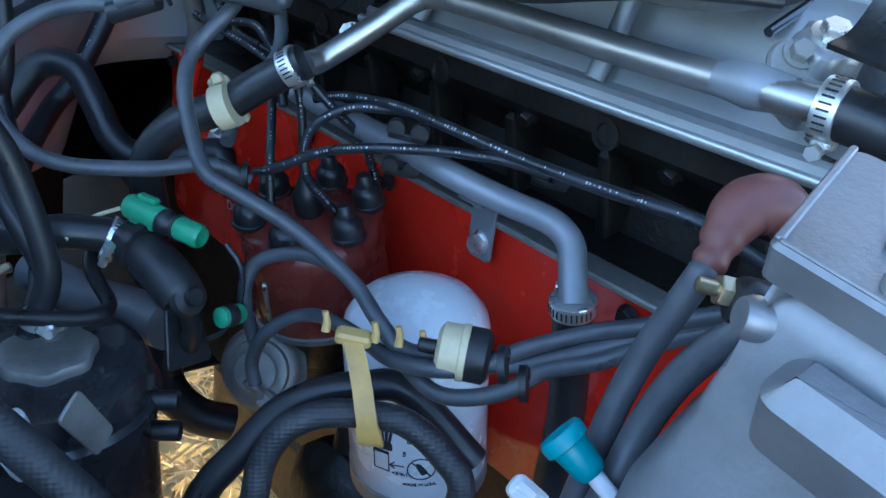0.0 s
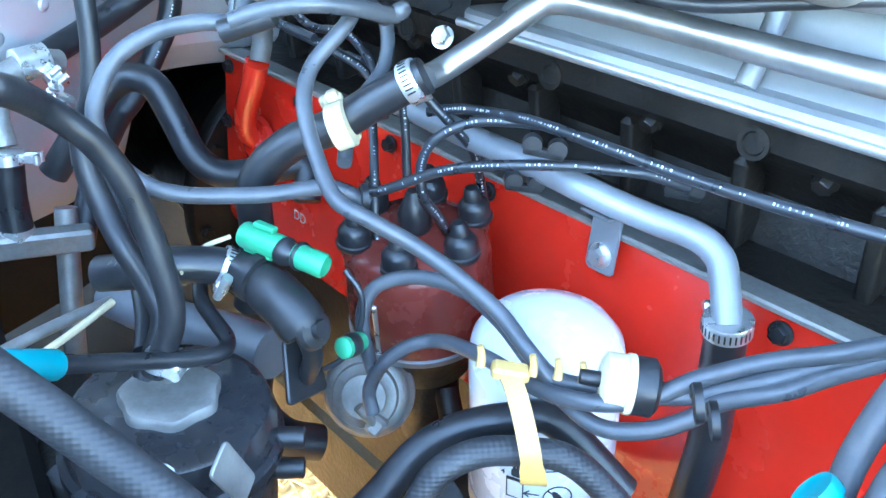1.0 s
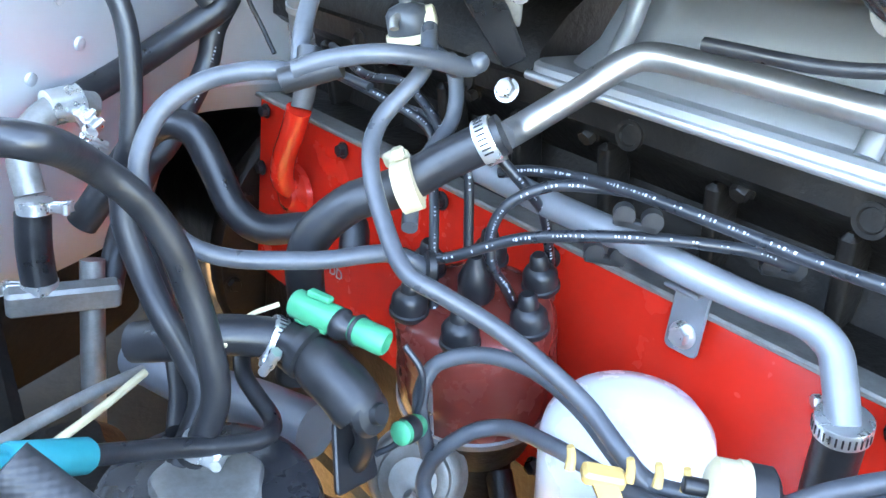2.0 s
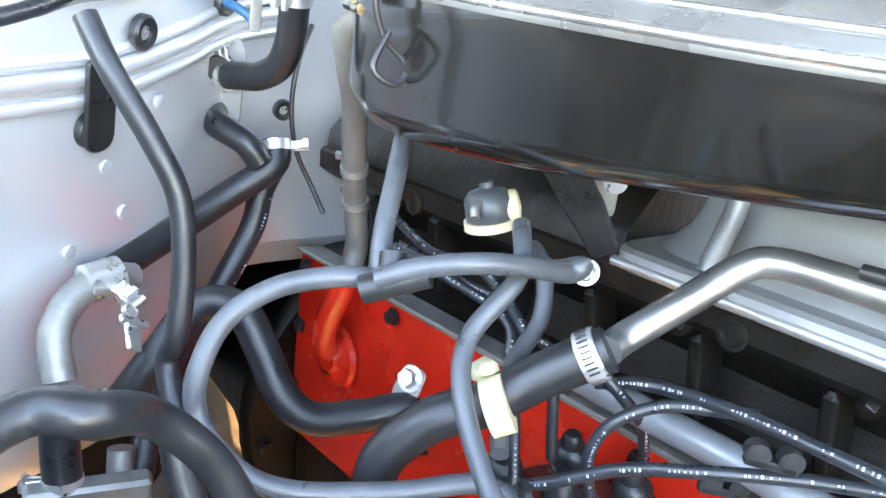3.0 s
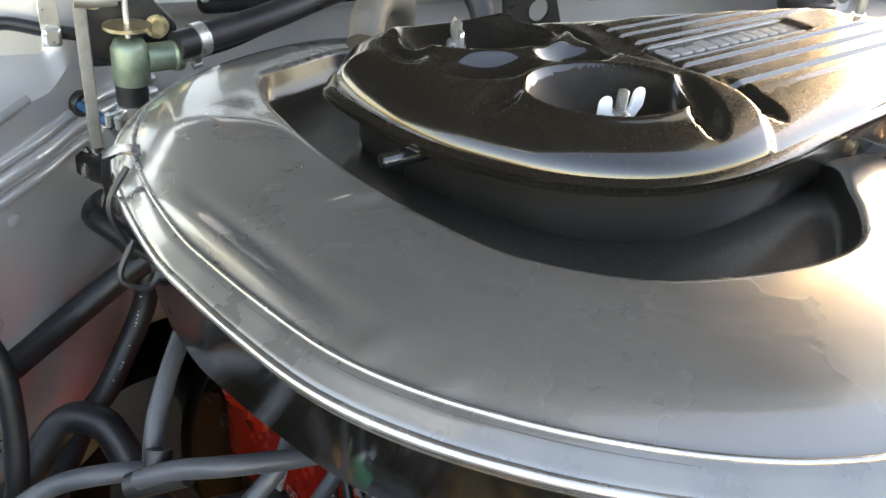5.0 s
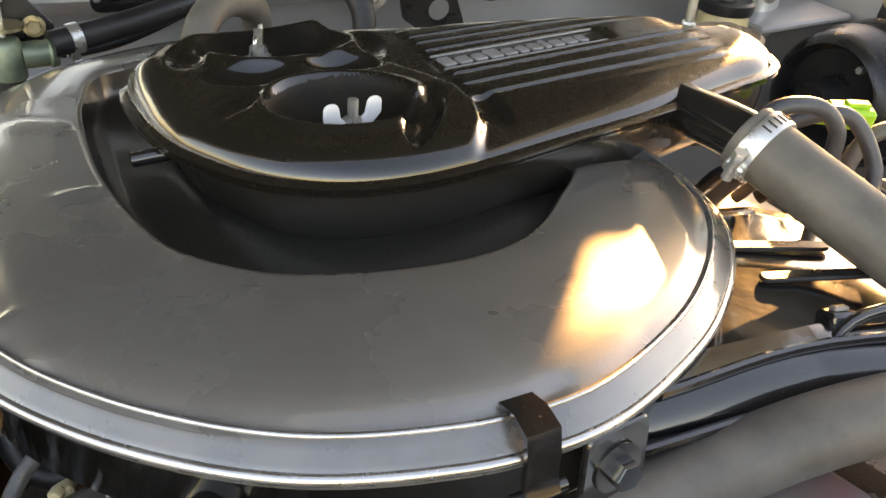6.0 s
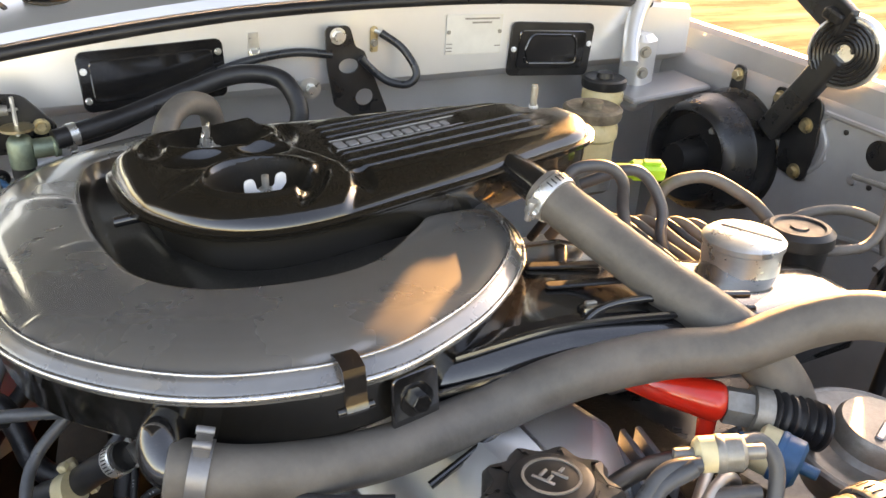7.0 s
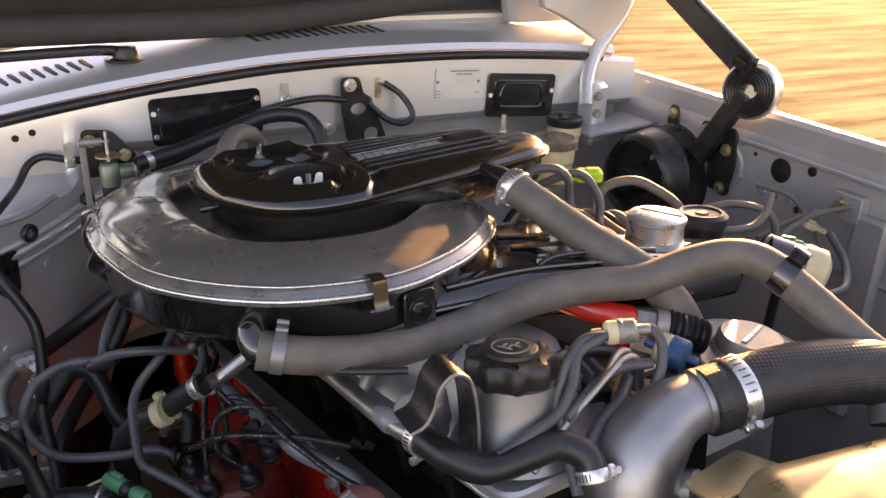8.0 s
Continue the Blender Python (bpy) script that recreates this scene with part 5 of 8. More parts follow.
hose("battery_cable", "taped grey cable on the alternator", "cable", [(0.0014, -0.1101, 1.0029), (-0.0031, -0.1067, 0.9949), (-0.0077, -0.0999, 0.9801), (-0.0145, -0.0946, 0.9596), (-0.0225, -0.0926, 0.9322), (-0.0373, -0.0976, 0.8980), (-0.0487, -0.0896, 0.8137), (-0.0533, -0.0303, 0.6313), (-0.0533, 0.0381, 0.3463)], 0.0079, SHEATH, "", 16)


# ---- clamps on the hoses ----
hose_clamp((-0.033, 0.297, 0.961), (0.6, -0.3, 0.55), 0.0125, 0.012, 60)
hose_clamp((0.083, 0.076, 0.865), (0, 0, 1), 0.0125, 0.012, 215)
hose_clamp((0.105, -0.042, 1.063), (0.2, -0.95, 0.05), 0.0145, 0.012, 120)
hose_clamp((0.209, -0.133, 1.030), (0.1, -0.2, -0.9), 0.0145, 0.012, 200)
hose_clamp((0.3575, 0.224, 1.1945), (0.31, -0.93, -0.20), 0.0215, 0.013, 40)
hose_clamp((-0.165, 0.321, 0.823), (0.9, -0.35, -0.3), 0.0125, 0.010, 40)
spring_clamp((0.010, 0.083, 1.112), (1, -0.1, 0), 0.0197, 0.013, 100, AGED, "grey band clamp with raised ears on the air hose")
spring_clamp((-0.030, 0.697, 1.130), (1, 0.15, 0.1), 0.0126, 0.010, -60)
spring_clamp((-0.083, 0.699, 1.084), (0, 0, 1), 0.0126, 0.012, -70)
spring_clamp((-0.068, 0.739, 0.936), (0.2, -0.3, -1), 0.0126, 0.010, 20)
spring_clamp((-0.110, 0.778, 0.986), (-1, 0.6, 0), 0.0126, 0.009, 80)
spring_clamp((-0.226, 0.630, 0.843), (-0.8, -0.3, -0.5), 0.0130, 0.012, 30, ZINC)
for z in (0.893, 0.926):
    spring_clamp((-0.018 - 0.3 * (z - 0.90), 0.655, z), (0, 0, 1), 0.0106, 0.007, 140, DULLGREY, "dull wire clamp on the breather hose")
hose_clamp((0.414, -0.1235, 1.0835), (0.97, -0.22, 0.16), 0.0352, 0.017, 60, "broad steel band clamp on the radiator hose", "radiator hose clamps")

blackband = thing("hose_strap", "black steel strap holding the air hose", "strap", at=basis((0.540, -0.052, 1.158), (0.45, -0.80, -0.40), (0, 0, 1)))
part("band", lathe([(0.0190, -0.010), (0.0220, -0.010), (0.0220, 0.010), (0.0190, 0.010)], 36), BLACKGLOSS, blackband)
part("tab", box(0.012, 0.02, 0.016, 0.002), BLACKGLOSS, blackband, "", pose(0, 0.022, 0, -90, 0, 0))

# black tee of the grey vacuum hose
tee = thing("hose_tee", "black plastic tee joining three grey vacuum hoses", "hose fitting", at=LOW @ Matrix.Translation((-0.152, 0.343, 1.004)))
part("run", tube([(-0.012, 0.006, -0.004), (0.014, -0.011, 0.012)], 0.0075, 16), BLACKPLASTIC, tee)
part("branch", tube([(0, 0, 0), (0.004, 0.009, 0.014)], 0.0072, 16), BLACKPLASTIC, tee)


def cable_tie(place, way, radius, label="black plastic cable tie round the hoses"):
    t = thing("cable_tie", label, "cable tie", "cable ties", at=LOW @ basis(place, way, (0, 0, 1)))
    part("loop", lathe([(radius, -0.002), (radius + 0.0016, -0.002), (radius + 0.0016, 0.002), (radius, 0.002)], 24), BLACKPLASTIC, t)
    part("head", box(0.007, 0.006, 0.006, 0.001), BLACKPLASTIC, t, "", pose(radius, 0, -0.003, 0, 0, 20))


for place in ((-0.045, 0.022, 0.930), (-0.029, 0.019, 0.915)):
    cable_tie(place, (0.7, -0.6, 0.3), 0.0085)
cable_tie((-0.092, 0.272, 0.912), (1, -0.4, 0.1), 0.0085)


def wire_holder(place, turn):
    w = thing("wire_separator", "black plastic ignition wire separator", "wire clip", "ignition wire separators", at=LOW @ pose(*place, 0, 0, turn))
    part("bar", box(0.007, 0.026, 0.005, 0.001), BLACKPLASTIC, w)
    for y in (-0.008, 0.008):
        part("saddle", lathe([(0.0040, -0.0035), (0.0062, -0.0035), (0.0062, 0.0035), (0.0040, 0.0035)], 20), BLACKPLASTIC, w, "", pose(0, y, 0.007, 0, 90, 0))


wire_holder((-0.010, 0.203, 0.968), 50)
wire_holder((0.008, 0.232, 0.925), 60)
wire_holder((0.095, 0.170, 0.940), 55)

# ---- distributor ----
def distributor():
    up = Vector((-0.20, 0.03, 1)).normalized()
    d = thing("distributor", "distributor with brown red cap and black cable boots", "distributor", at=basis((0.012, 0.321, 0.740), up, (0, 1, 0)) @ Matrix.Scale(1.107, 4))
    part("housing", lathe([(0.028, -0.16), (0.028, -0.08), (0.042, -0.07), (0.052, -0.04), (0.055, -0.022)], 40), IRON, d)
    part("cap", lathe([(0.059, -0.022), (0.060, -0.018), (0.060, 0.0), (0.0595, 0.012), (0.0585, 0.020), (0.0585, 0.040), (0.0575, 0.050), (0.054, 0.058), (0.047, 0.063), (0.030, 0.065), (0.0, 0.065)], 64), CAPRED, d)
    part("rim_ring", lathe([(0.0595, -0.027), (0.0615, -0.026), (0.0615, -0.021), (0.0595, -0.020)], 64), CAST, d, "bare metal rim under the cap")
    part("clip", box(0.012, 0.004, 0.05, 0.001), ZINC, d, "spring steel cap clip", pose(-0.052, -0.022, -0.02, 0, 0, 60))
    for k in range(6):
        a = radians(60 * k + 45)
        r = 0.0490
        b = lathe([(0.0125, 0.0), (0.0140, 0.002), (0.0140, 0.005), (0.0128, 0.006), (0.0126, 0.015), (0.0100, 0.019), (0.0074, 0.021), (0.0062, 0.029), (0.0046, 0.031)], 22)
        part("tower", lathe([(0.0105, 0.0), (0.0095, 0.012)], 18), CAPRED, d, "", pose(r * math.cos(a), r * math.sin(a), 0.054))
        part("boot", b, RUBBER, d, "black rubber cable boot", pose(r * math.cos(a), r * math.sin(a), 0.061, 6 * math.sin(a), -6 * math.cos(a), 0))
    part("boot", lathe([(0.0105, 0.0), (0.0130, 0.004), (0.0130, 0.018), (0.009, 0.026), (0.0045, 0.036)], 20), RUBBER, d, "black rubber centre boot", pose(0, 0, 0.064))
    # vacuum advance unit
    m = d.matrix_basis.inverted() @ LOW @ basis((-0.058, 0.280, 0.722), (-0.62, -0.62, 0.48))
    adv = part("advance_unit", lathe([(0.0, -0.024), (0.020, -0.024), (0.032, -0.018), (0.035, -0.006), (0.0375, -0.004), (0.0375, 0.001), (0.035, 0.003), (0.034, 0.008), (0.031, 0.013), (0.027, 0.0145), (0.0255, 0.018), (0.019, 0.0205), (0.0175, 0.0225), (0.008, 0.0235), (0.0, 0.0235)], 44), DULLGREY, d, "dull grey vacuum advance canister", m)
    part("nipple", join(box(0.016, 0.014, 0.016, 0.003), tube([(0, 0, 0.01), (0.004, 0.012, 0.02), (0.006, 0.02, 0.024)], 0.004, 12)), DULLGREY, adv, "", pose(-0.010, -0.022, 0.014))
    return d


distributor()


# ---- oil filter ----
def outline_icon(bm, pts, width, at):
    """A closed line drawing in print."""
    for a, b in zip(pts, pts[1:] + pts[:1]):
        p, q = Vector((*a, 0)), Vector((*b, 0))
        ln = (q - p).length
        m = at @ Matrix.Translation((p + q) / 2) @ Matrix.Rotation(math.atan2(q.y - p.y, q.x - p.x), 4, "Z")
        join(bm, box(ln + width, width, 0.0004, 0.0001), m)


def letters(text, size, mat, parent, name, wrap, depth=0.0003):
    """Print wrapped on a round wall: wrap gives radius, angle and height of the middle."""
    cu = bpy.data.curves.new(name, "FONT")
    cu.body, cu.size, cu.extrude, cu.align_x, cu.align_y = text, size, depth, "CENTER", "CENTER"
    tmp = new(name, cu)
    me = bpy.data.meshes.new_from_object(tmp.evaluated_get(bpy.context.evaluated_depsgraph_get()))
    bpy.data.objects.remove(tmp)
    bpy.data.curves.remove(cu)
    r, ang, z = wrap
    for v in me.vertices:
        a = ang + v.co.x / r
        rr = r + 0.0004 + v.co.z
        v.co = (rr * math.cos(a), rr * math.sin(a), z + v.co.y)
    me.materials.clear()
    me.materials.append(mat)
    ob = new(name, me)
    ob.parent = parent
    return ob


def oil_filter():
    m = basis((0.0427, 0.1537, 0.655), (-0.13, 0.10, 1), (0, 1, 0)) @ Matrix.Scale(1.107, 4)
    f = thing("oil_filter", "white spin-on oil filter with black printed pictograms", "oil filter", at=m)
    R = 0.0538
    part("can", lathe([(R - 0.003, 0.0), (R, 0.003), (R, 0.122), (R - 0.002, 0.132), (R - 0.010, 0.143), (R - 0.026, 0.150), (0.0, 0.153)], 72), WHITE, f, angle=60)
    part("base_ring", lathe([(R + 0.001, -0.012), (R + 0.001, 0.002), (R - 0.004, 0.004)], 60), DULLGREY, f)
    # pictograms face the camera's side
    front = math.atan2(-0.36, -0.29) - math.atan2(m.col[0].y, m.col[0].x)

    def spot(a, z):
        return Matrix.Rotation(front + a, 4, "Z") @ pose(R + 0.0002, 0, z, 90, 0, 90)

    bm = bmesh.new()
    outline_icon(bm, [(-0.006, -0.009), (0.006, -0.009), (0.006, 0.009), (-0.006, 0.009)], 0.0009, spot(-0.33, 0.040))
    join(bm, box(0.012, 0.003, 0.0004, 0.0001), spot(-0.33, 0.040) @ pose(0, 0.0085, 0))
    part("pictogram", bm, INK, f, "printed can symbol")
    bm = bmesh.new()
    ring = [(0.010 * math.cos(2 * math.pi * k / 20), 0.010 * math.sin(2 * math.pi * k / 20)) for k in range(20)]
    outline_icon(bm, ring, 0.0009, spot(0.22, 0.036))
    join(bm, box(0.019, 0.0011, 0.0004, 0.0001), spot(0.22, 0.036) @ pose(0, 0, 0, 0, 0, -45))
    join(bm, plate([(-0.003, -0.006, 0.002), (0.003, -0.006, 0.002), (0.002, 0.004, 0.001), (0.0, 0.007, 0.001), (-0.002, 0.004, 0.001)], 0, 0.0004), spot(0.22, 0.036) @ pose(0, 0, 0, 0, 0, 30))
    part("pictogram", bm, INK, f, "printed drop symbol in a crossed circle")
    bm = bmesh.new()
    for k in range(4):
        join(bm, box(0.0022, 0.011, 0.0004, 0.0001), spot(-0.27, 0.060) @ pose(-0.0045 + 0.003 * k, 0.003, 0, 0, 0, 12 - 8 * k))
    join(bm, box(0.012, 0.008, 0.0004, 0.0015), spot(-0.27, 0.060) @ pose(0, -0.005, 0))
    part("pictogram", bm, INK, f, "printed hand symbol")
    bm = bmesh.new()
    outline_icon(bm, [(-0.006, -0.007), (0.006, -0.007), (0.006, 0.007), (-0.006, 0.007)], 0.0009, spot(0.62, 0.066))
    part("pictogram", bm, INK, f, "printed can symbol")
    outline = bmesh.new()
    outline_icon(outline, [(-0.006, -0.007), (0.006, -0.007), (0.006, 0.007), (-0.006, 0.007)], 0.0009, spot(0.16, 0.068))
    part("pictogram", outline, INK, f, "printed can symbol")
    arrow = bmesh.new()
    join(arrow, box(0.010, 0.001, 0.0004, 0.0001), spot(-0.10, 0.038))
    join(arrow, box(0.005, 0.001, 0.0004, 0.0001), spot(-0.10, 0.038) @ pose(-0.004, 0.0015, 0, 0, 0, 40))
    join(arrow, box(0.005, 0.001, 0.0004, 0.0001), spot(-0.10, 0.038) @ pose(-0.004, -0.0015, 0, 0, 0, -40))
    part("pictogram", arrow, INK, f, "printed arrow")
    for text, a, z, s in (("MADE IN U.S.A.", 0.20, 0.0205, 0.0036), ("+3/4-1", -0.07, 0.030, 0.0046), ("4", -0.50, 0.052, 0.0062), ("5", 0.0, 0.050, 0.0062), ("3", 0.47, 0.072, 0.0062)):
        letters(text, s, INK, f, "lettering", (R, front + a, z))


oil_filter()


def capsule(name, label, place, way, r, ln, mats, category="valve"):
    """A round two-tone in-line valve with hose ends."""
    c = thing(name, label, category, at=basis(place, way, (0, 0, 1)))
    part("front_half", lathe([(0.0, -ln / 2), (r * 0.75, -ln / 2), (r, -ln / 2 + 0.003), (r, 0.0)], 32), mats[0], c)
    part("rear_half", lathe([(r, 0.0), (r * 1.02, 0.002), (r * 1.02, ln / 2 - 0.003), (r * 0.8, ln / 2), (0.0, ln / 2)], 32), mats[1], c)
    part("ring", lathe([(r * 0.99, -0.003), (r * 1.06, -0.002), (r * 1.06, 0.002), (r * 0.99, 0.003)], 32), mats[2], c)
    for s in (-1, 1):
        part("spigot", lathe([(0.005, 0), (0.005, 0.012), (0.004, 0.013)], 14), mats[1], c, "", pose(0, 0, s * ln / 2, 0 if s > 0 else 180, 0, 0))
    return c


capsule("vacuum_valve", "cream and black round vacuum valve with blue band", (-0.006, 0.065, 0.851), (0.72, -0.62, 0.05), 0.0182, 0.0355, (CREAM, BLACKPLASTIC, CREAM))
capsule("check_valve", "cream and grey in-line check valve on vacuum hoses", (0.308, -0.066, 1.145), (0.88, -0.45, 0.14), 0.0118, 0.032, (CREAM, DULLGREY, DULLGREY))
capsule("vacuum_valve", "cream and dark blue round vacuum valve", (0.415, -0.030, 1.078), (0.45, -0.75, -0.1), 0.019, 0.036, (CREAM, BLUE, BLUE))


def clip_strap():
    """Aged yellow clip that ties the vacuum and fuel hoses."""
    c = thing("hose_clip", "aged yellow plastic clip holding vacuum and fuel hoses", "hose clip", at=LOW)
    rows = []
    line = smooth([(-0.080, 0.120, 0.886), (-0.081, 0.106, 0.880), (-0.082, 0.092, 0.868), (-0.083, 0.080, 0.855), (-0.081, 0.074, 0.840), (-0.078, 0.076, 0.834)], 5)
    side = Vector((0.80, -0.58, 0.1)).normalized()
    for i, p in enumerate(line):
        t = (line[min(i + 1, len(line) - 1)] - line[max(i - 1, 0)]).normalized()
        nrm = t.cross(side).normalized() * 0.0018
        w = side * (0.0062 if i < 18 else 0.0075)
        rows.append([p - w + nrm, p + w + nrm, p + w - nrm, p - w - nrm])
    part("strap", loft(rows), STRAPYELLOW, c)
    part("base", box(0.022, 0.012, 0.008, 0.002), YELLOW, c, "", pose(-0.078, 0.116, 0.880, 0, 0, -35))
    for dx, dy in ((-0.014, 0.010), (0.010, -0.008), (0.022, -0.016), (0.034, -0.024)):
        hook = tube([(0, 0, 0), (0.001, 0.002, 0.006), (0.0, 0.004, 0.012)], lambda t: 0.0028 * (1 - 0.3 * t), 8)
        part("finger", hook, YELLOW, c, "", Matrix.Translation((-0.078 + dx, 0.116 + dy, 0.884)))
    return c


clip_strap()

yc = thing("hose_clip", "cream plastic clip tying a vacuum hose to the coolant hose", "hose clip", at=LOW @ basis((-0.098, 0.303, 0.951), (-0.72, 0.45, -0.5), (0, 0, 1)))
part("ring", lathe([(0.0128, -0.006), (0.0158, -0.006), (0.0158, 0.006), (0.0128, 0.006)], 32), CREAM, yc)
part("saddle", box(0.014, 0.010, 0.014, 0.002), CREAM, yc, "", pose(-0.012, 0.012, 0, 0, -60, 0))
for s in (-1, 1):
    part("lug", box(0.009, 0.007, 0.008, 0.0015), CREAM, yc, "", pose(-0.016 + 0.006 * s, 0.018 * s, -0.004))

# ---- green connector and thermal valve beside the canister ----
gm = LOW @ basis((-0.144, 0.275, 0.879), (0.15, 0.1, 1), (0.56, -0.82, 0.10))
gc = thing("electrical_connector", "green plastic electrical connector with black tape", "connector", at=gm)
part("socket", join(join(lathe([(0.0078, -0.034), (0.0090, -0.032), (0.0090, -0.004), (0.0078, 0.0)], 24), box(0.011, 0.008, 0.024, 0.002), pose(0, 0.006, -0.030)), box(0.017, 0.006, 0.010, 0.002), pose(0, 0.002, -0.018)), GREEN, gc, "", pose(0, 0, 0, -90, 0, 0))
part("plug", lathe([(0.0070, 0.006), (0.0085, 0.008), (0.0085, 0.028), (0.007, 0.030), (0.007, 0.020), (0.0, 0.020)], 24), GREEN, gc, "", pose(0, 0, 0, -90, 0, 0))
part("tape", tube([(0.0, 0.0, -0.004), (0.0008, 0.0006, 0.002), (-0.0006, 0.0004, 0.008), (0.0, 0.0, 0.012)], lambda t: 0.0088 + 0.0012 * math.sin(9 * t), 18), RUBBER, gc, "black tape wrap", pose(0, 0, 0, -90, 0, 0))
part("latch", box(0.007, 0.016, 0.004, 0.001), GREEN, gc, "", pose(0, -0.018, 0.0085))
single("wire", tube([(-0.106, 0.262, 0.864), (-0.098, 0.250, 0.850), (-0.098, 0.246, 0.825), (-0.108, 0.246, 0.800), (-0.120, 0.250, 0.790)], 0.0022, 8), WIRE, "thin black wires leaving the green connector", "wire", at=LOW)
single("wire", tube([(-0.165, 0.318, 0.868), (-0.185, 0.318, 0.862), (-0.205, 0.30, 0.858)], 0.0016, 8), CREAM, "thin white wire entering the green connector", "wire", at=LOW)

tv = thing("thermal_valve", "black moulded water valve with hose neck", "valve", at=LOW)
part("body", tube([(-0.166, 0.296, 0.856), (-0.160, 0.284, 0.856), (-0.154, 0.268, 0.852), (-0.147, 0.252, 0.846), (-0.142, 0.240, 0.838)], lambda t: 0.0135 + 0.0035 * ease(t, 0.25, 0.45) - 0.002 * ease(t, 0.9, 1.0), 28), BLACKPLASTIC, tv)
part("collar", lathe([(0.0150, -0.004), (0.0180, -0.003), (0.0180, 0.003), (0.0150, 0.004)], 30), BLACKPLASTIC, tv, "", basis((-0.160, 0.284, 0.856), (0.4, -0.85, -0.1)))
part("cap", lathe([(0.013, -0.004), (0.0145, 0.0), (0.0125, 0.004), (0.007, 0.006), (0.006, 0.010), (0.0, 0.010)], 30), BLACKPLASTIC, tv, "", basis((-0.140, 0.236, 0.842), (0.3, -0.75, 0.45)))
part("spigot", tube([(-0.142, 0.242, 0.836), (-0.134, 0.242, 0.812), (-0.132, 0.252, 0.785)], 0.007, 14), BLACKPLASTIC, tv)
part("bracket", plate([(-0.020, -0.02, 0.004), (0.020, -0.02, 0.004), (0.014, 0.025, 0.004), (-0.014, 0.025, 0.004)], 0, 0.004, 0.001), BLACKPLASTIC, tv, "", pose(-0.135, 0.255, 0.790, 60, 10, 20))


# ---- charcoal canister ----
def canister():
    c = thing("charcoal_canister", "black charcoal canister with dull metal top", "canister", at=LOW @ basis((-0.217, 0.245, 0.646), (-0.06, 0.06, 1), (0, 1, 0)))
    part("body", lathe([(0.062, 0), (0.066, 0.004), (0.066, 0.108), (0.071, 0.112), (0.071, 0.120), (0.067, 0.124), (0.066, 0.136), (0.062, 0.146), (0.054, 0.150), (0.044, 0.149), (0.038, 0.151), (0.0, 0.152)], 64), CANBLACK, c)
    o = [Vector(((0.031 + 0.0014 * math.cos(7 * a)) * math.cos(a), (0.031 + 0.0014 * math.cos(7 * a)) * math.sin(a))) for a in (2 * math.pi * k / 84 for k in range(84))]
    part("top_plate", loft([[(*(q * f), z) for q in o] for f, z in ((1.0, 0.150), (1.0, 0.156), (0.95, 0.1585), (0.80, 0.1595), (0.55, 0.1570), (0.1, 0.1570))]), DULLGREY, c, "dull pressed metal top")
    for x, y in ((0.004, 0.016),):
        part("outlet", lathe([(0.009, 0.155), (0.009, 0.172), (0.008, 0.174)], 20), DULLGREY, c, "", Matrix.Translation((x, y, 0)))
    for dz, tl in ((0.118, 0.018), (0.090, 0.018)):
        part("side_port", lathe([(0.0075, -0.004), (0.0075, tl), (0.0055, tl + 0.001), (0.0, tl - 0.004)], 20), BLACKPLASTIC, c, "", pose(0.058, -0.031, dz, 0, 90, -28))
    return c


canister()
single("vacuum_hose", tube([(-0.310, 0.230, 0.869), (-0.294, 0.238, 0.858), (-0.256, 0.249, 0.840), (-0.213, 0.253, 0.826), (-0.192, 0.257, 0.822), (-0.183, 0.272, 0.819), (-0.185, 0.294, 0.821), (-0.187, 0.311, 0.825), (-0.183, 0.327, 0.832)], 0.0055, 12), RUBBER, "black vacuum hose across the canister top", "vacuum hose", "engine bay vacuum hoses", at=LOW)
tq = thing("hose_connector", "teal plastic hose connector by the canister", "connector", at=LOW @ basis((-0.308, 0.231, 0.868), (0.82, 0.36, -0.52), (0, 0, 1)))
part("sleeve", lathe([(0.0078, -0.026), (0.0088, -0.024), (0.0088, 0.018), (0.0078, 0.020), (0.006, 0.020)], 28), TEAL, tq)
part("nipple", lathe([(0.0045, -0.036), (0.0045, -0.024)], 16), TEAL, tq)
single("fuel_hose", tube([(-0.33, 0.20, 0.90), (-0.29, 0.165, 0.865), (-0.255, 0.13, 0.835), (-0.22, 0.10, 0.79), (-0.21, 0.085, 0.72), (-0.205, 0.085, 0.55), (-0.205, 0.085, 0.42)], 0.0115, 18), BRAID, "braided black rubber hose before the canister", "hose", "fuel hoses", at=LOW)
single("fuel_hose", tube([(-0.36, 0.12, 0.86), (-0.30, 0.09, 0.835), (-0.255, 0.065, 0.80), (-0.24, 0.05, 0.72), (-0.235, 0.05, 0.55), (-0.235, 0.05, 0.42)], 0.0125, 18), BRAID, "braided black rubber hose in front of the canister", "hose", "fuel hoses", at=LOW)
hose_clamp((-0.2505, 0.2867, 0.7894), (0.1, 0.1, 1), 0.0120, 0.011, 160)
gp = thing("electrical_connector", "small dark green plug on a black lead", "connector", at=basis((-0.101, 0.243, 0.775), (0.8, 0.3, -0.2), (0, 0, 1)))
part("shell", lathe([(0.006, -0.012), (0.0085, -0.010), (0.0085, 0.008), (0.007, 0.012), (0.0, 0.012)], 24), GREEN, gp)
part("sleeve", lathe([(0.0088, -0.006), (0.0094, -0.004), (0.0094, 0.002), (0.0088, 0.004)], 24), BLACKPLASTIC, gp)
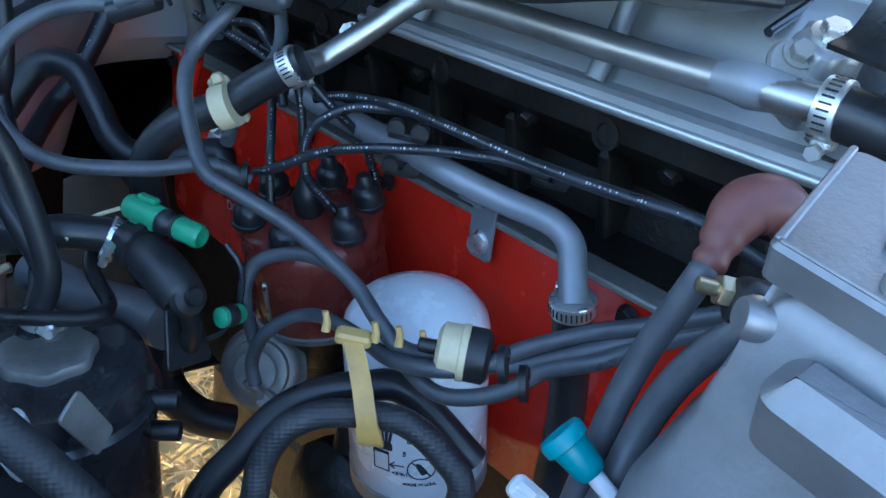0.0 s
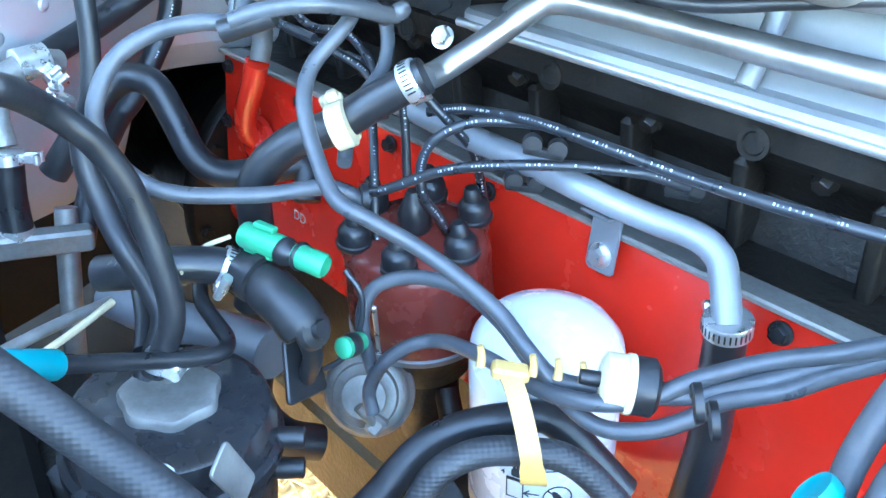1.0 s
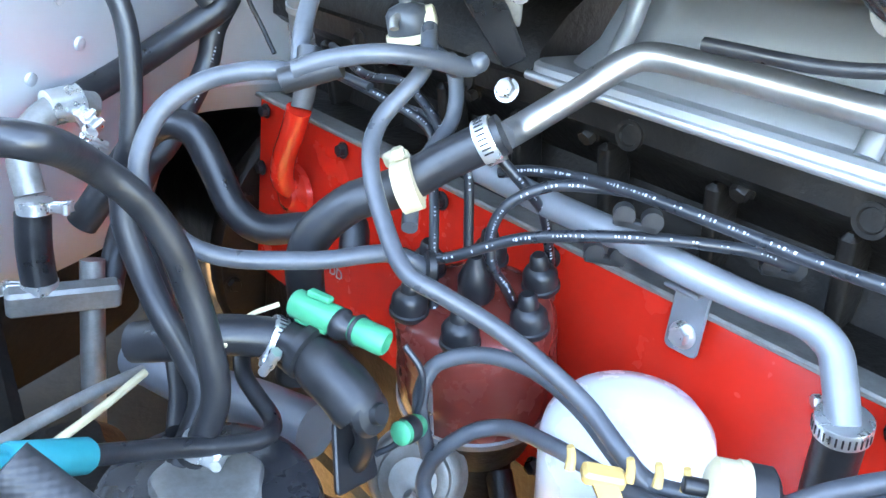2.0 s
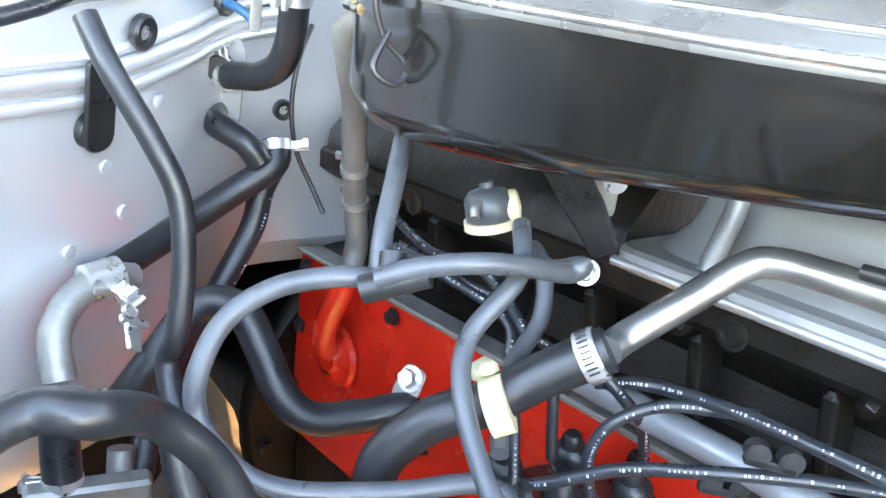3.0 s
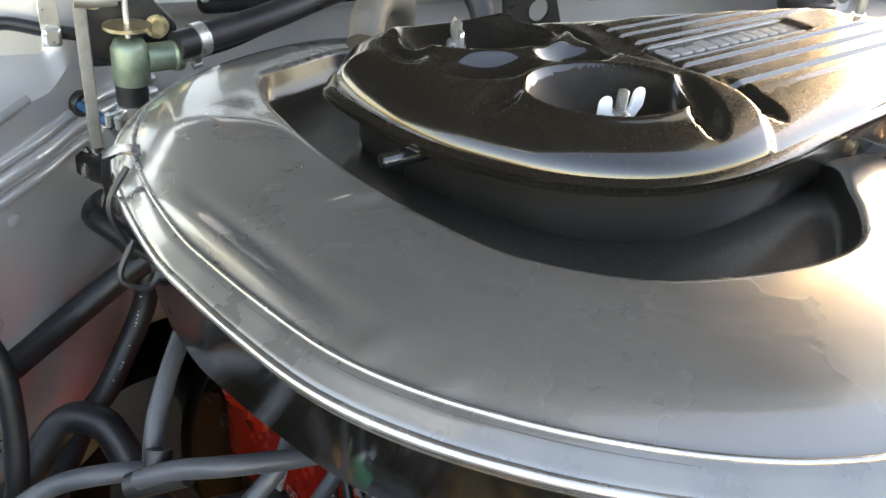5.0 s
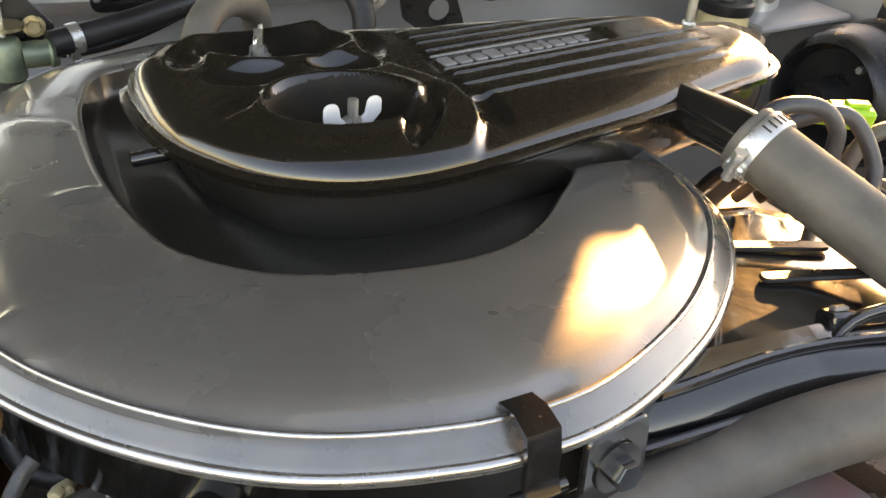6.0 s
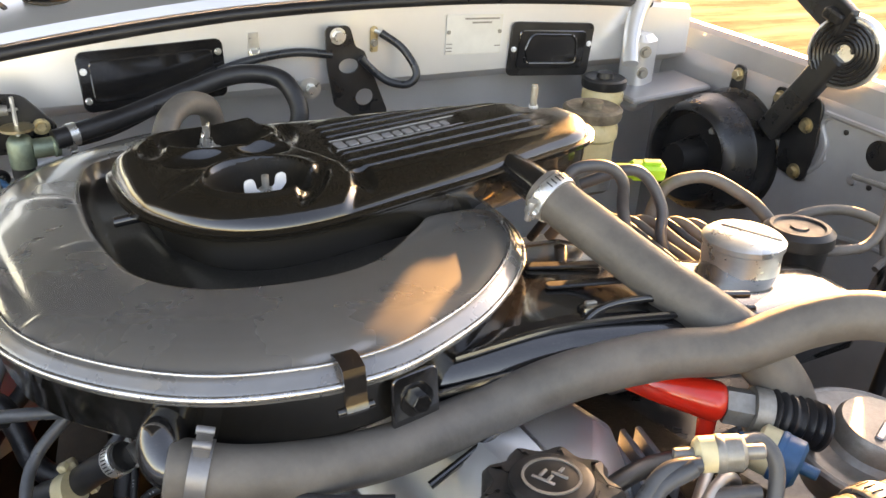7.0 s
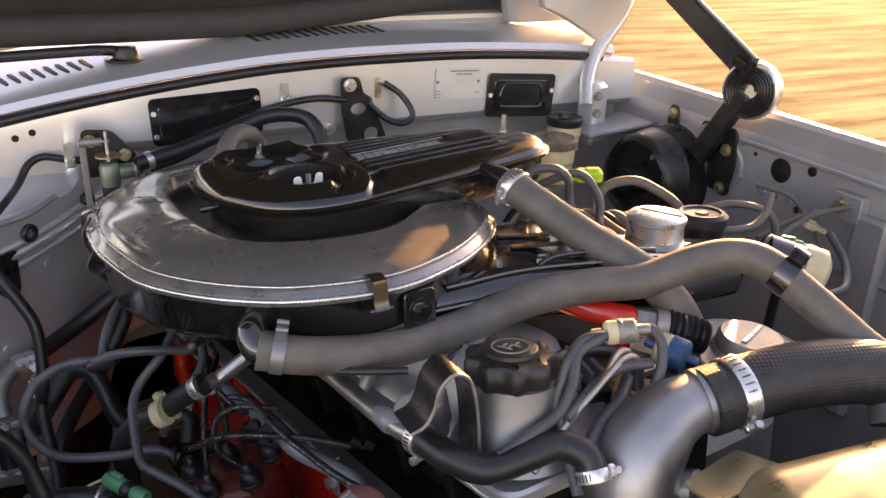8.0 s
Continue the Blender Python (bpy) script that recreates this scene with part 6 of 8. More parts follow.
hb = thing("hose_holder", "white and clear plastic hose holder", "hose clip", at=Matrix.Translation((-0.262, 0.170, 0.775)) @ pose(0, 0, 0, 10, -20, 30) @ Matrix.Scale(1.35, 4))
part("jaw", box(0.010, 0.008, 0.014, 0.002), PRINT, hb)
part("jaw", box(0.008, 0.010, 0.018, 0.002), PRINT, hb, "", pose(-0.012, -0.006, -0.022))
part("tongue", plate([(-0.008, -0.036, 0.003), (0.008, -0.036, 0.003), (0.009, 0.0, 0.003), (-0.009, 0.0, 0.003)], 0, 0.002, 0.0005), DULLGREY, hb, "", pose(0.018, -0.014, 0.012, 70, 0, 15))

# ---- pipe bracket on the red cover ----
pb = thing("pipe_bracket", "plated steel bracket bolting the water pipe to the cover", "bracket", at=ENGINE)
part("tab", plate([(-0.013, -0.014, 0.005), (0.013, -0.014, 0.005), (0.013, 0.036, 0.003), (-0.013, 0.036, 0.003)], 0, 0.003, 0.001), PIPE, pb, "", pose(-0.005, -0.204, -0.004, 90, 0, -90))
part("lip", box(0.022, 0.026, 0.003, 0.001), PIPE, pb, "", pose(-0.014, -0.204, 0.031))
bolt(pb, (-0.008, -0.204, -0.004), (-1, 0, 0), 0.012, 0.007, 0.010)
ht = thing("bolt", "zinc hexagon bolt on the head", "bolt", at=basis((0.077, 0.437, 0.933), (-0.8, -0.4, 0.45)))
part("head", bolt_mesh(0.015, 0.008, 0.011), ZINC, ht)
lb = thing("lifting_bracket", "dull steel bracket with bolt beside the distributor", "bracket", at=LOW @ basis((-0.040, 0.465, 0.856), (-0.8, -0.3, 0.4), (0, 0, 1)))
part("tab", plate([(-0.012, -0.02, 0.008), (0.012, -0.02, 0.008), (0.010, 0.010, 0.006), (-0.010, 0.010, 0.006)], 0, 0.003, 0.001), DULLGREY, lb)
bolt(lb, (0, 0, 0.003), (0, 0, 1), 0.013, 0.008, 0.010)

# ---- vacuum switching valve under the air cleaner ----
vv = thing("switching_valve", "grey and cream vacuum switching valve", "valve", at=LOW @ basis((-0.050, 0.412, 1.020), (-0.25, 0.25, 1), (0.9, 0.3, 0)) @ Matrix.Scale(0.72, 4))
part("body", lathe([(0.018, -0.018), (0.021, -0.014), (0.021, 0.004), (0.017, 0.010), (0.006, 0.014), (0.006, 0.019), (0.0, 0.019)], 32), VACUUM, vv)
part("ring", lathe([(0.0205, -0.022), (0.0235, -0.022), (0.0235, -0.014), (0.0205, -0.014)], 32), CREAM, vv)
part("side_cap", lathe([(0.013, 0.012), (0.015, 0.014), (0.015, 0.024), (0.012, 0.026), (0.0, 0.028)], 26), CREAM, vv, "", pose(0, 0, -0.006, 0, 90, 40))
part("spigot", tube([(0.004, -0.018, 0.004), (0.006, -0.026, 0.002), (0.008, -0.03, -0.004)], 0.0045, 12), DULLGREY, vv)
single("vacuum_hose", tube([(-0.048, 0.378, 1.010), (-0.040, 0.360, 1.0), (-0.045, 0.345, 0.975), (-0.065, 0.335, 0.955), (-0.085, 0.315, 0.94), (-0.10, 0.29, 0.93)], 0.0052, 12), VACUUM, "grey vacuum hose from the switching valve", "vacuum hose", "engine bay vacuum hoses", at=LOW)
arm = thing("support_bracket", "black steel bracket with zinc clip carrying the air cleaner", "bracket", at=LOW @ basis((-0.014, 0.368, 1.033), (-0.62, -0.75, -0.25), (-0.3, 0.55, 0.78)))
part("strut", plate([(-0.010, -0.036, 0.004), (0.008, -0.036, 0.004), (0.014, 0.0, 0.01), (0.016, 0.065, 0.004), (-0.010, 0.065, 0.004)], -0.004, 0.0, 0.0015), BLACKSATIN, arm)
part("gusset", plate([(0.010, -0.020, 0.003), (0.027, 0.006, 0.004), (0.027, 0.050, 0.004), (0.010, 0.050, 0.004)], -0.009, -0.006, 0.001), DULLGREY, arm, "dull grey steel gusset")
bolt(arm, (0.024, 0.006, -0.006), (0, 0, 1), 0.009, 0.004, 0.007)
part("clip", join(box(0.022, 0.008, 0.006, 0.001), box(0.006, 0.014, 0.004, 0.001), pose(-0.006, 0.006, 0.002), ), ZINC, arm, "bright zinc spring clip", pose(0.030, 0.030, 0.0))


# ---- front of the engine ----
def oil_cap():
    c = thing("oil_filler_cap", "black scalloped oil filler cap with worn emblem", "filler cap", at=ENGINE @ pose(0.042, -0.463, 0.213) @ Matrix.Scale(1.05, 4))
    n = 96
    o = [Vector(((0.0375 + 0.0030 * math.cos(9 * a)) * math.cos(a), (0.0375 + 0.0030 * math.cos(9 * a)) * math.sin(a))) for a in (2 * math.pi * k / n for k in range(n))]
    part("grip", loft([[(*q, z) for q in inset(o, d)] for d, z in ((0.002, 0), (0, 0.003), (0, 0.018), (0.003, 0.022), (0.010, 0.0235))]), BLACKPLASTIC, c)
    part("crown", lathe([(0.024, 0.022), (0.023, 0.0265), (0.020, 0.0275), (0.0, 0.0275)], 40), BLACKPLASTIC, c)
    part("emblem_ring", lathe([(0.0165, 0.027), (0.0165, 0.0284), (0.0150, 0.0284), (0.0150, 0.027)], 36), DULLGREY, c)
    for x, y, sx, sy in ((-0.006, 0, 0.002, 0.014), (-0.002, 0.005, 0.007, 0.002), (-0.002, -0.001, 0.006, 0.002), (0.004, -0.002, 0.002, 0.010), (0.008, 0.001, 0.005, 0.002)):
        part("emblem_bar", box(sx, sy, 0.0012, 0.0003), DULLGREY, c, "", pose(x, y, 0.0272, 0, 0, 20))


oil_cap()


def strap_bracket():
    pts = smooth([(0.078, -0.061, 1.098), (0.092, -0.061, 1.104), (0.100, -0.061, 1.118), (0.105, -0.061, 1.137), (0.118, -0.061, 1.149), (0.134, -0.061, 1.140), (0.142, -0.061, 1.113), (0.147, -0.061, 1.075), (0.150, -0.061, 1.03)], 6)
    bm = bmesh.new()
    rows = []
    side = Vector((0.0, -0.999, 0.03)).normalized() * 0.019
    for i, p in enumerate(pts):
        t = (pts[min(i + 1, len(pts) - 1)] - pts[max(i - 1, 0)]).normalized()
        nrm = t.cross(side).normalized() * 0.0015
        rows.append([p - side + nrm, p + side + nrm, p + side - nrm, p - side - nrm])
    loft(rows, bm=bm)
    s = single("lifting_eye", bm, BLACKSATIN, "black bent steel lifting strap with worn pale edge", "bracket", angle=50)
    edge = sweep(bmesh.new(), [p + side * 1.01 for p in pts], 0.0017, 8)
    part("worn_edge", edge, DULLGREY, s, "pale worn edge of the strap")


strap_bracket()


def thermostat():
    t = thing("thermostat_housing", "cast aluminium thermostat housing elbow", "thermostat housing")
    part("elbow", tube([(0.392, -0.117, 1.078), (0.365, -0.113, 1.073), (0.335, -0.112, 1.060), (0.305, -0.118, 1.030), (0.292, -0.124, 0.99), (0.290, -0.126, 0.95)], lambda k: 0.029 + 0.018 * ease(k, 0.05, 0.75), 32, 8), CAST, t, angle=60)
    part("collar", lathe([(0.029, -0.004), (0.033, -0.003), (0.033, 0.003), (0.029, 0.004)], 32), CAST, t, "", basis((0.378, -0.115, 1.076), (0.95, -0.2, 0.2)))
    part("flange", plate([(-0.065, -0.05, 0.02), (0.065, -0.05, 0.02), (0.065, 0.05, 0.02), (-0.065, 0.05, 0.02)], 0, 0.014, 0.004), CAST, t, "", pose(0.285, -0.122, 0.955, 0, 0, -10))
    part("boss", lathe([(0.022, 0), (0.020, 0.03), (0.012, 0.034), (0.0, 0.034)], 28), CAST, t, "", basis((0.335, -0.135, 1.000), (0.4, -0.8, 0.3)))
    for x, y in ((0.345, -0.150), (0.235, -0.155), (0.225, -0.09)):
        bolt(t, (x, y, 0.969), (0, 0, 1), 0.013, 0.010, 0.010, DULLGREY)


thermostat()


def air_valve():
    v = thing("air_control_valve", "grey metal air control valve with dished rim", "valve", at=basis((0.522, -0.038, 1.050), (0.05, -0.05, 1), (0, 1, 0)) @ Matrix.Scale(1.12, 4))
    part("dish", lathe([(0.045, -0.03), (0.060, -0.008), (0.066, 0.0), (0.0665, 0.006), (0.064, 0.009), (0.056, 0.010), (0.050, 0.007), (0.040, 0.008)], 56), DULLGREY, v)
    part("dome", lathe([(0.040, 0.006), (0.037, 0.010), (0.034, 0.012), (0.034, 0.024), (0.031, 0.028), (0.0, 0.029)], 48), DULLGREY, v)
    part("rolled_rim", sweep(bmesh.new(), [(0.064 * math.cos(k * math.pi / 24), 0.064 * math.sin(k * math.pi / 24), 0.007) for k in range(49)], 0.0035, 8), DULLGREY, v)
    for a, ln in ((0, 0.024), (180, 0.024)):
        part("rib", box(ln, 0.006, 0.003, 0.001), CAST, v, "", Matrix.Rotation(radians(a + 25), 4, "Z") @ pose(ln / 2, 0, 0.0275))


air_valve()


def red_fitting():
    r = thing("sender_unit", "red painted sender fitting with dark union", "sender")
    part("barrel", sweep(bmesh.new(), smooth([(0.330, 0.092, 1.110), (0.345, 0.073, 1.107), (0.365, 0.050, 1.102), (0.385, 0.031, 1.099), (0.401, 0.019, 1.096)], 5), lambda k: 0.0150 + 0.0015 * ease(k, 0.6, 0.9) - 0.004 * ease(k, 0.93, 1.0), 24), RED, r)
    part("stub", sweep(bmesh.new(), [(0.391, 0.024, 1.094), (0.389, 0.020, 1.070), (0.388, 0.017, 1.035)], lambda k: 0.0085 - 0.0025 * k, 14), RED, r)
    part("union", sweep(bmesh.new(), [(0.400, 0.019, 1.096), (0.418, 0.008, 1.094)], 0.0155, 6), DULLGREY, r, "grey hexagon union")
    part("union_collar", sweep(bmesh.new(), [(0.418, 0.008, 1.094), (0.430, 0.001, 1.092)], 0.0185, 28), DULLGREY, r, "grey ribbed collar")
    path = [Vector((0.430, 0.001, 1.092)).lerp(Vector((0.470, -0.020, 1.080)), i / 24) for i in range(25)]
    part("bellows", sweep(bmesh.new(), path, lambda k: 0.018 + 0.0025 * math.sin(k * 40), 20), RUBBER, r, "black corrugated rubber sleeve")


red_fitting()


def small_front_parts():
    # spring-loaded silver can and black can on the carburettor
    c = thing("dashpot_can", "bright silver round can with pressed lid", "canister", at=basis((0.532, 0.152, 1.118), (0, 0.05, 1), (0, 1, 0)))
    part("body", lathe([(0.046, -0.012), (0.046, -0.006), (0.038, 0.0), (0.037, 0.003), (0.037, 0.032), (0.039, 0.034), (0.039, 0.039), (0.034, 0.043), (0.0, 0.043)], 48), ZINC, c)
    part("groove", box(0.004, 0.06, 0.0016, 0.0004), DULLGREY, c, "", pose(0.008, 0, 0.0425, 0, 0, 25))
    part("outlet_pipe", tube([(-0.034, -0.012, 0.01), (-0.052, -0.022, 0.006), (-0.07, -0.035, -0.006)], 0.006, 14), ZINC, c)
    k = thing("diaphragm_can", "black round diaphragm can with vented cap", "canister", at=basis((0.634, 0.176, 1.115), (0, 0.05, 1), (0, 1, 0)))
    part("body", lathe([(0.030, -0.02), (0.032, 0.008), (0.036, 0.010), (0.036, 0.022), (0.030, 0.027), (0.026, 0.0265), (0.024, 0.024), (0.0, 0.024)], 44), BLACKPLASTIC, k)
    part("red_base", lathe([(0.028, -0.03), (0.030, -0.018)], 30), RED, k, "red base ring")
    part("centre", lathe([(0.010, 0.023), (0.009, 0.026), (0.0, 0.026)], 20), BLACKPLASTIC, k)
    # black intake duct to the right of the air cleaner
    d = thing("intake_duct", "gloss black pressed intake duct with slots", "intake duct")
    def fall(x):
        """The duct rises a little, then drops away under the can."""
        return 0.03 * (x - 0.3) if x < 0.42 else max(-0.016, 0.0036 - 0.14 * (x - 0.42))
    o = [(0.150, 0.090, 0.03), (0.300, 0.082, 0.03), (0.470, 0.040, 0.03), (0.62, 0.06, 0.03), (0.62, 0.15, 0.03), (0.46, 0.190, 0.04), (0.385, 0.255, 0.03), (0.24, 0.28, 0.03)]
    f = fillet(o)
    part("shell", loft([[(*q, z + fall(q.x)) for q in inset(f, dd)] for dd, z in ((0.012, 1.085), (0.002, 1.092), (0, 1.110), (0.001, 1.122), (0.006, 1.133), (0.020, 1.141), (0.034, 1.143))]), BLACKGLOSS, d, angle=60)
    part("ridge", sweep(bmesh.new(), smooth([(0.17, 0.078, 1.108), (0.30, 0.073, 1.112), (0.45, 0.034, 1.116)], 6), 0.004, 10), BLACKGLOSS, d)
    part("ridge", sweep(bmesh.new(), smooth([(0.17, 0.084, 1.122), (0.30, 0.078, 1.126), (0.45, 0.040, 1.130)], 6), 0.0028, 8), BLACKGLOSS, d)
    part("ridge", sweep(bmesh.new(), smooth([(0.20, 0.100, 1.139), (0.31, 0.100, 1.143), (0.46, 0.062, 1.147)], 6), 0.0030, 8), BLACKGLOSS, d)
    for x, y, ln, a in ((0.352, 0.150, 0.075, -16), (0.350, 0.185, 0.07, -20)):
        part("slot", plate([(-ln / 2, -0.005, 0.005), (ln / 2, -0.005, 0.005), (ln / 2, 0.005, 0.005), (-ln / 2, 0.005, 0.005)], 0, 0.003, 0.001), BLACKSATIN, d, "", pose(x, y, 1.1432 + 0.03 * (x - 0.3), 0, -1.7, a))
    clip = part("clip", box(0.020, 0.016, 0.010, 0.002), BLACKGLOSS, d, "", pose(0.333, 0.114, 1.138, -20, 0, -10))
    part("clip_eye", box(0.010, 0.006, 0.003, 0.001), DULLGREY, clip, "", pose(0, 0, 0.0095))
    single("brake_pipe", tube([(0.16, 0.05, 1.07), (0.22, 0.06, 1.095), (0.29, 0.088, 1.118), (0.333, 0.108, 1.146), (0.40, 0.10, 1.150), (0.47, 0.08, 1.148)], 0.0034, 10), BLACKGLOSS, "thin gloss black steel pipe along the duct", "pipe")
    # alloy pipes across the front of the head
    for off in (0.0, 0.012):
        single("fuel_pipe", tube([(0.185, -0.115, 1.05), (0.235, -0.095, 1.078 + off * 0.2), (0.285, -0.075, 1.098), (0.330, -0.055 + off, 1.104), (0.352, -0.05 + off, 1.09), (0.36, -0.05 + off, 1.05)], 0.0042, 12), STEEL, "thin plated steel fuel pipe", "pipe", "fuel pipes")
    single("vacuum_hose", tube([(0.22, -0.04, 1.10), (0.26, -0.03, 1.105), (0.30, -0.02, 1.10), (0.35, -0.015, 1.085), (0.39, -0.02, 1.07)], 0.007, 14), RUBBER, "black hose behind the check valve", "vacuum hose", "engine bay vacuum hoses")
    single("vacuum_hose", tube([(0.34, -0.05, 1.075), (0.31, -0.075, 1.07), (0.275, -0.09, 1.06), (0.24, -0.115, 1.045)], 0.0065, 14), VACUUM, "grey hose before the head", "vacuum hose", "engine bay vacuum hoses")
    # fins of the exhaust heat shield under the air hose
    s = thing("heat_shield", "finned dark casting below the air hose", "casting", at=pose(0.30, 0.035, 1.005, 0, 0, -8))
    part("base", box(0.13, 0.07, 0.03, 0.004), IRON, s)
    for i in range(8):
        part("fin", box(0.005, 0.066, 0.022, 0.0015), PIPE, s, "", pose(-0.05 + 0.0145 * i, 0, 0.03))
    # radiator with its top tank, front right
    r = thing("radiator", "black radiator with rounded brass top tank catching the sun", "radiator", at=pose(0.44, -0.275, 1.012, 0, 0, -6))
    tank = fillet([(-0.14, -0.075, 0.06), (0.30, -0.075, 0.06), (0.30, 0.045, 0.05), (-0.14, 0.045, 0.05)])
    part("top_tank", loft([[(*q, z) for q in inset(tank, d)] for d, z in ((0.0, 0.0), (0.0, 0.052), (0.004, 0.068), (0.016, 0.080), (0.034, 0.085))]), BRASSTANK, r, "brass coloured top tank", angle=60)
    part("core", box(0.50, 0.05, 0.48, 0.004), BLACKSATIN, r, "", pose(0.04, -0.005, -0.48))
    part("mounting_tab", plate([(-0.05, -0.02, 0.008), (0.05, -0.03, 0.008), (0.045, 0.02, 0.008), (-0.04, 0.022, 0.008)], 0, 0.004, 0.001), BRASSTANK, r, "", pose(-0.10, 0.072, 0.035, -8, 0, 20))
    part("neck", lathe([(0.030, 0), (0.030, 0.03), (0.032, 0.033), (0.032, 0.05), (0.026, 0.052)], 32), CAST, r, "", basis((0.12, 0.02, 0.03), (0.1, 0.9, 0.3)))
    w = thing("distributor_vacuum_motor", "black and cream cylinder beside the inner wing", "vacuum motor", at=basis((0.69, 0.072, 1.098), (0.75, -0.6, -0.25), (0, 0, 1)))
    part("barrel", lathe([(0.024, -0.035), (0.030, -0.03), (0.030, 0.020), (0.028, 0.022)], 32), BLACKGLOSS, w)
    stay = basis((0.69, 0.072, 1.098), (0.75, -0.6, -0.25), (0, 0, 1)).inverted()
    part("stay", tube([(0.690, 0.072, 1.080), (0.688, 0.075, 1.03), (0.688, 0.078, 0.96)], 0.007, 12), BLACKSATIN, w, "black steel stay", stay)
    part("cream_end", lathe([(0.031, 0.018), (0.033, 0.022), (0.033, 0.045), (0.024, 0.052), (0.0, 0.052)], 32), CREAM, w)
    single("vacuum_hose", tube([(0.73, 0.03, 1.06), (0.78, 0.04, 1.06), (0.82, 0.08, 1.075), (0.83, 0.12, 1.10)], 0.006, 12), VACUUM, "grey hose ending near the inner wing", "vacuum hose", "engine bay vacuum hoses")


small_front_parts()


def plug_connector(name, label, place, turn, mats, size=1.0):
    c = thing(name, label, "connector", at=pose(*place, *turn))
    part("shell", box(0.020 * size, 0.034 * size, 0.016 * size, 0.003), mats[0], c)
    part("neck", box(0.014 * size, 0.018 * size, 0.011 * size, 0.002), mats[0], c, "", pose(0, -0.024 * size, 0.002))
    part("latch", box(0.008 * size, 0.018 * size, 0.004, 0.001), mats[1], c, "", pose(0, 0.004, 0.0155 * size))


plug_connector("electrical_connector", "lime green electrical connector near the reservoir", (0.532, 0.306, 1.158), (0, 8, -112), (LIME, LIME), 1.1)
plug_connector("electrical_connector", "green electrical connector by the inner wing", (0.735, 0.105, 1.095), (0, 10, 40), (GREEN, GREEN))
plug_connector("electrical_connector", "cream electrical connector hanging by the inner wing", (0.952, 0.250, 1.040), (20, 0, 60), (CREAM, CREAM), 0.8)
tl = thing("hose_stopper", "teal plastic cap with a white stem beside the alternator cables", "cap", at=basis((-0.056, -0.080, 0.926), (-0.35, 0.75, 0.45), (0, 0, 1)) @ Matrix.Scale(0.72, 4))
part("rim", lathe([(0.0135, -0.004), (0.0160, -0.003), (0.0165, 0.004), (0.0150, 0.007), (0.0120, 0.0055), (0.0, 0.005)], 32), TEAL, tl)
part("skirt", lathe([(0.0085, -0.028), (0.0110, -0.024), (0.0130, -0.004)], 28), TEAL, tl)
part("stem", lathe([(0.006, -0.050), (0.006, -0.026)], 18), PRINT, tl, "white plastic stem")
plug_connector("electrical_connector", "white plug low beside the coolant hose", (-0.032, -0.045, 0.842), (30, -30, 20), (PRINT, PRINT), 0.7)
for a, b, c in (((0.95, 0.25, 1.05), (0.93, 0.28, 1.09), (0.90, 0.33, 1.10)), ((0.955, 0.24, 1.04), (0.94, 0.20, 1.00), (0.90, 0.18, 0.95)), ((0.98, 0.20, 1.09), (0.90, 0.22, 1.085), (0.80, 0.22, 1.06)), ((0.98, 0.19, 1.10), (0.88, 0.20, 1.09), (0.78, 0.18, 1.06))):
    single("wire", tube([a, b, c], 0.004, 8), DUSTY, "dusty wiring lead near the inner wing", "wire", "wiring by the inner wing")
# tangle of hoses between plenum and reservoir
for k in range(9):
    x0, y0 = 0.40 + 0.021 * k, 0.27 - 0.004 * k
    single("carburettor_hose", tube([(x0, y0 + 0.05, 1.10), (x0 + 0.015, y0 + 0.03, 1.135 - 0.003 * k), (x0 + 0.035, y0 - 0.01, 1.125 - 0.004 * k), (x0 + 0.06, y0 - 0.07, 1.085), (x0 + 0.065, y0 - 0.09, 1.05)], 0.0062 if k % 2 else 0.0048, 10), DUSTY if k % 3 else RUBBER, "dusty rubber hose at the carburettor", "hose", "carburettor hoses")
cb = thing("carburettor", "dull cast carburettor under the plenum", "carburettor", at=(0.47, 0.32, 0.925))
part("body", box(0.16, 0.18, 0.13, 0.01), DULLGREY, cb)
part("bowl", lathe([(0.05, 0.05), (0.052, 0.10), (0.048, 0.13), (0.0, 0.132)], 36), CAST, cb, "", pose(0.08, -0.06, 0))
part("linkage", tube([(0.02, -0.1, 0.12), (0.08, -0.11, 0.15), (0.14, -0.06, 0.15)], 0.004, 10), BRASSY, cb, "yellow passivated link rod")
im = thing("intake_manifold", "dull cast manifold beside the head", "manifold", at=ENGINE @ pose(0.36, -0.12, -0.06))
part("body", box(0.24, 0.70, 0.13, 0.03), DULLGREY, im)
part("shield", box(0.26, 0.50, 0.012, 0.004), BLACKSATIN, im, "", pose(0.02, 0.02, 0.135))


# ---- alternator at the front of the engine ----
def shrunk(f, c=Vector((-0.287, -0.272, 1.191))):
    return Matrix.Translation(c) @ Matrix.Scale(f, 4) @ Matrix.Translation(-c)


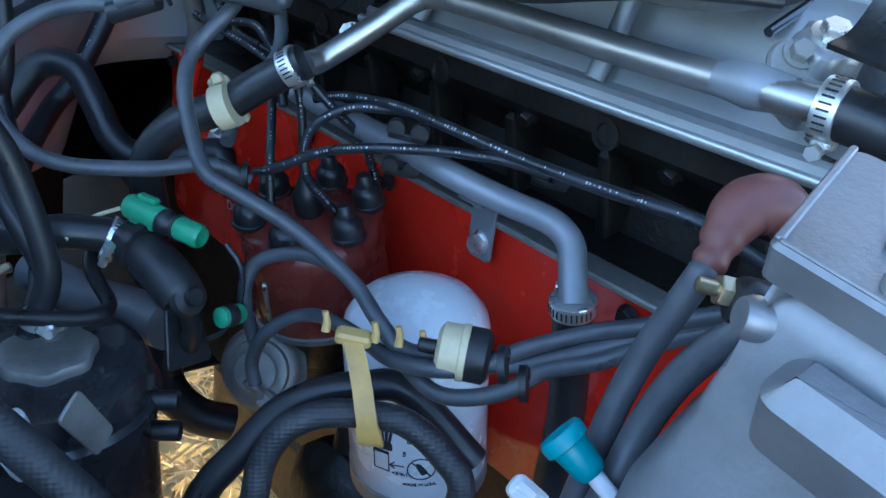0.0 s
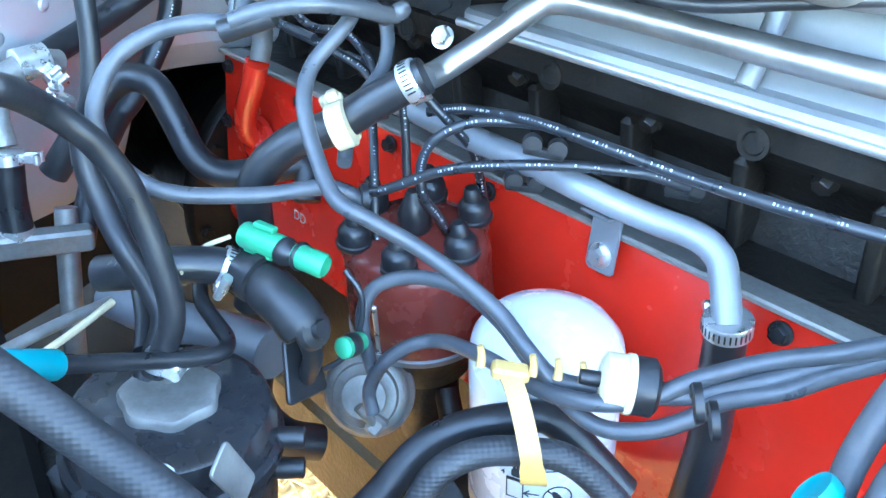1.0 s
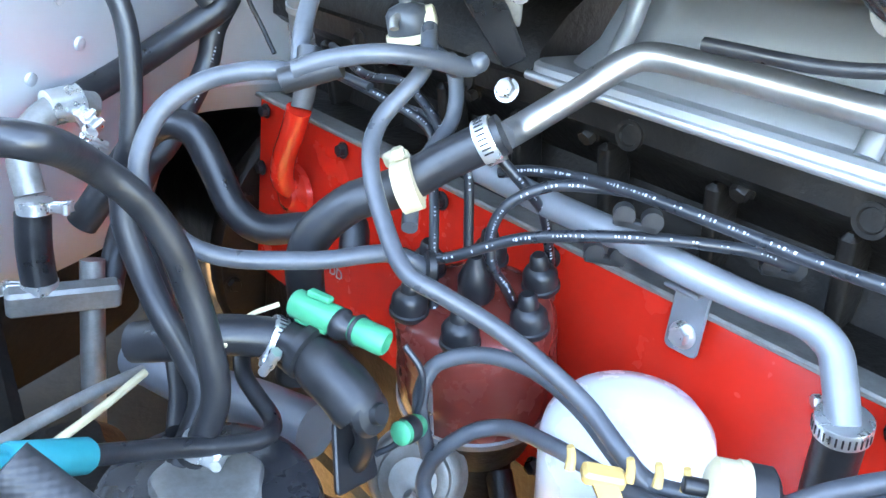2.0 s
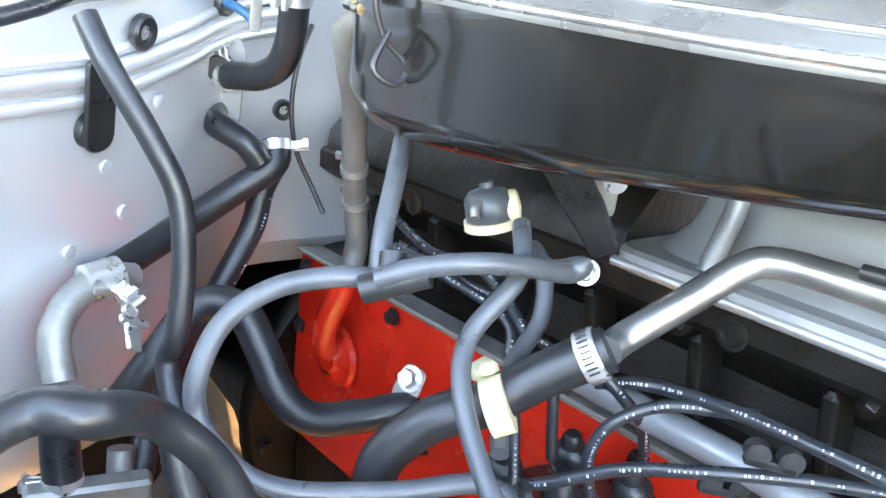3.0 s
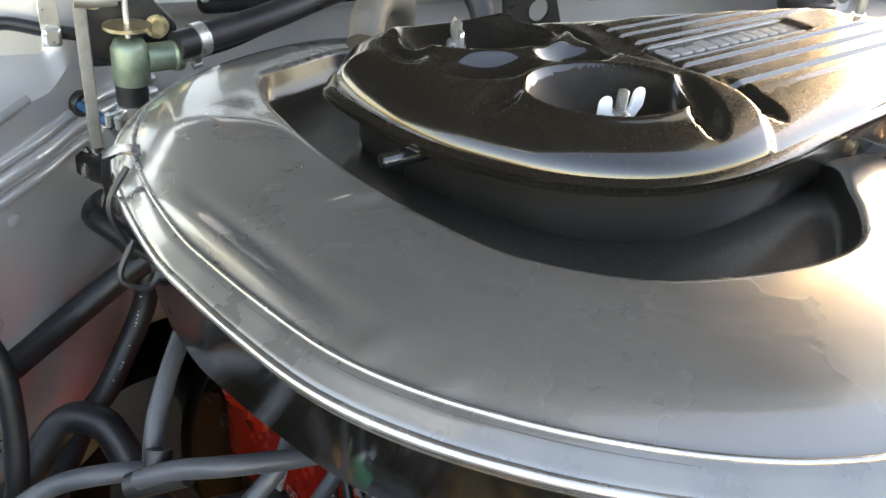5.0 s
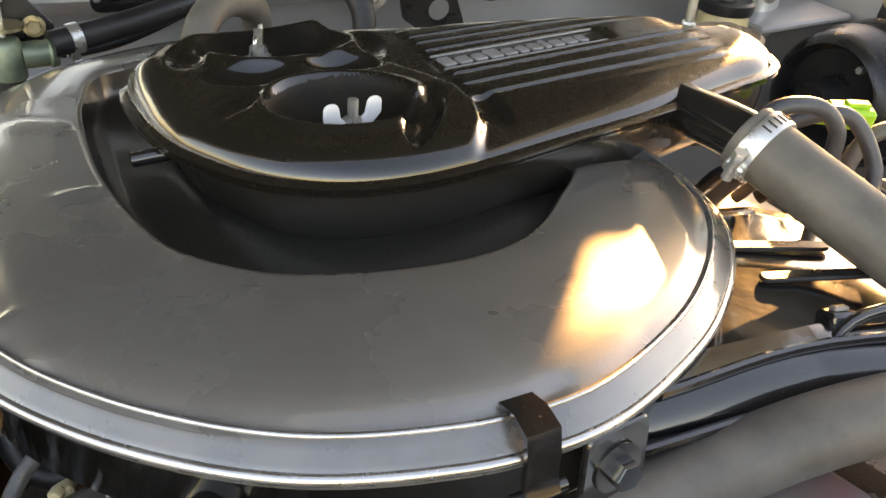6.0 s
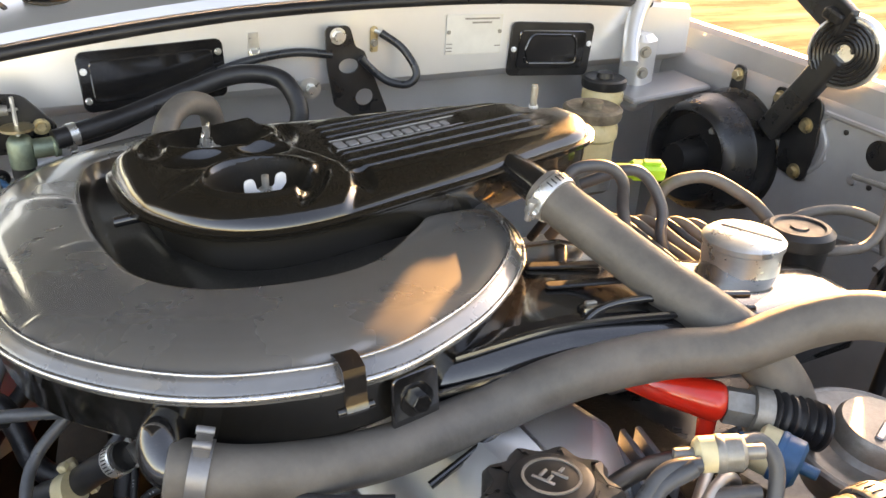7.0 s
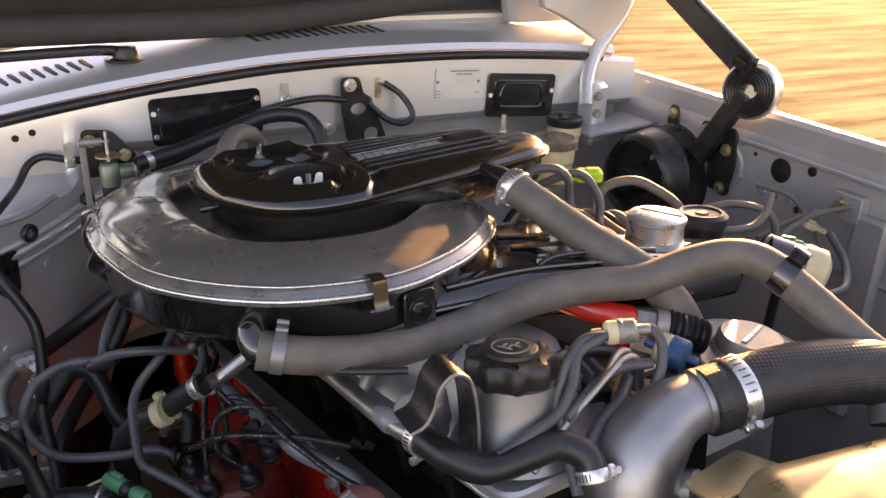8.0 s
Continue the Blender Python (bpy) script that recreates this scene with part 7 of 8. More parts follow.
def alternator():
    a = thing("alternator", "silver alternator with cover box, cables and red boot", "alternator")
    lid = [(-0.042, -0.126, 0.004), (-0.030, -0.245, 0.010), (0.048, -0.223, 0.010), (0.0315, -0.099, 0.008)]
    hinge = Matrix.Translation((-0.036, -0.185, 1.061))
    tip = hinge @ Matrix.Rotation(radians(-14), 4, Vector((0.10, -1.0, 0)).normalized() * -1) @ hinge.inverted()   # the cover tips up towards the engine
    part("cover_box", plate(lid, 1.043, 1.061, 0.002), AGED, a, "grey cast cover box", tip, 30)
    o = fillet(lid)
    part("cover_rib", plate([(-0.040, -0.128, 0.003), (-0.029, -0.241, 0.004), (-0.026, -0.241, 0.004), (-0.037, -0.127, 0.003)], 1.0605, 1.0622, 0.0006), AGED, a, "", tip)
    part("cover_rib", plate([(-0.040, -0.126, 0.002), (0.030, -0.101, 0.002), (0.031, -0.104, 0.002), (-0.038, -0.129, 0.002)], 1.0605, 1.0622, 0.0006), AGED, a, "", tip)
    part("cover_pad", plate([(-0.014, -0.150, 0.004), (-0.008, -0.185, 0.004), (0.014, -0.178, 0.004), (0.008, -0.140, 0.004)], 1.060, 1.0635, 0.001), AGED, a, "", tip)
    part("cover_screw", lathe([(0.0085, 0), (0.0085, 0.003), (0.006, 0.0045), (0.0, 0.0045)], 20), ZINC, a, "", tip @ pose(-0.024, -0.168, 1.061))
    # rounded end casting that widens downwards
    rows = []
    for d, z in ((0.016, 1.044), (0.010, 1.040), (0.006, 1.030), (0.002, 1.005), (-0.002, 0.980), (-0.008, 0.955), (-0.016, 0.935), (-0.018, 0.90), (-0.016, 0.87)):
        rows.append([(*q, z + max(0.0, 0.24 * (q.x + 0.036)) * ease(z, 1.0, 1.04)) for q in inset(o, d)])
    part("casting", loft(rows), AGED, a, angle=60)
    boss = box(0.030, 0.094, 0.044, 0.010)
    part("boss", boss, AGED, a, "", pose(-0.030, -0.196, 0.990, 0, -18, 6))
    part("lug", lathe([(0.009, 0), (0.009, 0.012), (0.007, 0.016), (0, 0.016)], 24), AGED, a, "", basis((-0.026, -0.134, 1.026), (-0.8, 0.5, 0.1)))
    part("insulator", lathe([(0.009, -0.006), (0.0105, -0.004), (0.0105, 0.004), (0.008, 0.007)], 24), BLACKPLASTIC, a, "black terminal insulator", basis((-0.034, -0.124, 1.030), (-0.75, 0.5, 0.1)))
    part("terminal", join(hexagon(0.011, 0.006), lathe([(0.0032, -0.004), (0.0032, 0.014), (0.0, 0.015)], 12)), BRASSY, a, "yellow plated terminal nut", basis((-0.036, -0.117, 1.031), (-0.75, 0.5, 0.1)))
    part("boot", sweep(bmesh.new(), smooth([(0.006, -0.107, 1.047), (0.0, -0.098, 1.053), (-0.011, -0.093, 1.051), (-0.021, -0.095, 1.043), (-0.028, -0.0985, 1.036), (-0.034, -0.1005, 1.029)], 6), lambda k: 0.0096 + 0.0030 * math.sin(math.pi * min(1.0, k * 1.6)) - 0.0034 * ease(k, 0.5, 1.0) + 0.0008 * math.sin(30 * k) * ease(k, 0.6, 0.8), 24), BOOT, a, "brick red rubber terminal boot")

    nearer, further = shrunk(0.94), shrunk(1.14)
    for ob in list(a.children):
        ob.matrix_basis = (further if ob.name.split(".")[0] in ("boot", "terminal", "insulator") else nearer) @ ob.matrix_basis


alternator()


# ---- firewall fittings ----
def recessed_cover(name, label, x0, x1, z0, z1, lean, mats, screws, y=0.7865):
    """A blanking cover with rolled edge, seen against the firewall."""
    c = thing(name, label, "cover plate", at=pose((x0 + x1) / 2, y, (z0 + z1) / 2, 90, lean, 0))
    w, h = (x1 - x0) / 2, (z1 - z0) / 2
    part("frame", plate([(-w, -h, 0.010), (w, -h, 0.010), (w, h, 0.010), (-w, h, 0.010)], 0, 0.004, 0.001), mats[0], c)
    part("panel", plate([(-w + 0.014, -h + 0.012, 0.008), (w - 0.014, -h + 0.012, 0.008), (w - 0.014, h - 0.012, 0.008), (-w + 0.014, h - 0.012, 0.008)], 0.003, 0.0065, 0.002), mats[1], c)
    for sx, sy, mt in screws:
        part("screw", lathe([(0.0045, 0), (0.0045, 0.002), (0.003, 0.0035), (0.0, 0.0035)], 16), mt, c, "", pose(sx * (w - 0.007), sy * (h - 0.010), 0.004))
    return c


recessed_cover("blanking_cover", "gloss black blanking cover on the firewall", -0.004, 0.182, 1.136, 1.216, -2.5, (BLACKGLOSS, BLACKGLOSS), ((-1, 0.5, PRINT), (-1, -0.8, ZINC), (1, 0.75, ZINC)))
rc = recessed_cover("air_inlet_cover", "black framed air inlet cover on the firewall", 0.628, 0.784, 1.126, 1.212, 4, (BLACKSATIN, BLACKGLOSS), ((-1, 0.0, PRINT), (1, 0.3, PRINT)))
part("inner_ring", sweep(bmesh.new(), [(*q, 0.0065) for q in fillet([(-0.05, -0.022, 0.010), (0.05, -0.022, 0.010), (0.042, 0.024, 0.014), (-0.042, 0.024, 0.014), (-0.05, 0.0, 0.004)])] + [(-0.05 + 0.008, -0.022, 0.0065)], 0.0022, 8), BLACKGLOSS, rc)
vp = thing("data_plate", "pale printed maker's plate riveted to the firewall", "data plate", at=pose(0.565, 0.7865, 1.201, 90, 2, 0))
part("sheet", plate([(-0.048, -0.030), (0.048, -0.030), (0.048, 0.030), (-0.048, 0.030)], 0, 0.0012), PAPER, vp)
for z, w in ((0.024, 0.060), (0.018, 0.034)):
    part("print_bar", box(w, 0.0028, 0.0005, 0.0001), DULLGREY, vp, "", pose(0.012, z, 0.0012))
for x, z in ((-0.042, -0.014), (-0.042, -0.020), (-0.042, -0.025), (0.042, -0.018)):
    part("print_bar", box(0.010, 0.0018, 0.0005, 0.0001), DULLGREY, vp, "", pose(x, z, 0.0012))
for x in (-0.044, 0.044):
    part("rivet", lathe([(0.0032, 0), (0.003, 0.0018), (0.0, 0.0025)], 12), DULLGREY, vp, "", pose(x, 0.004, 0.0012))

br = thing("firewall_bracket", "black steel bracket with two round holes on the firewall", "bracket", at=pose(0.345, 0.772, 1.20, 90, 0, 0))
def holed_bracket(parent):
    o = [(-0.024, 0.030, 0.008), (0.012, 0.030, 0.010), (0.020, 0.0, 0.01), (0.034, -0.008, 0.004), (0.072, -0.105, 0.006), (0.018, -0.105, 0.006), (-0.012, -0.085, 0.008), (-0.022, -0.03, 0.01)]
    bm = bmesh.new()
    f = fillet(o)
    if sum(f[i - 1].x * f[i].y - f[i].x * f[i - 1].y for i in range(len(f))) < 0:
        f = f[::-1]
    outer = [bm.verts.new((*q, 0)) for q in f]
    edges = [bm.edges.new((outer[i - 1], outer[i])) for i in range(len(outer))]
    for cx, cy, rx, ry in ((0.010, -0.028, 0.015, 0.011), (0.034, -0.076, 0.014, 0.013)):
        h = [bm.verts.new((cx + rx * math.cos(2 * math.pi * k / 24), cy + ry * math.sin(2 * math.pi * k / 24), 0)) for k in range(24)]
        edges += [bm.edges.new((h[i - 1], h[i])) for i in range(24)]
    bmesh.ops.triangle_fill(bm, use_beauty=True, edges=edges)
    g = bmesh.ops.extrude_face_region(bm, geom=bm.faces[:])
    bmesh.ops.translate(bm, vec=(0, 0, 0.004), verts=[v for v in g["geom"] if isinstance(v, bmesh.types.BMVert)])
    return part("plate", bm, BLACKSATIN, parent)
holed_bracket(br)
bolt(br, (-0.006, 0.016, 0.004), (0, 0, 1), 0.014, 0.008, 0.012)
bolt(br, (-0.046, -0.058, -0.004), (0, 0, 1), 0.013, 0.012, 0.016, label="bolt with rubber washer")
eb = thing("earth_terminal", "brass earth terminal strip on the firewall", "terminal", at=pose(0.400, 0.7865, 1.205, 90, 0, 0))
part("strip", plate([(-0.006, -0.020, 0.003), (0.006, -0.020, 0.003), (0.006, 0.018, 0.006), (-0.006, 0.018, 0.006)], 0, 0.002, 0.0005), BRASSY, eb)
bolt(eb, (0, -0.006, 0.002), (0, 0, 1), 0.008, 0.004, 0.006, DULLGREY)
part("lug", tube([(0.0, 0.012, 0.003), (0.012, 0.006, 0.006), (0.020, 0.0, 0.010)], 0.0028, 10), ZINC, eb)
for x, z in ((0.223, 1.198), (-0.133, 1.131)):
    c = thing("cable_clip", "bent zinc cable clip on the firewall", "cable clip", "firewall cable clips", at=pose(x, 0.786 if x > 0 else 0.762, z, 90, 0, 0))
    part("tab", plate([(-0.008, -0.014, 0.002), (0.008, -0.014, 0.002), (0.008, 0.026, 0.002), (-0.008, 0.026, 0.002)], 0, 0.002, 0.0006), ZINC, c)
    part("hook", box(0.015, 0.016, 0.008, 0.003), ZINC, c, "", pose(0, -0.004, 0.002))
for x, z in ((-0.205, 1.165), (-0.180, 1.172)):
    part("hole", lathe([(0.0055, -0.001), (0.0055, 0.0008), (0.0, 0.0008)], 18), BLACKSATIN, FIREWALL, "", pose(x, 0.787, z, 90, 0, 0))


def heater_valve():
    h = thing("heater_valve", "greenish brass heater valve on a black bracket", "heater valve", at=(-0.082, 0.690, 1.125))
    part("body", lathe([(0.0145, -0.020), (0.015, -0.017), (0.015, 0.010), (0.012, 0.016), (0.008, 0.018)], 28), PATINA, h)
    part("side_port", lathe([(0.012, 0), (0.012, 0.022), (0.014, 0.024), (0.013, 0.030)], 22), PATINA, h, "", pose(0.012, 0, 0, 0, 90, 10))
    part("cap_washer", lathe([(0.019, 0.026), (0.019, 0.029), (0.010, 0.031)], 26), BRASSY, h)
    part("stem", lathe([(0.0025, 0.018), (0.0025, 0.065), (0.0, 0.066)], 12), ZINC, h)
    part("lever", box(0.030, 0.006, 0.003, 0.001), ZINC, h, "", pose(-0.010, 0, 0.048, 0, 0, 15))
    part("spring", lathe([(0.006, -0.016), (0.0065, -0.01), (0.0065, 0.010), (0.006, 0.016)], 16), DULLGREY, h, "", pose(-0.022, 0.0, 0.05, 0, 90, 0))
    part("bracket", plate([(-0.036, -0.01, 0.004), (0.034, -0.010, 0.004), (0.044, 0.022, 0.010), (0.010, 0.062, 0.02), (-0.034, 0.066, 0.010)], 0, 0.004, 0.001), BLACKSATIN, h, "", pose(0.0, 0.02, 0.0, 90, 0, 0))
    part("strap", box(0.010, 0.004, 0.125, 0.001), DULLGREY, h, "dull grey steel strap", pose(-0.034, 0.0, -0.075))
    for x, z in ((-0.022, 0.048), (0.026, 0.022)):
        bolt(h, (x, 0.014, z), (0, -1, 0), 0.012, 0.006, 0.010, BRASSY, label="yellow passivated bolt")


heater_valve()

# wall outlet for the heater hoses, grommets and bolts on the lower firewall
wo = thing("heater_outlet", "heater pipe outlets on a firewall plate", "pipe outlet", at=LOW @ basis((-0.118, 0.742, 0.995), (-0.35, -0.9, 0.0), (0, 0, 1)))
part("plate", plate([(-0.022, -0.05, 0.02), (0.022, -0.05, 0.02), (0.022, 0.05, 0.02), (-0.022, 0.05, 0.02)], -0.004, 0.002, 0.001), BODYDARK, wo)
part("pipe", lathe([(0.0105, 0.0), (0.0105, 0.030), (0.0095, 0.031)], 22), BLACKSATIN, wo, "", pose(0, 0.024, 0))
part("pipe", tube([(0, -0.022, 0), (0.004, -0.024, 0.03), (0.030, -0.030, 0.052), (0.045, -0.045, 0.055)], 0.0115, 20), RUBBER, wo, "black rubber elbow on the lower outlet")
bolt(wo, (-0.014, 0.006, 0.002), (0, 0, 1), 0.009, 0.014, 0.007)


def grommet(place, facing, r=0.013, label="black rubber grommet in the firewall"):
    g = thing("grommet", label, "grommet", "firewall grommets", at=LOW @ basis(place, facing, (0, 0, 1)))
    part("ring", lathe([(r, -0.003), (r, 0.002), (r * 0.85, 0.004), (r * 0.5, 0.003), (r * 0.45, -0.003)], 26), RUBBER, g)
    part("core", lathe([(r * 0.42, -0.002), (r * 0.42, 0.001), (0.0, 0.0015)], 18), ZINC, g)


OUT_L = (0.66, -0.75, 0.0)
grommet((-0.208, 0.640, 1.058), OUT_L)
grommet((-0.244, 0.620, 0.991), OUT_L)
grommet((-0.126, 0.718, 1.073), (0.5, -0.86, 0), 0.011)
grommet((-0.045, 0.764, 0.972), (0, -1, 0), 0.010)
bt = thing("pipe_holder", "black steel pipe holder on the lower firewall", "bracket", at=LOW @ basis((-0.240, 0.619, 1.012), OUT_L, (0, 0, 1)))
part("tab", plate([(-0.015, -0.036, 0.012), (0.015, -0.036, 0.012), (0.015, 0.03, 0.004), (-0.015, 0.03, 0.004)], 0, 0.004, 0.001), BLACKSATIN, bt)
single("brake_pipe", tube([(-0.285, 0.585, 1.075), (-0.262, 0.590, 1.085), (-0.240, 0.607, 1.087), (-0.205, 0.634, 1.088), (-0.17, 0.668, 1.098)], 0.004, 10), BODYDARK, "painted brake pipe clipped to the firewall", "pipe", at=LOW)
for x, y, z in ((-0.214, 0.638, 0.921), (-0.23, 0.63, 0.96), (-0.235, 0.626, 1.02), (-0.19, 0.653, 1.005), (-0.255, 0.614, 0.90)):
    part("dimple", lathe([(0.006, -0.002), (0.0055, 0.0004), (0.004, 0.0012), (0.0, 0.0014)], 18), BODY, FIREWALL, "", LOW @ basis((x, y, z), OUT_L))
single("control_wire", tube([(-0.128, 0.712, 1.074), (-0.120, 0.698, 1.072), (-0.108, 0.686, 1.064)], 0.004, 10), BLUE, "short blue sleeve over a control wire", "wire", at=LOW)
single("wire", tube([(-0.040, 0.735, 1.06), (-0.055, 0.72, 1.03), (-0.058, 0.715, 0.99), (-0.050, 0.71, 0.95), (-0.035, 0.70, 0.92), (-0.028, 0.68, 0.90)], 0.0024, 8), BLACKPLASTIC, "thin black wire hanging on the firewall", "wire", at=LOW)

# heater pipe assembly low on the left of the firewall
hp = thing("heater_pipe", "dull metal heater pipe elbow with bracket", "pipe", at=LOW)
part("elbow", tube([(-0.212, 0.608, 0.880), (-0.236, 0.596, 0.886), (-0.258, 0.584, 0.877), (-0.271, 0.568, 0.858), (-0.269, 0.552, 0.832)], 0.0115, 20), DULLGREY, hp)
part("collar", lathe([(0.0125, -0.014), (0.0145, -0.013), (0.0145, 0.013), (0.0125, 0.014)], 26), ZINC, hp, "", basis((-0.236, 0.596, 0.886), (0.9, 0.3, 0.1)))
part("lower_pipe", tube([(-0.269, 0.545, 0.82), (-0.27, 0.539, 0.791), (-0.268, 0.529, 0.757)], 0.0135, 20), RUBBER, hp, "black rubber sleeve")
part("bracket", box(0.085, 0.018, 0.022, 0.003), DULLGREY, hp, "dull bracket bar", pose(-0.252, 0.524, 0.742, 0, 0, -4))
part("down_pipe", tube([(-0.226, 0.548, 0.770), (-0.230, 0.53, 0.72), (-0.234, 0.51, 0.66), (-0.235, 0.50, 0.60)], 0.010, 18), DULLGREY, hp)
spring_clamp((-0.280, 0.572, 0.795), (0, -0.2, -1), 0.0128, 0.010, 30)
spring_clamp((-0.282, 0.568, 0.718), (0, -0.2, -1), 0.0138, 0.010, 200)
tc = thing("tee_clip", "bright zinc spring clip on the heater hose", "hose clamp", at=LOW @ pose(-0.226, 0.545, 0.868, 40, 30, 20))
part("body", box(0.012, 0.026, 0.004, 0.001), ZINC, tc)
part("wing", box(0.026, 0.006, 0.004, 0.001), ZINC, tc, "", pose(0, 0.008, 0.003))
part("eye", lathe([(0.004, 0), (0.006, 0), (0.006, 0.004), (0.004, 0.004)], 18), ZINC, tc, "", pose(0, 0.018, 0))
# looped wire on the rim clip
single("wire_loop", tube([(-0.130, 0.432, 1.150), (-0.142, 0.428, 1.130), (-0.135, 0.425, 1.105), (-0.120, 0.420, 1.090), (-0.128, 0.415, 1.080), (-0.142, 0.418, 1.088), (-0.132, 0.424, 1.108)], 0.0020, 8), RUBBER, "bent wire loop hanging from the air cleaner clip", "wire")
# bent hose at the rear of the plenum
single("breather_hose", tube([(0.062, 0.545, 1.172), (0.075, 0.565, 1.190), (0.098, 0.590, 1.196), (0.125, 0.615, 1.180), (0.135, 0.64, 1.14)], 0.0135, 22), DUSTY, "dusty bent hose behind the plenum", "hose")
single("cable", tube([(0.015, 0.20, 1.055), (0.030, 0.13, 1.066), (0.045, 0.08, 1.083), (0.07, 0.045, 1.095), (0.12, 0.02, 1.098)], 0.0040, 12), RUBBER, "black rubber sheathed cable above the valve cover", "cable")


# ---- left side: reservoirs, booster, hinge ----
def reservoir(place, r, h, label, cap):
    c = thing("fluid_reservoir", label, "reservoir", "fluid reservoirs", at=place)
    part("bottle", lathe([(r * 0.7, -h), (r * 0.92, -h + 0.008), (r * 0.92, -h * 0.45), (r, -h * 0.4), (r, -h * 0.2), (r * 0.94, -h * 0.15), (r * 0.94, 0)], 44), TRANSLUCENT, c)
    part("cap", lathe([(r * 1.04, -0.004), (r * 1.08, 0.0), (r * 1.08, 0.010), (r * 0.95, 0.013), (r * 0.8, 0.010), (r * 0.4, 0.012), (r * 0.36, 0.020), (r * 0.2, 0.022), (0.0, 0.022)], 44), cap, c)
    return c


reservoir((0.668, 0.600, 1.122), 0.040, 0.075, "yellowed brake fluid reservoir with dusty brown cap", DUSTCAP)
reservoir((0.780, 0.730, 1.120), 0.034, 0.060, "small fluid reservoir with black cap near the firewall", BLACKPLASTIC)
single("master_cylinder", join(tube([(0.66, 0.62, 1.03), (0.67, 0.70, 1.03), (0.68, 0.775, 1.03)], 0.028, 24), box(0.07, 0.09, 0.05, 0.008), pose(0.67, 0.62, 1.0)), DULLGREY, "dull metal brake master cylinder on the firewall", "master cylinder")
bs = thing("blower_motor", "black round drum housing on the inner wing", "drum housing", at=basis((0.984, 0.625, 1.022), (-1, -0.12, 0.05), (0, 0, 1)) @ Matrix.Scale(0.95, 4))
part("drum", lathe([(0.105, 0.0), (0.108, 0.006), (0.105, 0.012), (0.100, 0.014), (0.099, 0.060), (0.102, 0.064), (0.099, 0.070), (0.094, 0.105), (0.086, 0.118), (0.078, 0.121), (0.074, 0.116), (0.070, 0.100), (0.0, 0.098)], 64), BLACKSATIN, bs, angle=50)
part("hub", lathe([(0.034, 0.098), (0.030, 0.110), (0.024, 0.150), (0.0, 0.152)], 32), BLACKSATIN, bs)
bolt(bs, (0.03, 0.052, 0.098), (0, 0, 1), 0.010, 0.008, 0.008)
for y, z in ((0.64, 1.145), (0.545, 1.135)):
    t = thing("mounting_tab", "black steel tab bolted to the inner wing", "bracket", "tabs on the inner wing", at=basis((0.984, y, z), (-1, 0, 0), (0, 0, 1)))
    part("tab", plate([(-0.018, -0.035, 0.006), (0.018, -0.035, 0.006), (0.012, 0.016, 0.010), (-0.012, 0.016, 0.010)], 0, 0.005, 0.001), BLACKSATIN, t)
    bolt(t, (0, 0, 0.005), (0, 0, 1), 0.014, 0.008, 0.011, BRASSY)


def bonnet_spring():
    h = thing("balance_arm_assembly", "black bonnet balance arm with coiled flat spring", "hinge")
    part("base_plate", plate([(-0.030, -0.075, 0.014), (0.028, -0.085, 0.014), (0.036, -0.02, 0.01), (0.030, 0.05, 0.014), (-0.035, 0.045, 0.014)], 0, 0.005, 0.001), BLACKSATIN, h, "", basis((0.982, 0.495, 1.105), (-1, 0, 0), (0, 0, 1)))
    for y, z in ((0.484, 1.110), (0.486, 1.036)):
        bolt(h, (0.977, y, z), (-1, 0, 0), 0.014, 0.008, 0.012, BRASSY, label="yellow passivated bolt")

    def arm(p, q, w, t):
        p, q = Vector(p), Vector(q)
        ln = (q - p).length
        return box(w, t, ln, 0.004), basis(p, q - p, (1, 0, 0))
    b, m = arm((0.955, 0.535, 1.085), (0.975, 0.462, 1.222), 0.040, 0.022)
    part("lower_arm", b, BLACKSATIN, h, "", m)
    b, m = arm((0.975, 0.455, 1.262), (1.010, 0.790, 1.405), 0.050, 0.020)
    part("upper_arm", b, BLACKSATIN, h, "", m)
    c = basis((0.985, 0.455, 1.228), (-1, -0.35, 0.05), (0, 0, 1))
    turns = [c @ Vector((r * math.cos(a), r * math.sin(a), 0.012)) for a, r in ((0.35 * k, 0.012 + 0.034 * k / 110) for k in range(110))]
    part("coil_spring", sweep(bmesh.new(), turns, 0.0028, 6), BLACKSATIN, h, "flat coiled spring", None)
    part("spring_case", lathe([(0.050, -0.014), (0.052, -0.012), (0.052, 0.010), (0.048, 0.013), (0.046, 0.006), (0.0, 0.006)], 48), ZINC, h, "bright worn spring drum", c)
    part("catch", box(0.020, 0.030, 0.016, 0.003), BLACKSATIN, h, "", pose(0.962, 0.475, 1.268, 20, 0, 10))


bonnet_spring()
hi = thing("bonnet_stay", "silver painted bonnet hinge arm near the firewall", "hinge")
part("arm", sweep(bmesh.new(), smooth([(0.834, 0.737, 1.148), (0.850, 0.765, 1.19), (0.878, 0.788, 1.233), (0.915, 0.80, 1.275), (0.955, 0.815, 1.312), (0.985, 0.83, 1.35)], 6), lambda k: 0.013 + 0.006 * k, 16), BODY, hi)
part("hinge_plate", box(0.05, 0.05, 0.13, 0.01), BODY, hi, "", pose(0.87, 0.765, 1.06, 0, 0, 20))
part("shelf", box(0.16, 0.10, 0.010, 0.003), BODYDARK, hi, "", pose(0.89, 0.735, 1.10, 0, -4, 0))
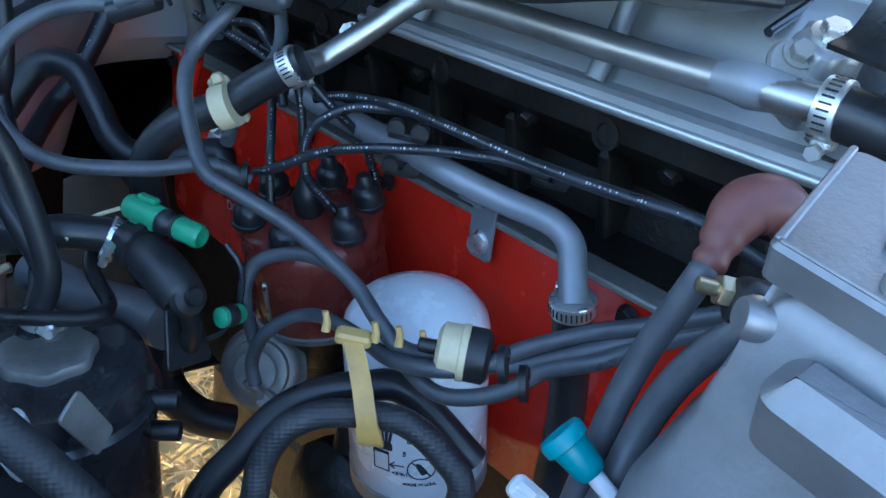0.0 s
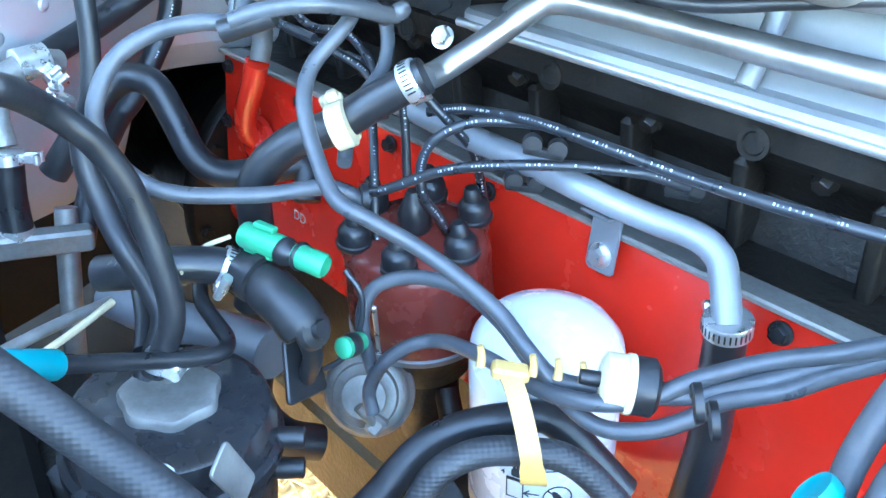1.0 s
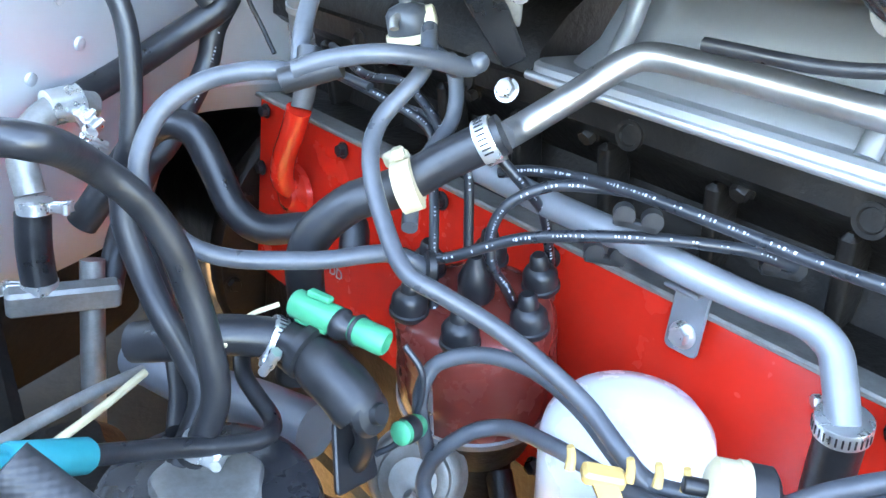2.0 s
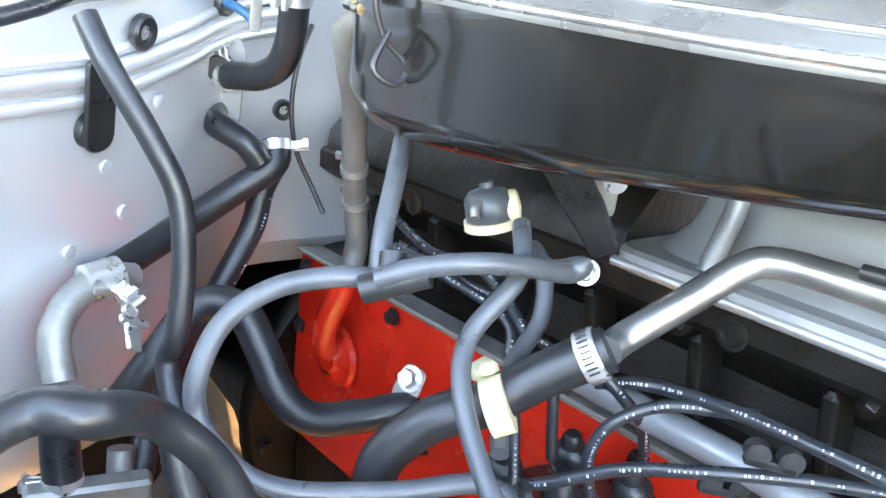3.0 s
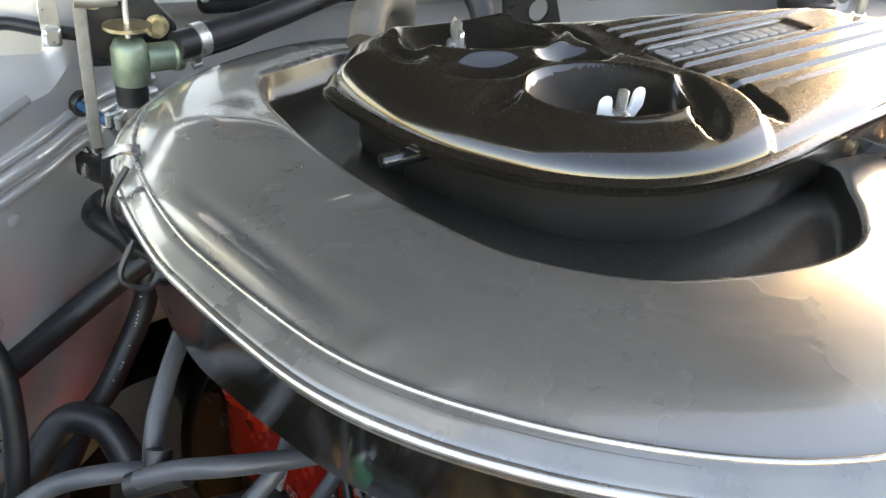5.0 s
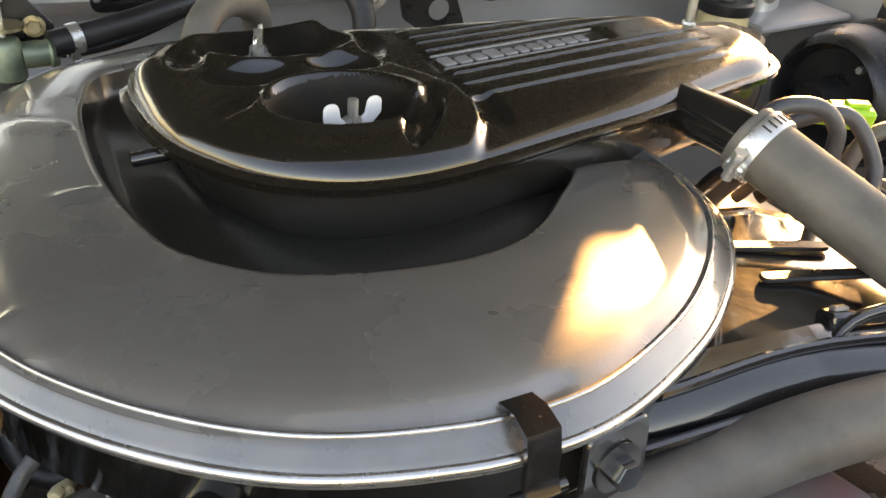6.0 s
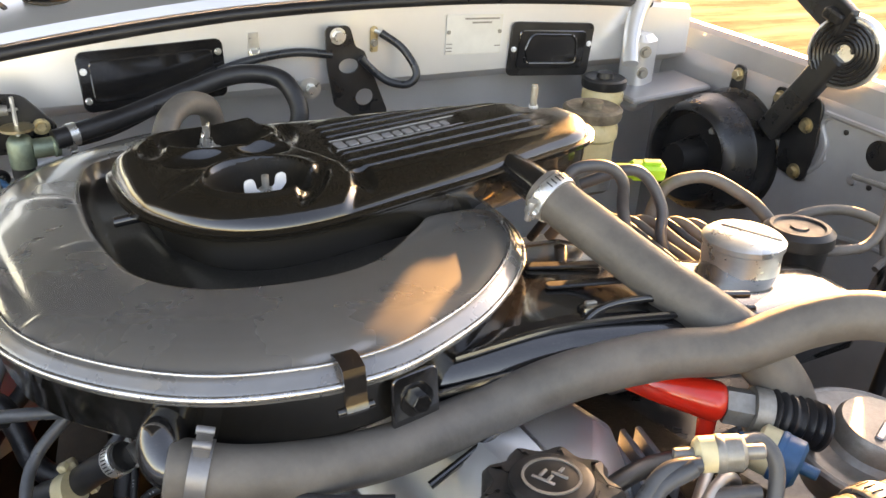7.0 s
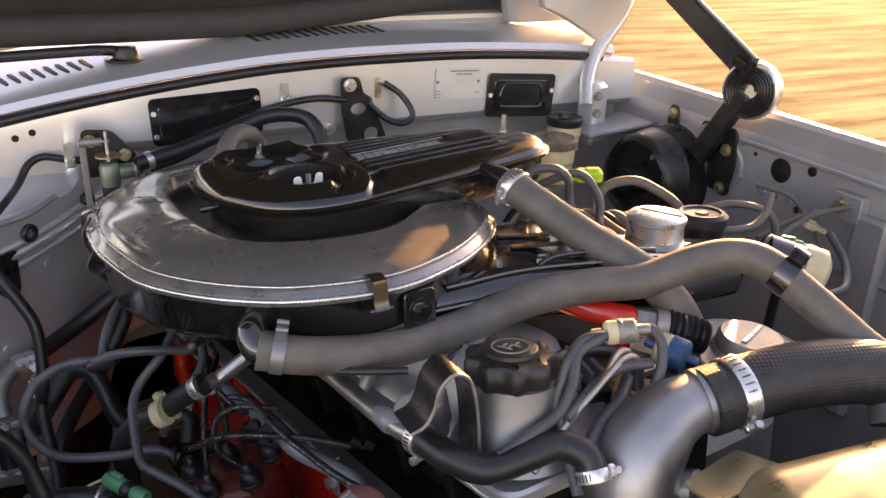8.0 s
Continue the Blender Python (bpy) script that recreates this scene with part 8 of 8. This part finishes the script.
part("pressed_bracket", plate([(-0.122, 0.059, 0.006), (0.108, 0.056, 0.006), (0.101, 0.006, 0.006), (0.067, -0.039, 0.006), (0.026, -0.054, 0.006), (-0.002, -0.036, 0.006), (-0.063, -0.004, 0.006), (-0.111, 0.015, 0.006)], -0.010, 0.010, 0.004), BODY, hi, "pressed silver bracket under the bonnet", pose(0.860, 0.800, 1.320, 90, 0, 0))
for z in (1.09, 1.13, 1.165):
    bolt(hi, (0.862, 0.738, z), (-0.3, -1, 0), 0.012, 0.007, 0.010, DULLGREY)


# ---- underneath ----
# two unseen rails, added to keep the underbody dark
single("added_chassis_rail", box(0.10, 1.9, 0.14, 0.01), UNDERSEAL, "black box-section rail added to darken the bay from below", "chassis rail", at=pose(-0.36, -0.1, 0.50))
single("added_chassis_rail", box(0.10, 1.9, 0.14, 0.01), UNDERSEAL, "black box-section rail added to darken the bay from below", "chassis rail", at=pose(0.80, -0.1, 0.50))
single("oil_pan", box(0.26, 0.80, 0.16, 0.03), IRON, "oily dark sump below the block", "sump", at=ENGINE @ pose(0.16, -0.05, -0.56))
single("steering_box", join(box(0.10, 0.14, 0.11, 0.02), lathe([(0.035, 0), (0.033, 0.15), (0.02, 0.16)], 24), pose(0.0, 0.04, 0.05, 70, 0, 0)), IRON, "oily dark steering box on the rail", "steering box", at=LOW @ pose(-0.27, 0.42, 0.56))
single("fuel_pump", join(lathe([(0.03, 0), (0.045, 0.01), (0.045, 0.03), (0.03, 0.045), (0.0, 0.05)], 32), tube([(0.02, 0, 0.02), (0.07, 0.01, 0.02), (0.10, 0.04, 0.01)], 0.011, 14)), IRON, "oily dark fuel pump low on the block", "pump", at=LOW @ basis((0.02, 0.24, 0.60), (-1, -0.3, 0.2)))
single("drain_hose", tube([(-0.10, 0.40, 0.70), (-0.11, 0.385, 0.64), (-0.085, 0.37, 0.60), (-0.05, 0.36, 0.585)], 0.018, 20), RUBBER, "thick black hose stub below the distributor", "hose", at=LOW)
single("exhaust_heat_tube", tube([(-0.20, 0.50, 0.70), (-0.17, 0.42, 0.72), (-0.15, 0.36, 0.745), (-0.13, 0.31, 0.76)], 0.020, 22), PIPE, "dull steel tube behind the canister", "pipe", at=LOW)
hbv = thing("tie_bar", "dull steel rod below the hoses", "rod", at=LOW)
part("rod", tube([(-0.340, 0.300, 0.812), (-0.306, 0.321, 0.809), (-0.270, 0.341, 0.806), (-0.235, 0.358, 0.802)], 0.0042, 12), DULLGREY, hbv)
single("wiring_strip", tube([(-0.32, 0.280, 0.817), (-0.293, 0.300, 0.815), (-0.266, 0.321, 0.813), (-0.238, 0.342, 0.814)], 0.0026, 8), CREAM, "pale flat wiring strip beside the canister", "wire", at=LOW)


def straw():
    rnd = random.Random(7)
    verts, faces = [], []
    for _ in range(14000):
        x, y = rnd.gauss(-0.1, 0.9), rnd.gauss(0.7, 0.9)
        a, ln, w, lift = rnd.uniform(0, math.pi), rnd.uniform(0.02, 0.09), rnd.uniform(0.0012, 0.003), rnd.uniform(0.0, 0.03)
        dx, dy = math.cos(a) * ln / 2, math.sin(a) * ln / 2
        nx, ny = -math.sin(a) * w, math.cos(a) * w
        z = rnd.uniform(0.002, 0.02)
        i = len(verts)
        verts += [(x - dx - nx, y - dy - ny, z), (x - dx + nx, y - dy + ny, z), (x + dx, y + dy, z + lift), (x, y, z + lift * 0.7 + 0.002)]
        faces += [(i, i + 1, i + 3), (i + 1, i + 2, i + 3), (i + 2, i, i + 3)]
    me = bpy.data.meshes.new("straw")
    me.from_pydata(verts, [], faces)
    me.materials.append(STRAW)
    tagged(new("straw", me), "loose dry straw scattered on the ground", "straw", kind="stuff")


straw()


# ---- small things at the front of the air cleaner ----
el = thing("breather_elbow", "gloss black elbow joining the air hose below the air cleaner", "hose fitting")
part("elbow", tube([(0.018, 0.082, 1.113), (0.000, 0.084, 1.113), (-0.012, 0.090, 1.118), (-0.012, 0.104, 1.128), (0.0, 0.125, 1.130)], 0.0165, 24), BLACKGLOSS, el)
part("bead", lathe([(0.0165, -0.003), (0.0185, -0.002), (0.0185, 0.002), (0.0165, 0.003)], 28), BLACKGLOSS, el, "", basis((-0.002, 0.0842, 1.113), (1, -0.1, 0)))
# ---- print on the heater hose, too small to read ----
tagged(part("print", print_marks([(-0.09, 0.68, 0.93), (-0.10, 0.67, 0.89), (-0.12, 0.655, 0.85), (-0.15, 0.635, 0.82)], 0.011), FADED, HOSE_WITH_PRINT), "faded white print", kind="stuff")

# lug that holds the coolant pipe to the valve cover
lug = thing("pipe_lug", "silver welded pipe lug with hexagon bolt on the valve cover", "bracket")
part("saddle", tube([(0.088, 0.018, 1.057), (0.092, -0.002, 1.060), (0.097, -0.024, 1.063)], lambda t: 0.0128 - 0.003 * abs(2 * t - 1), 22), PIPE, lug)
part("ear", plate([(-0.016, -0.022, 0.006), (0.016, -0.022, 0.006), (0.016, 0.010, 0.014), (-0.016, 0.010, 0.014)], 0, 0.005, 0.0015), DULLGREY, lug, "", basis((0.112, -0.006, 1.075), (-0.35, -0.55, 0.75), (0.3, 0.4, 0.5)))
bolt(lug, (0.1105, -0.0085, 1.0795), (-0.35, -0.55, 0.75), 0.011, 0.006, 0.009, DULLGREY)
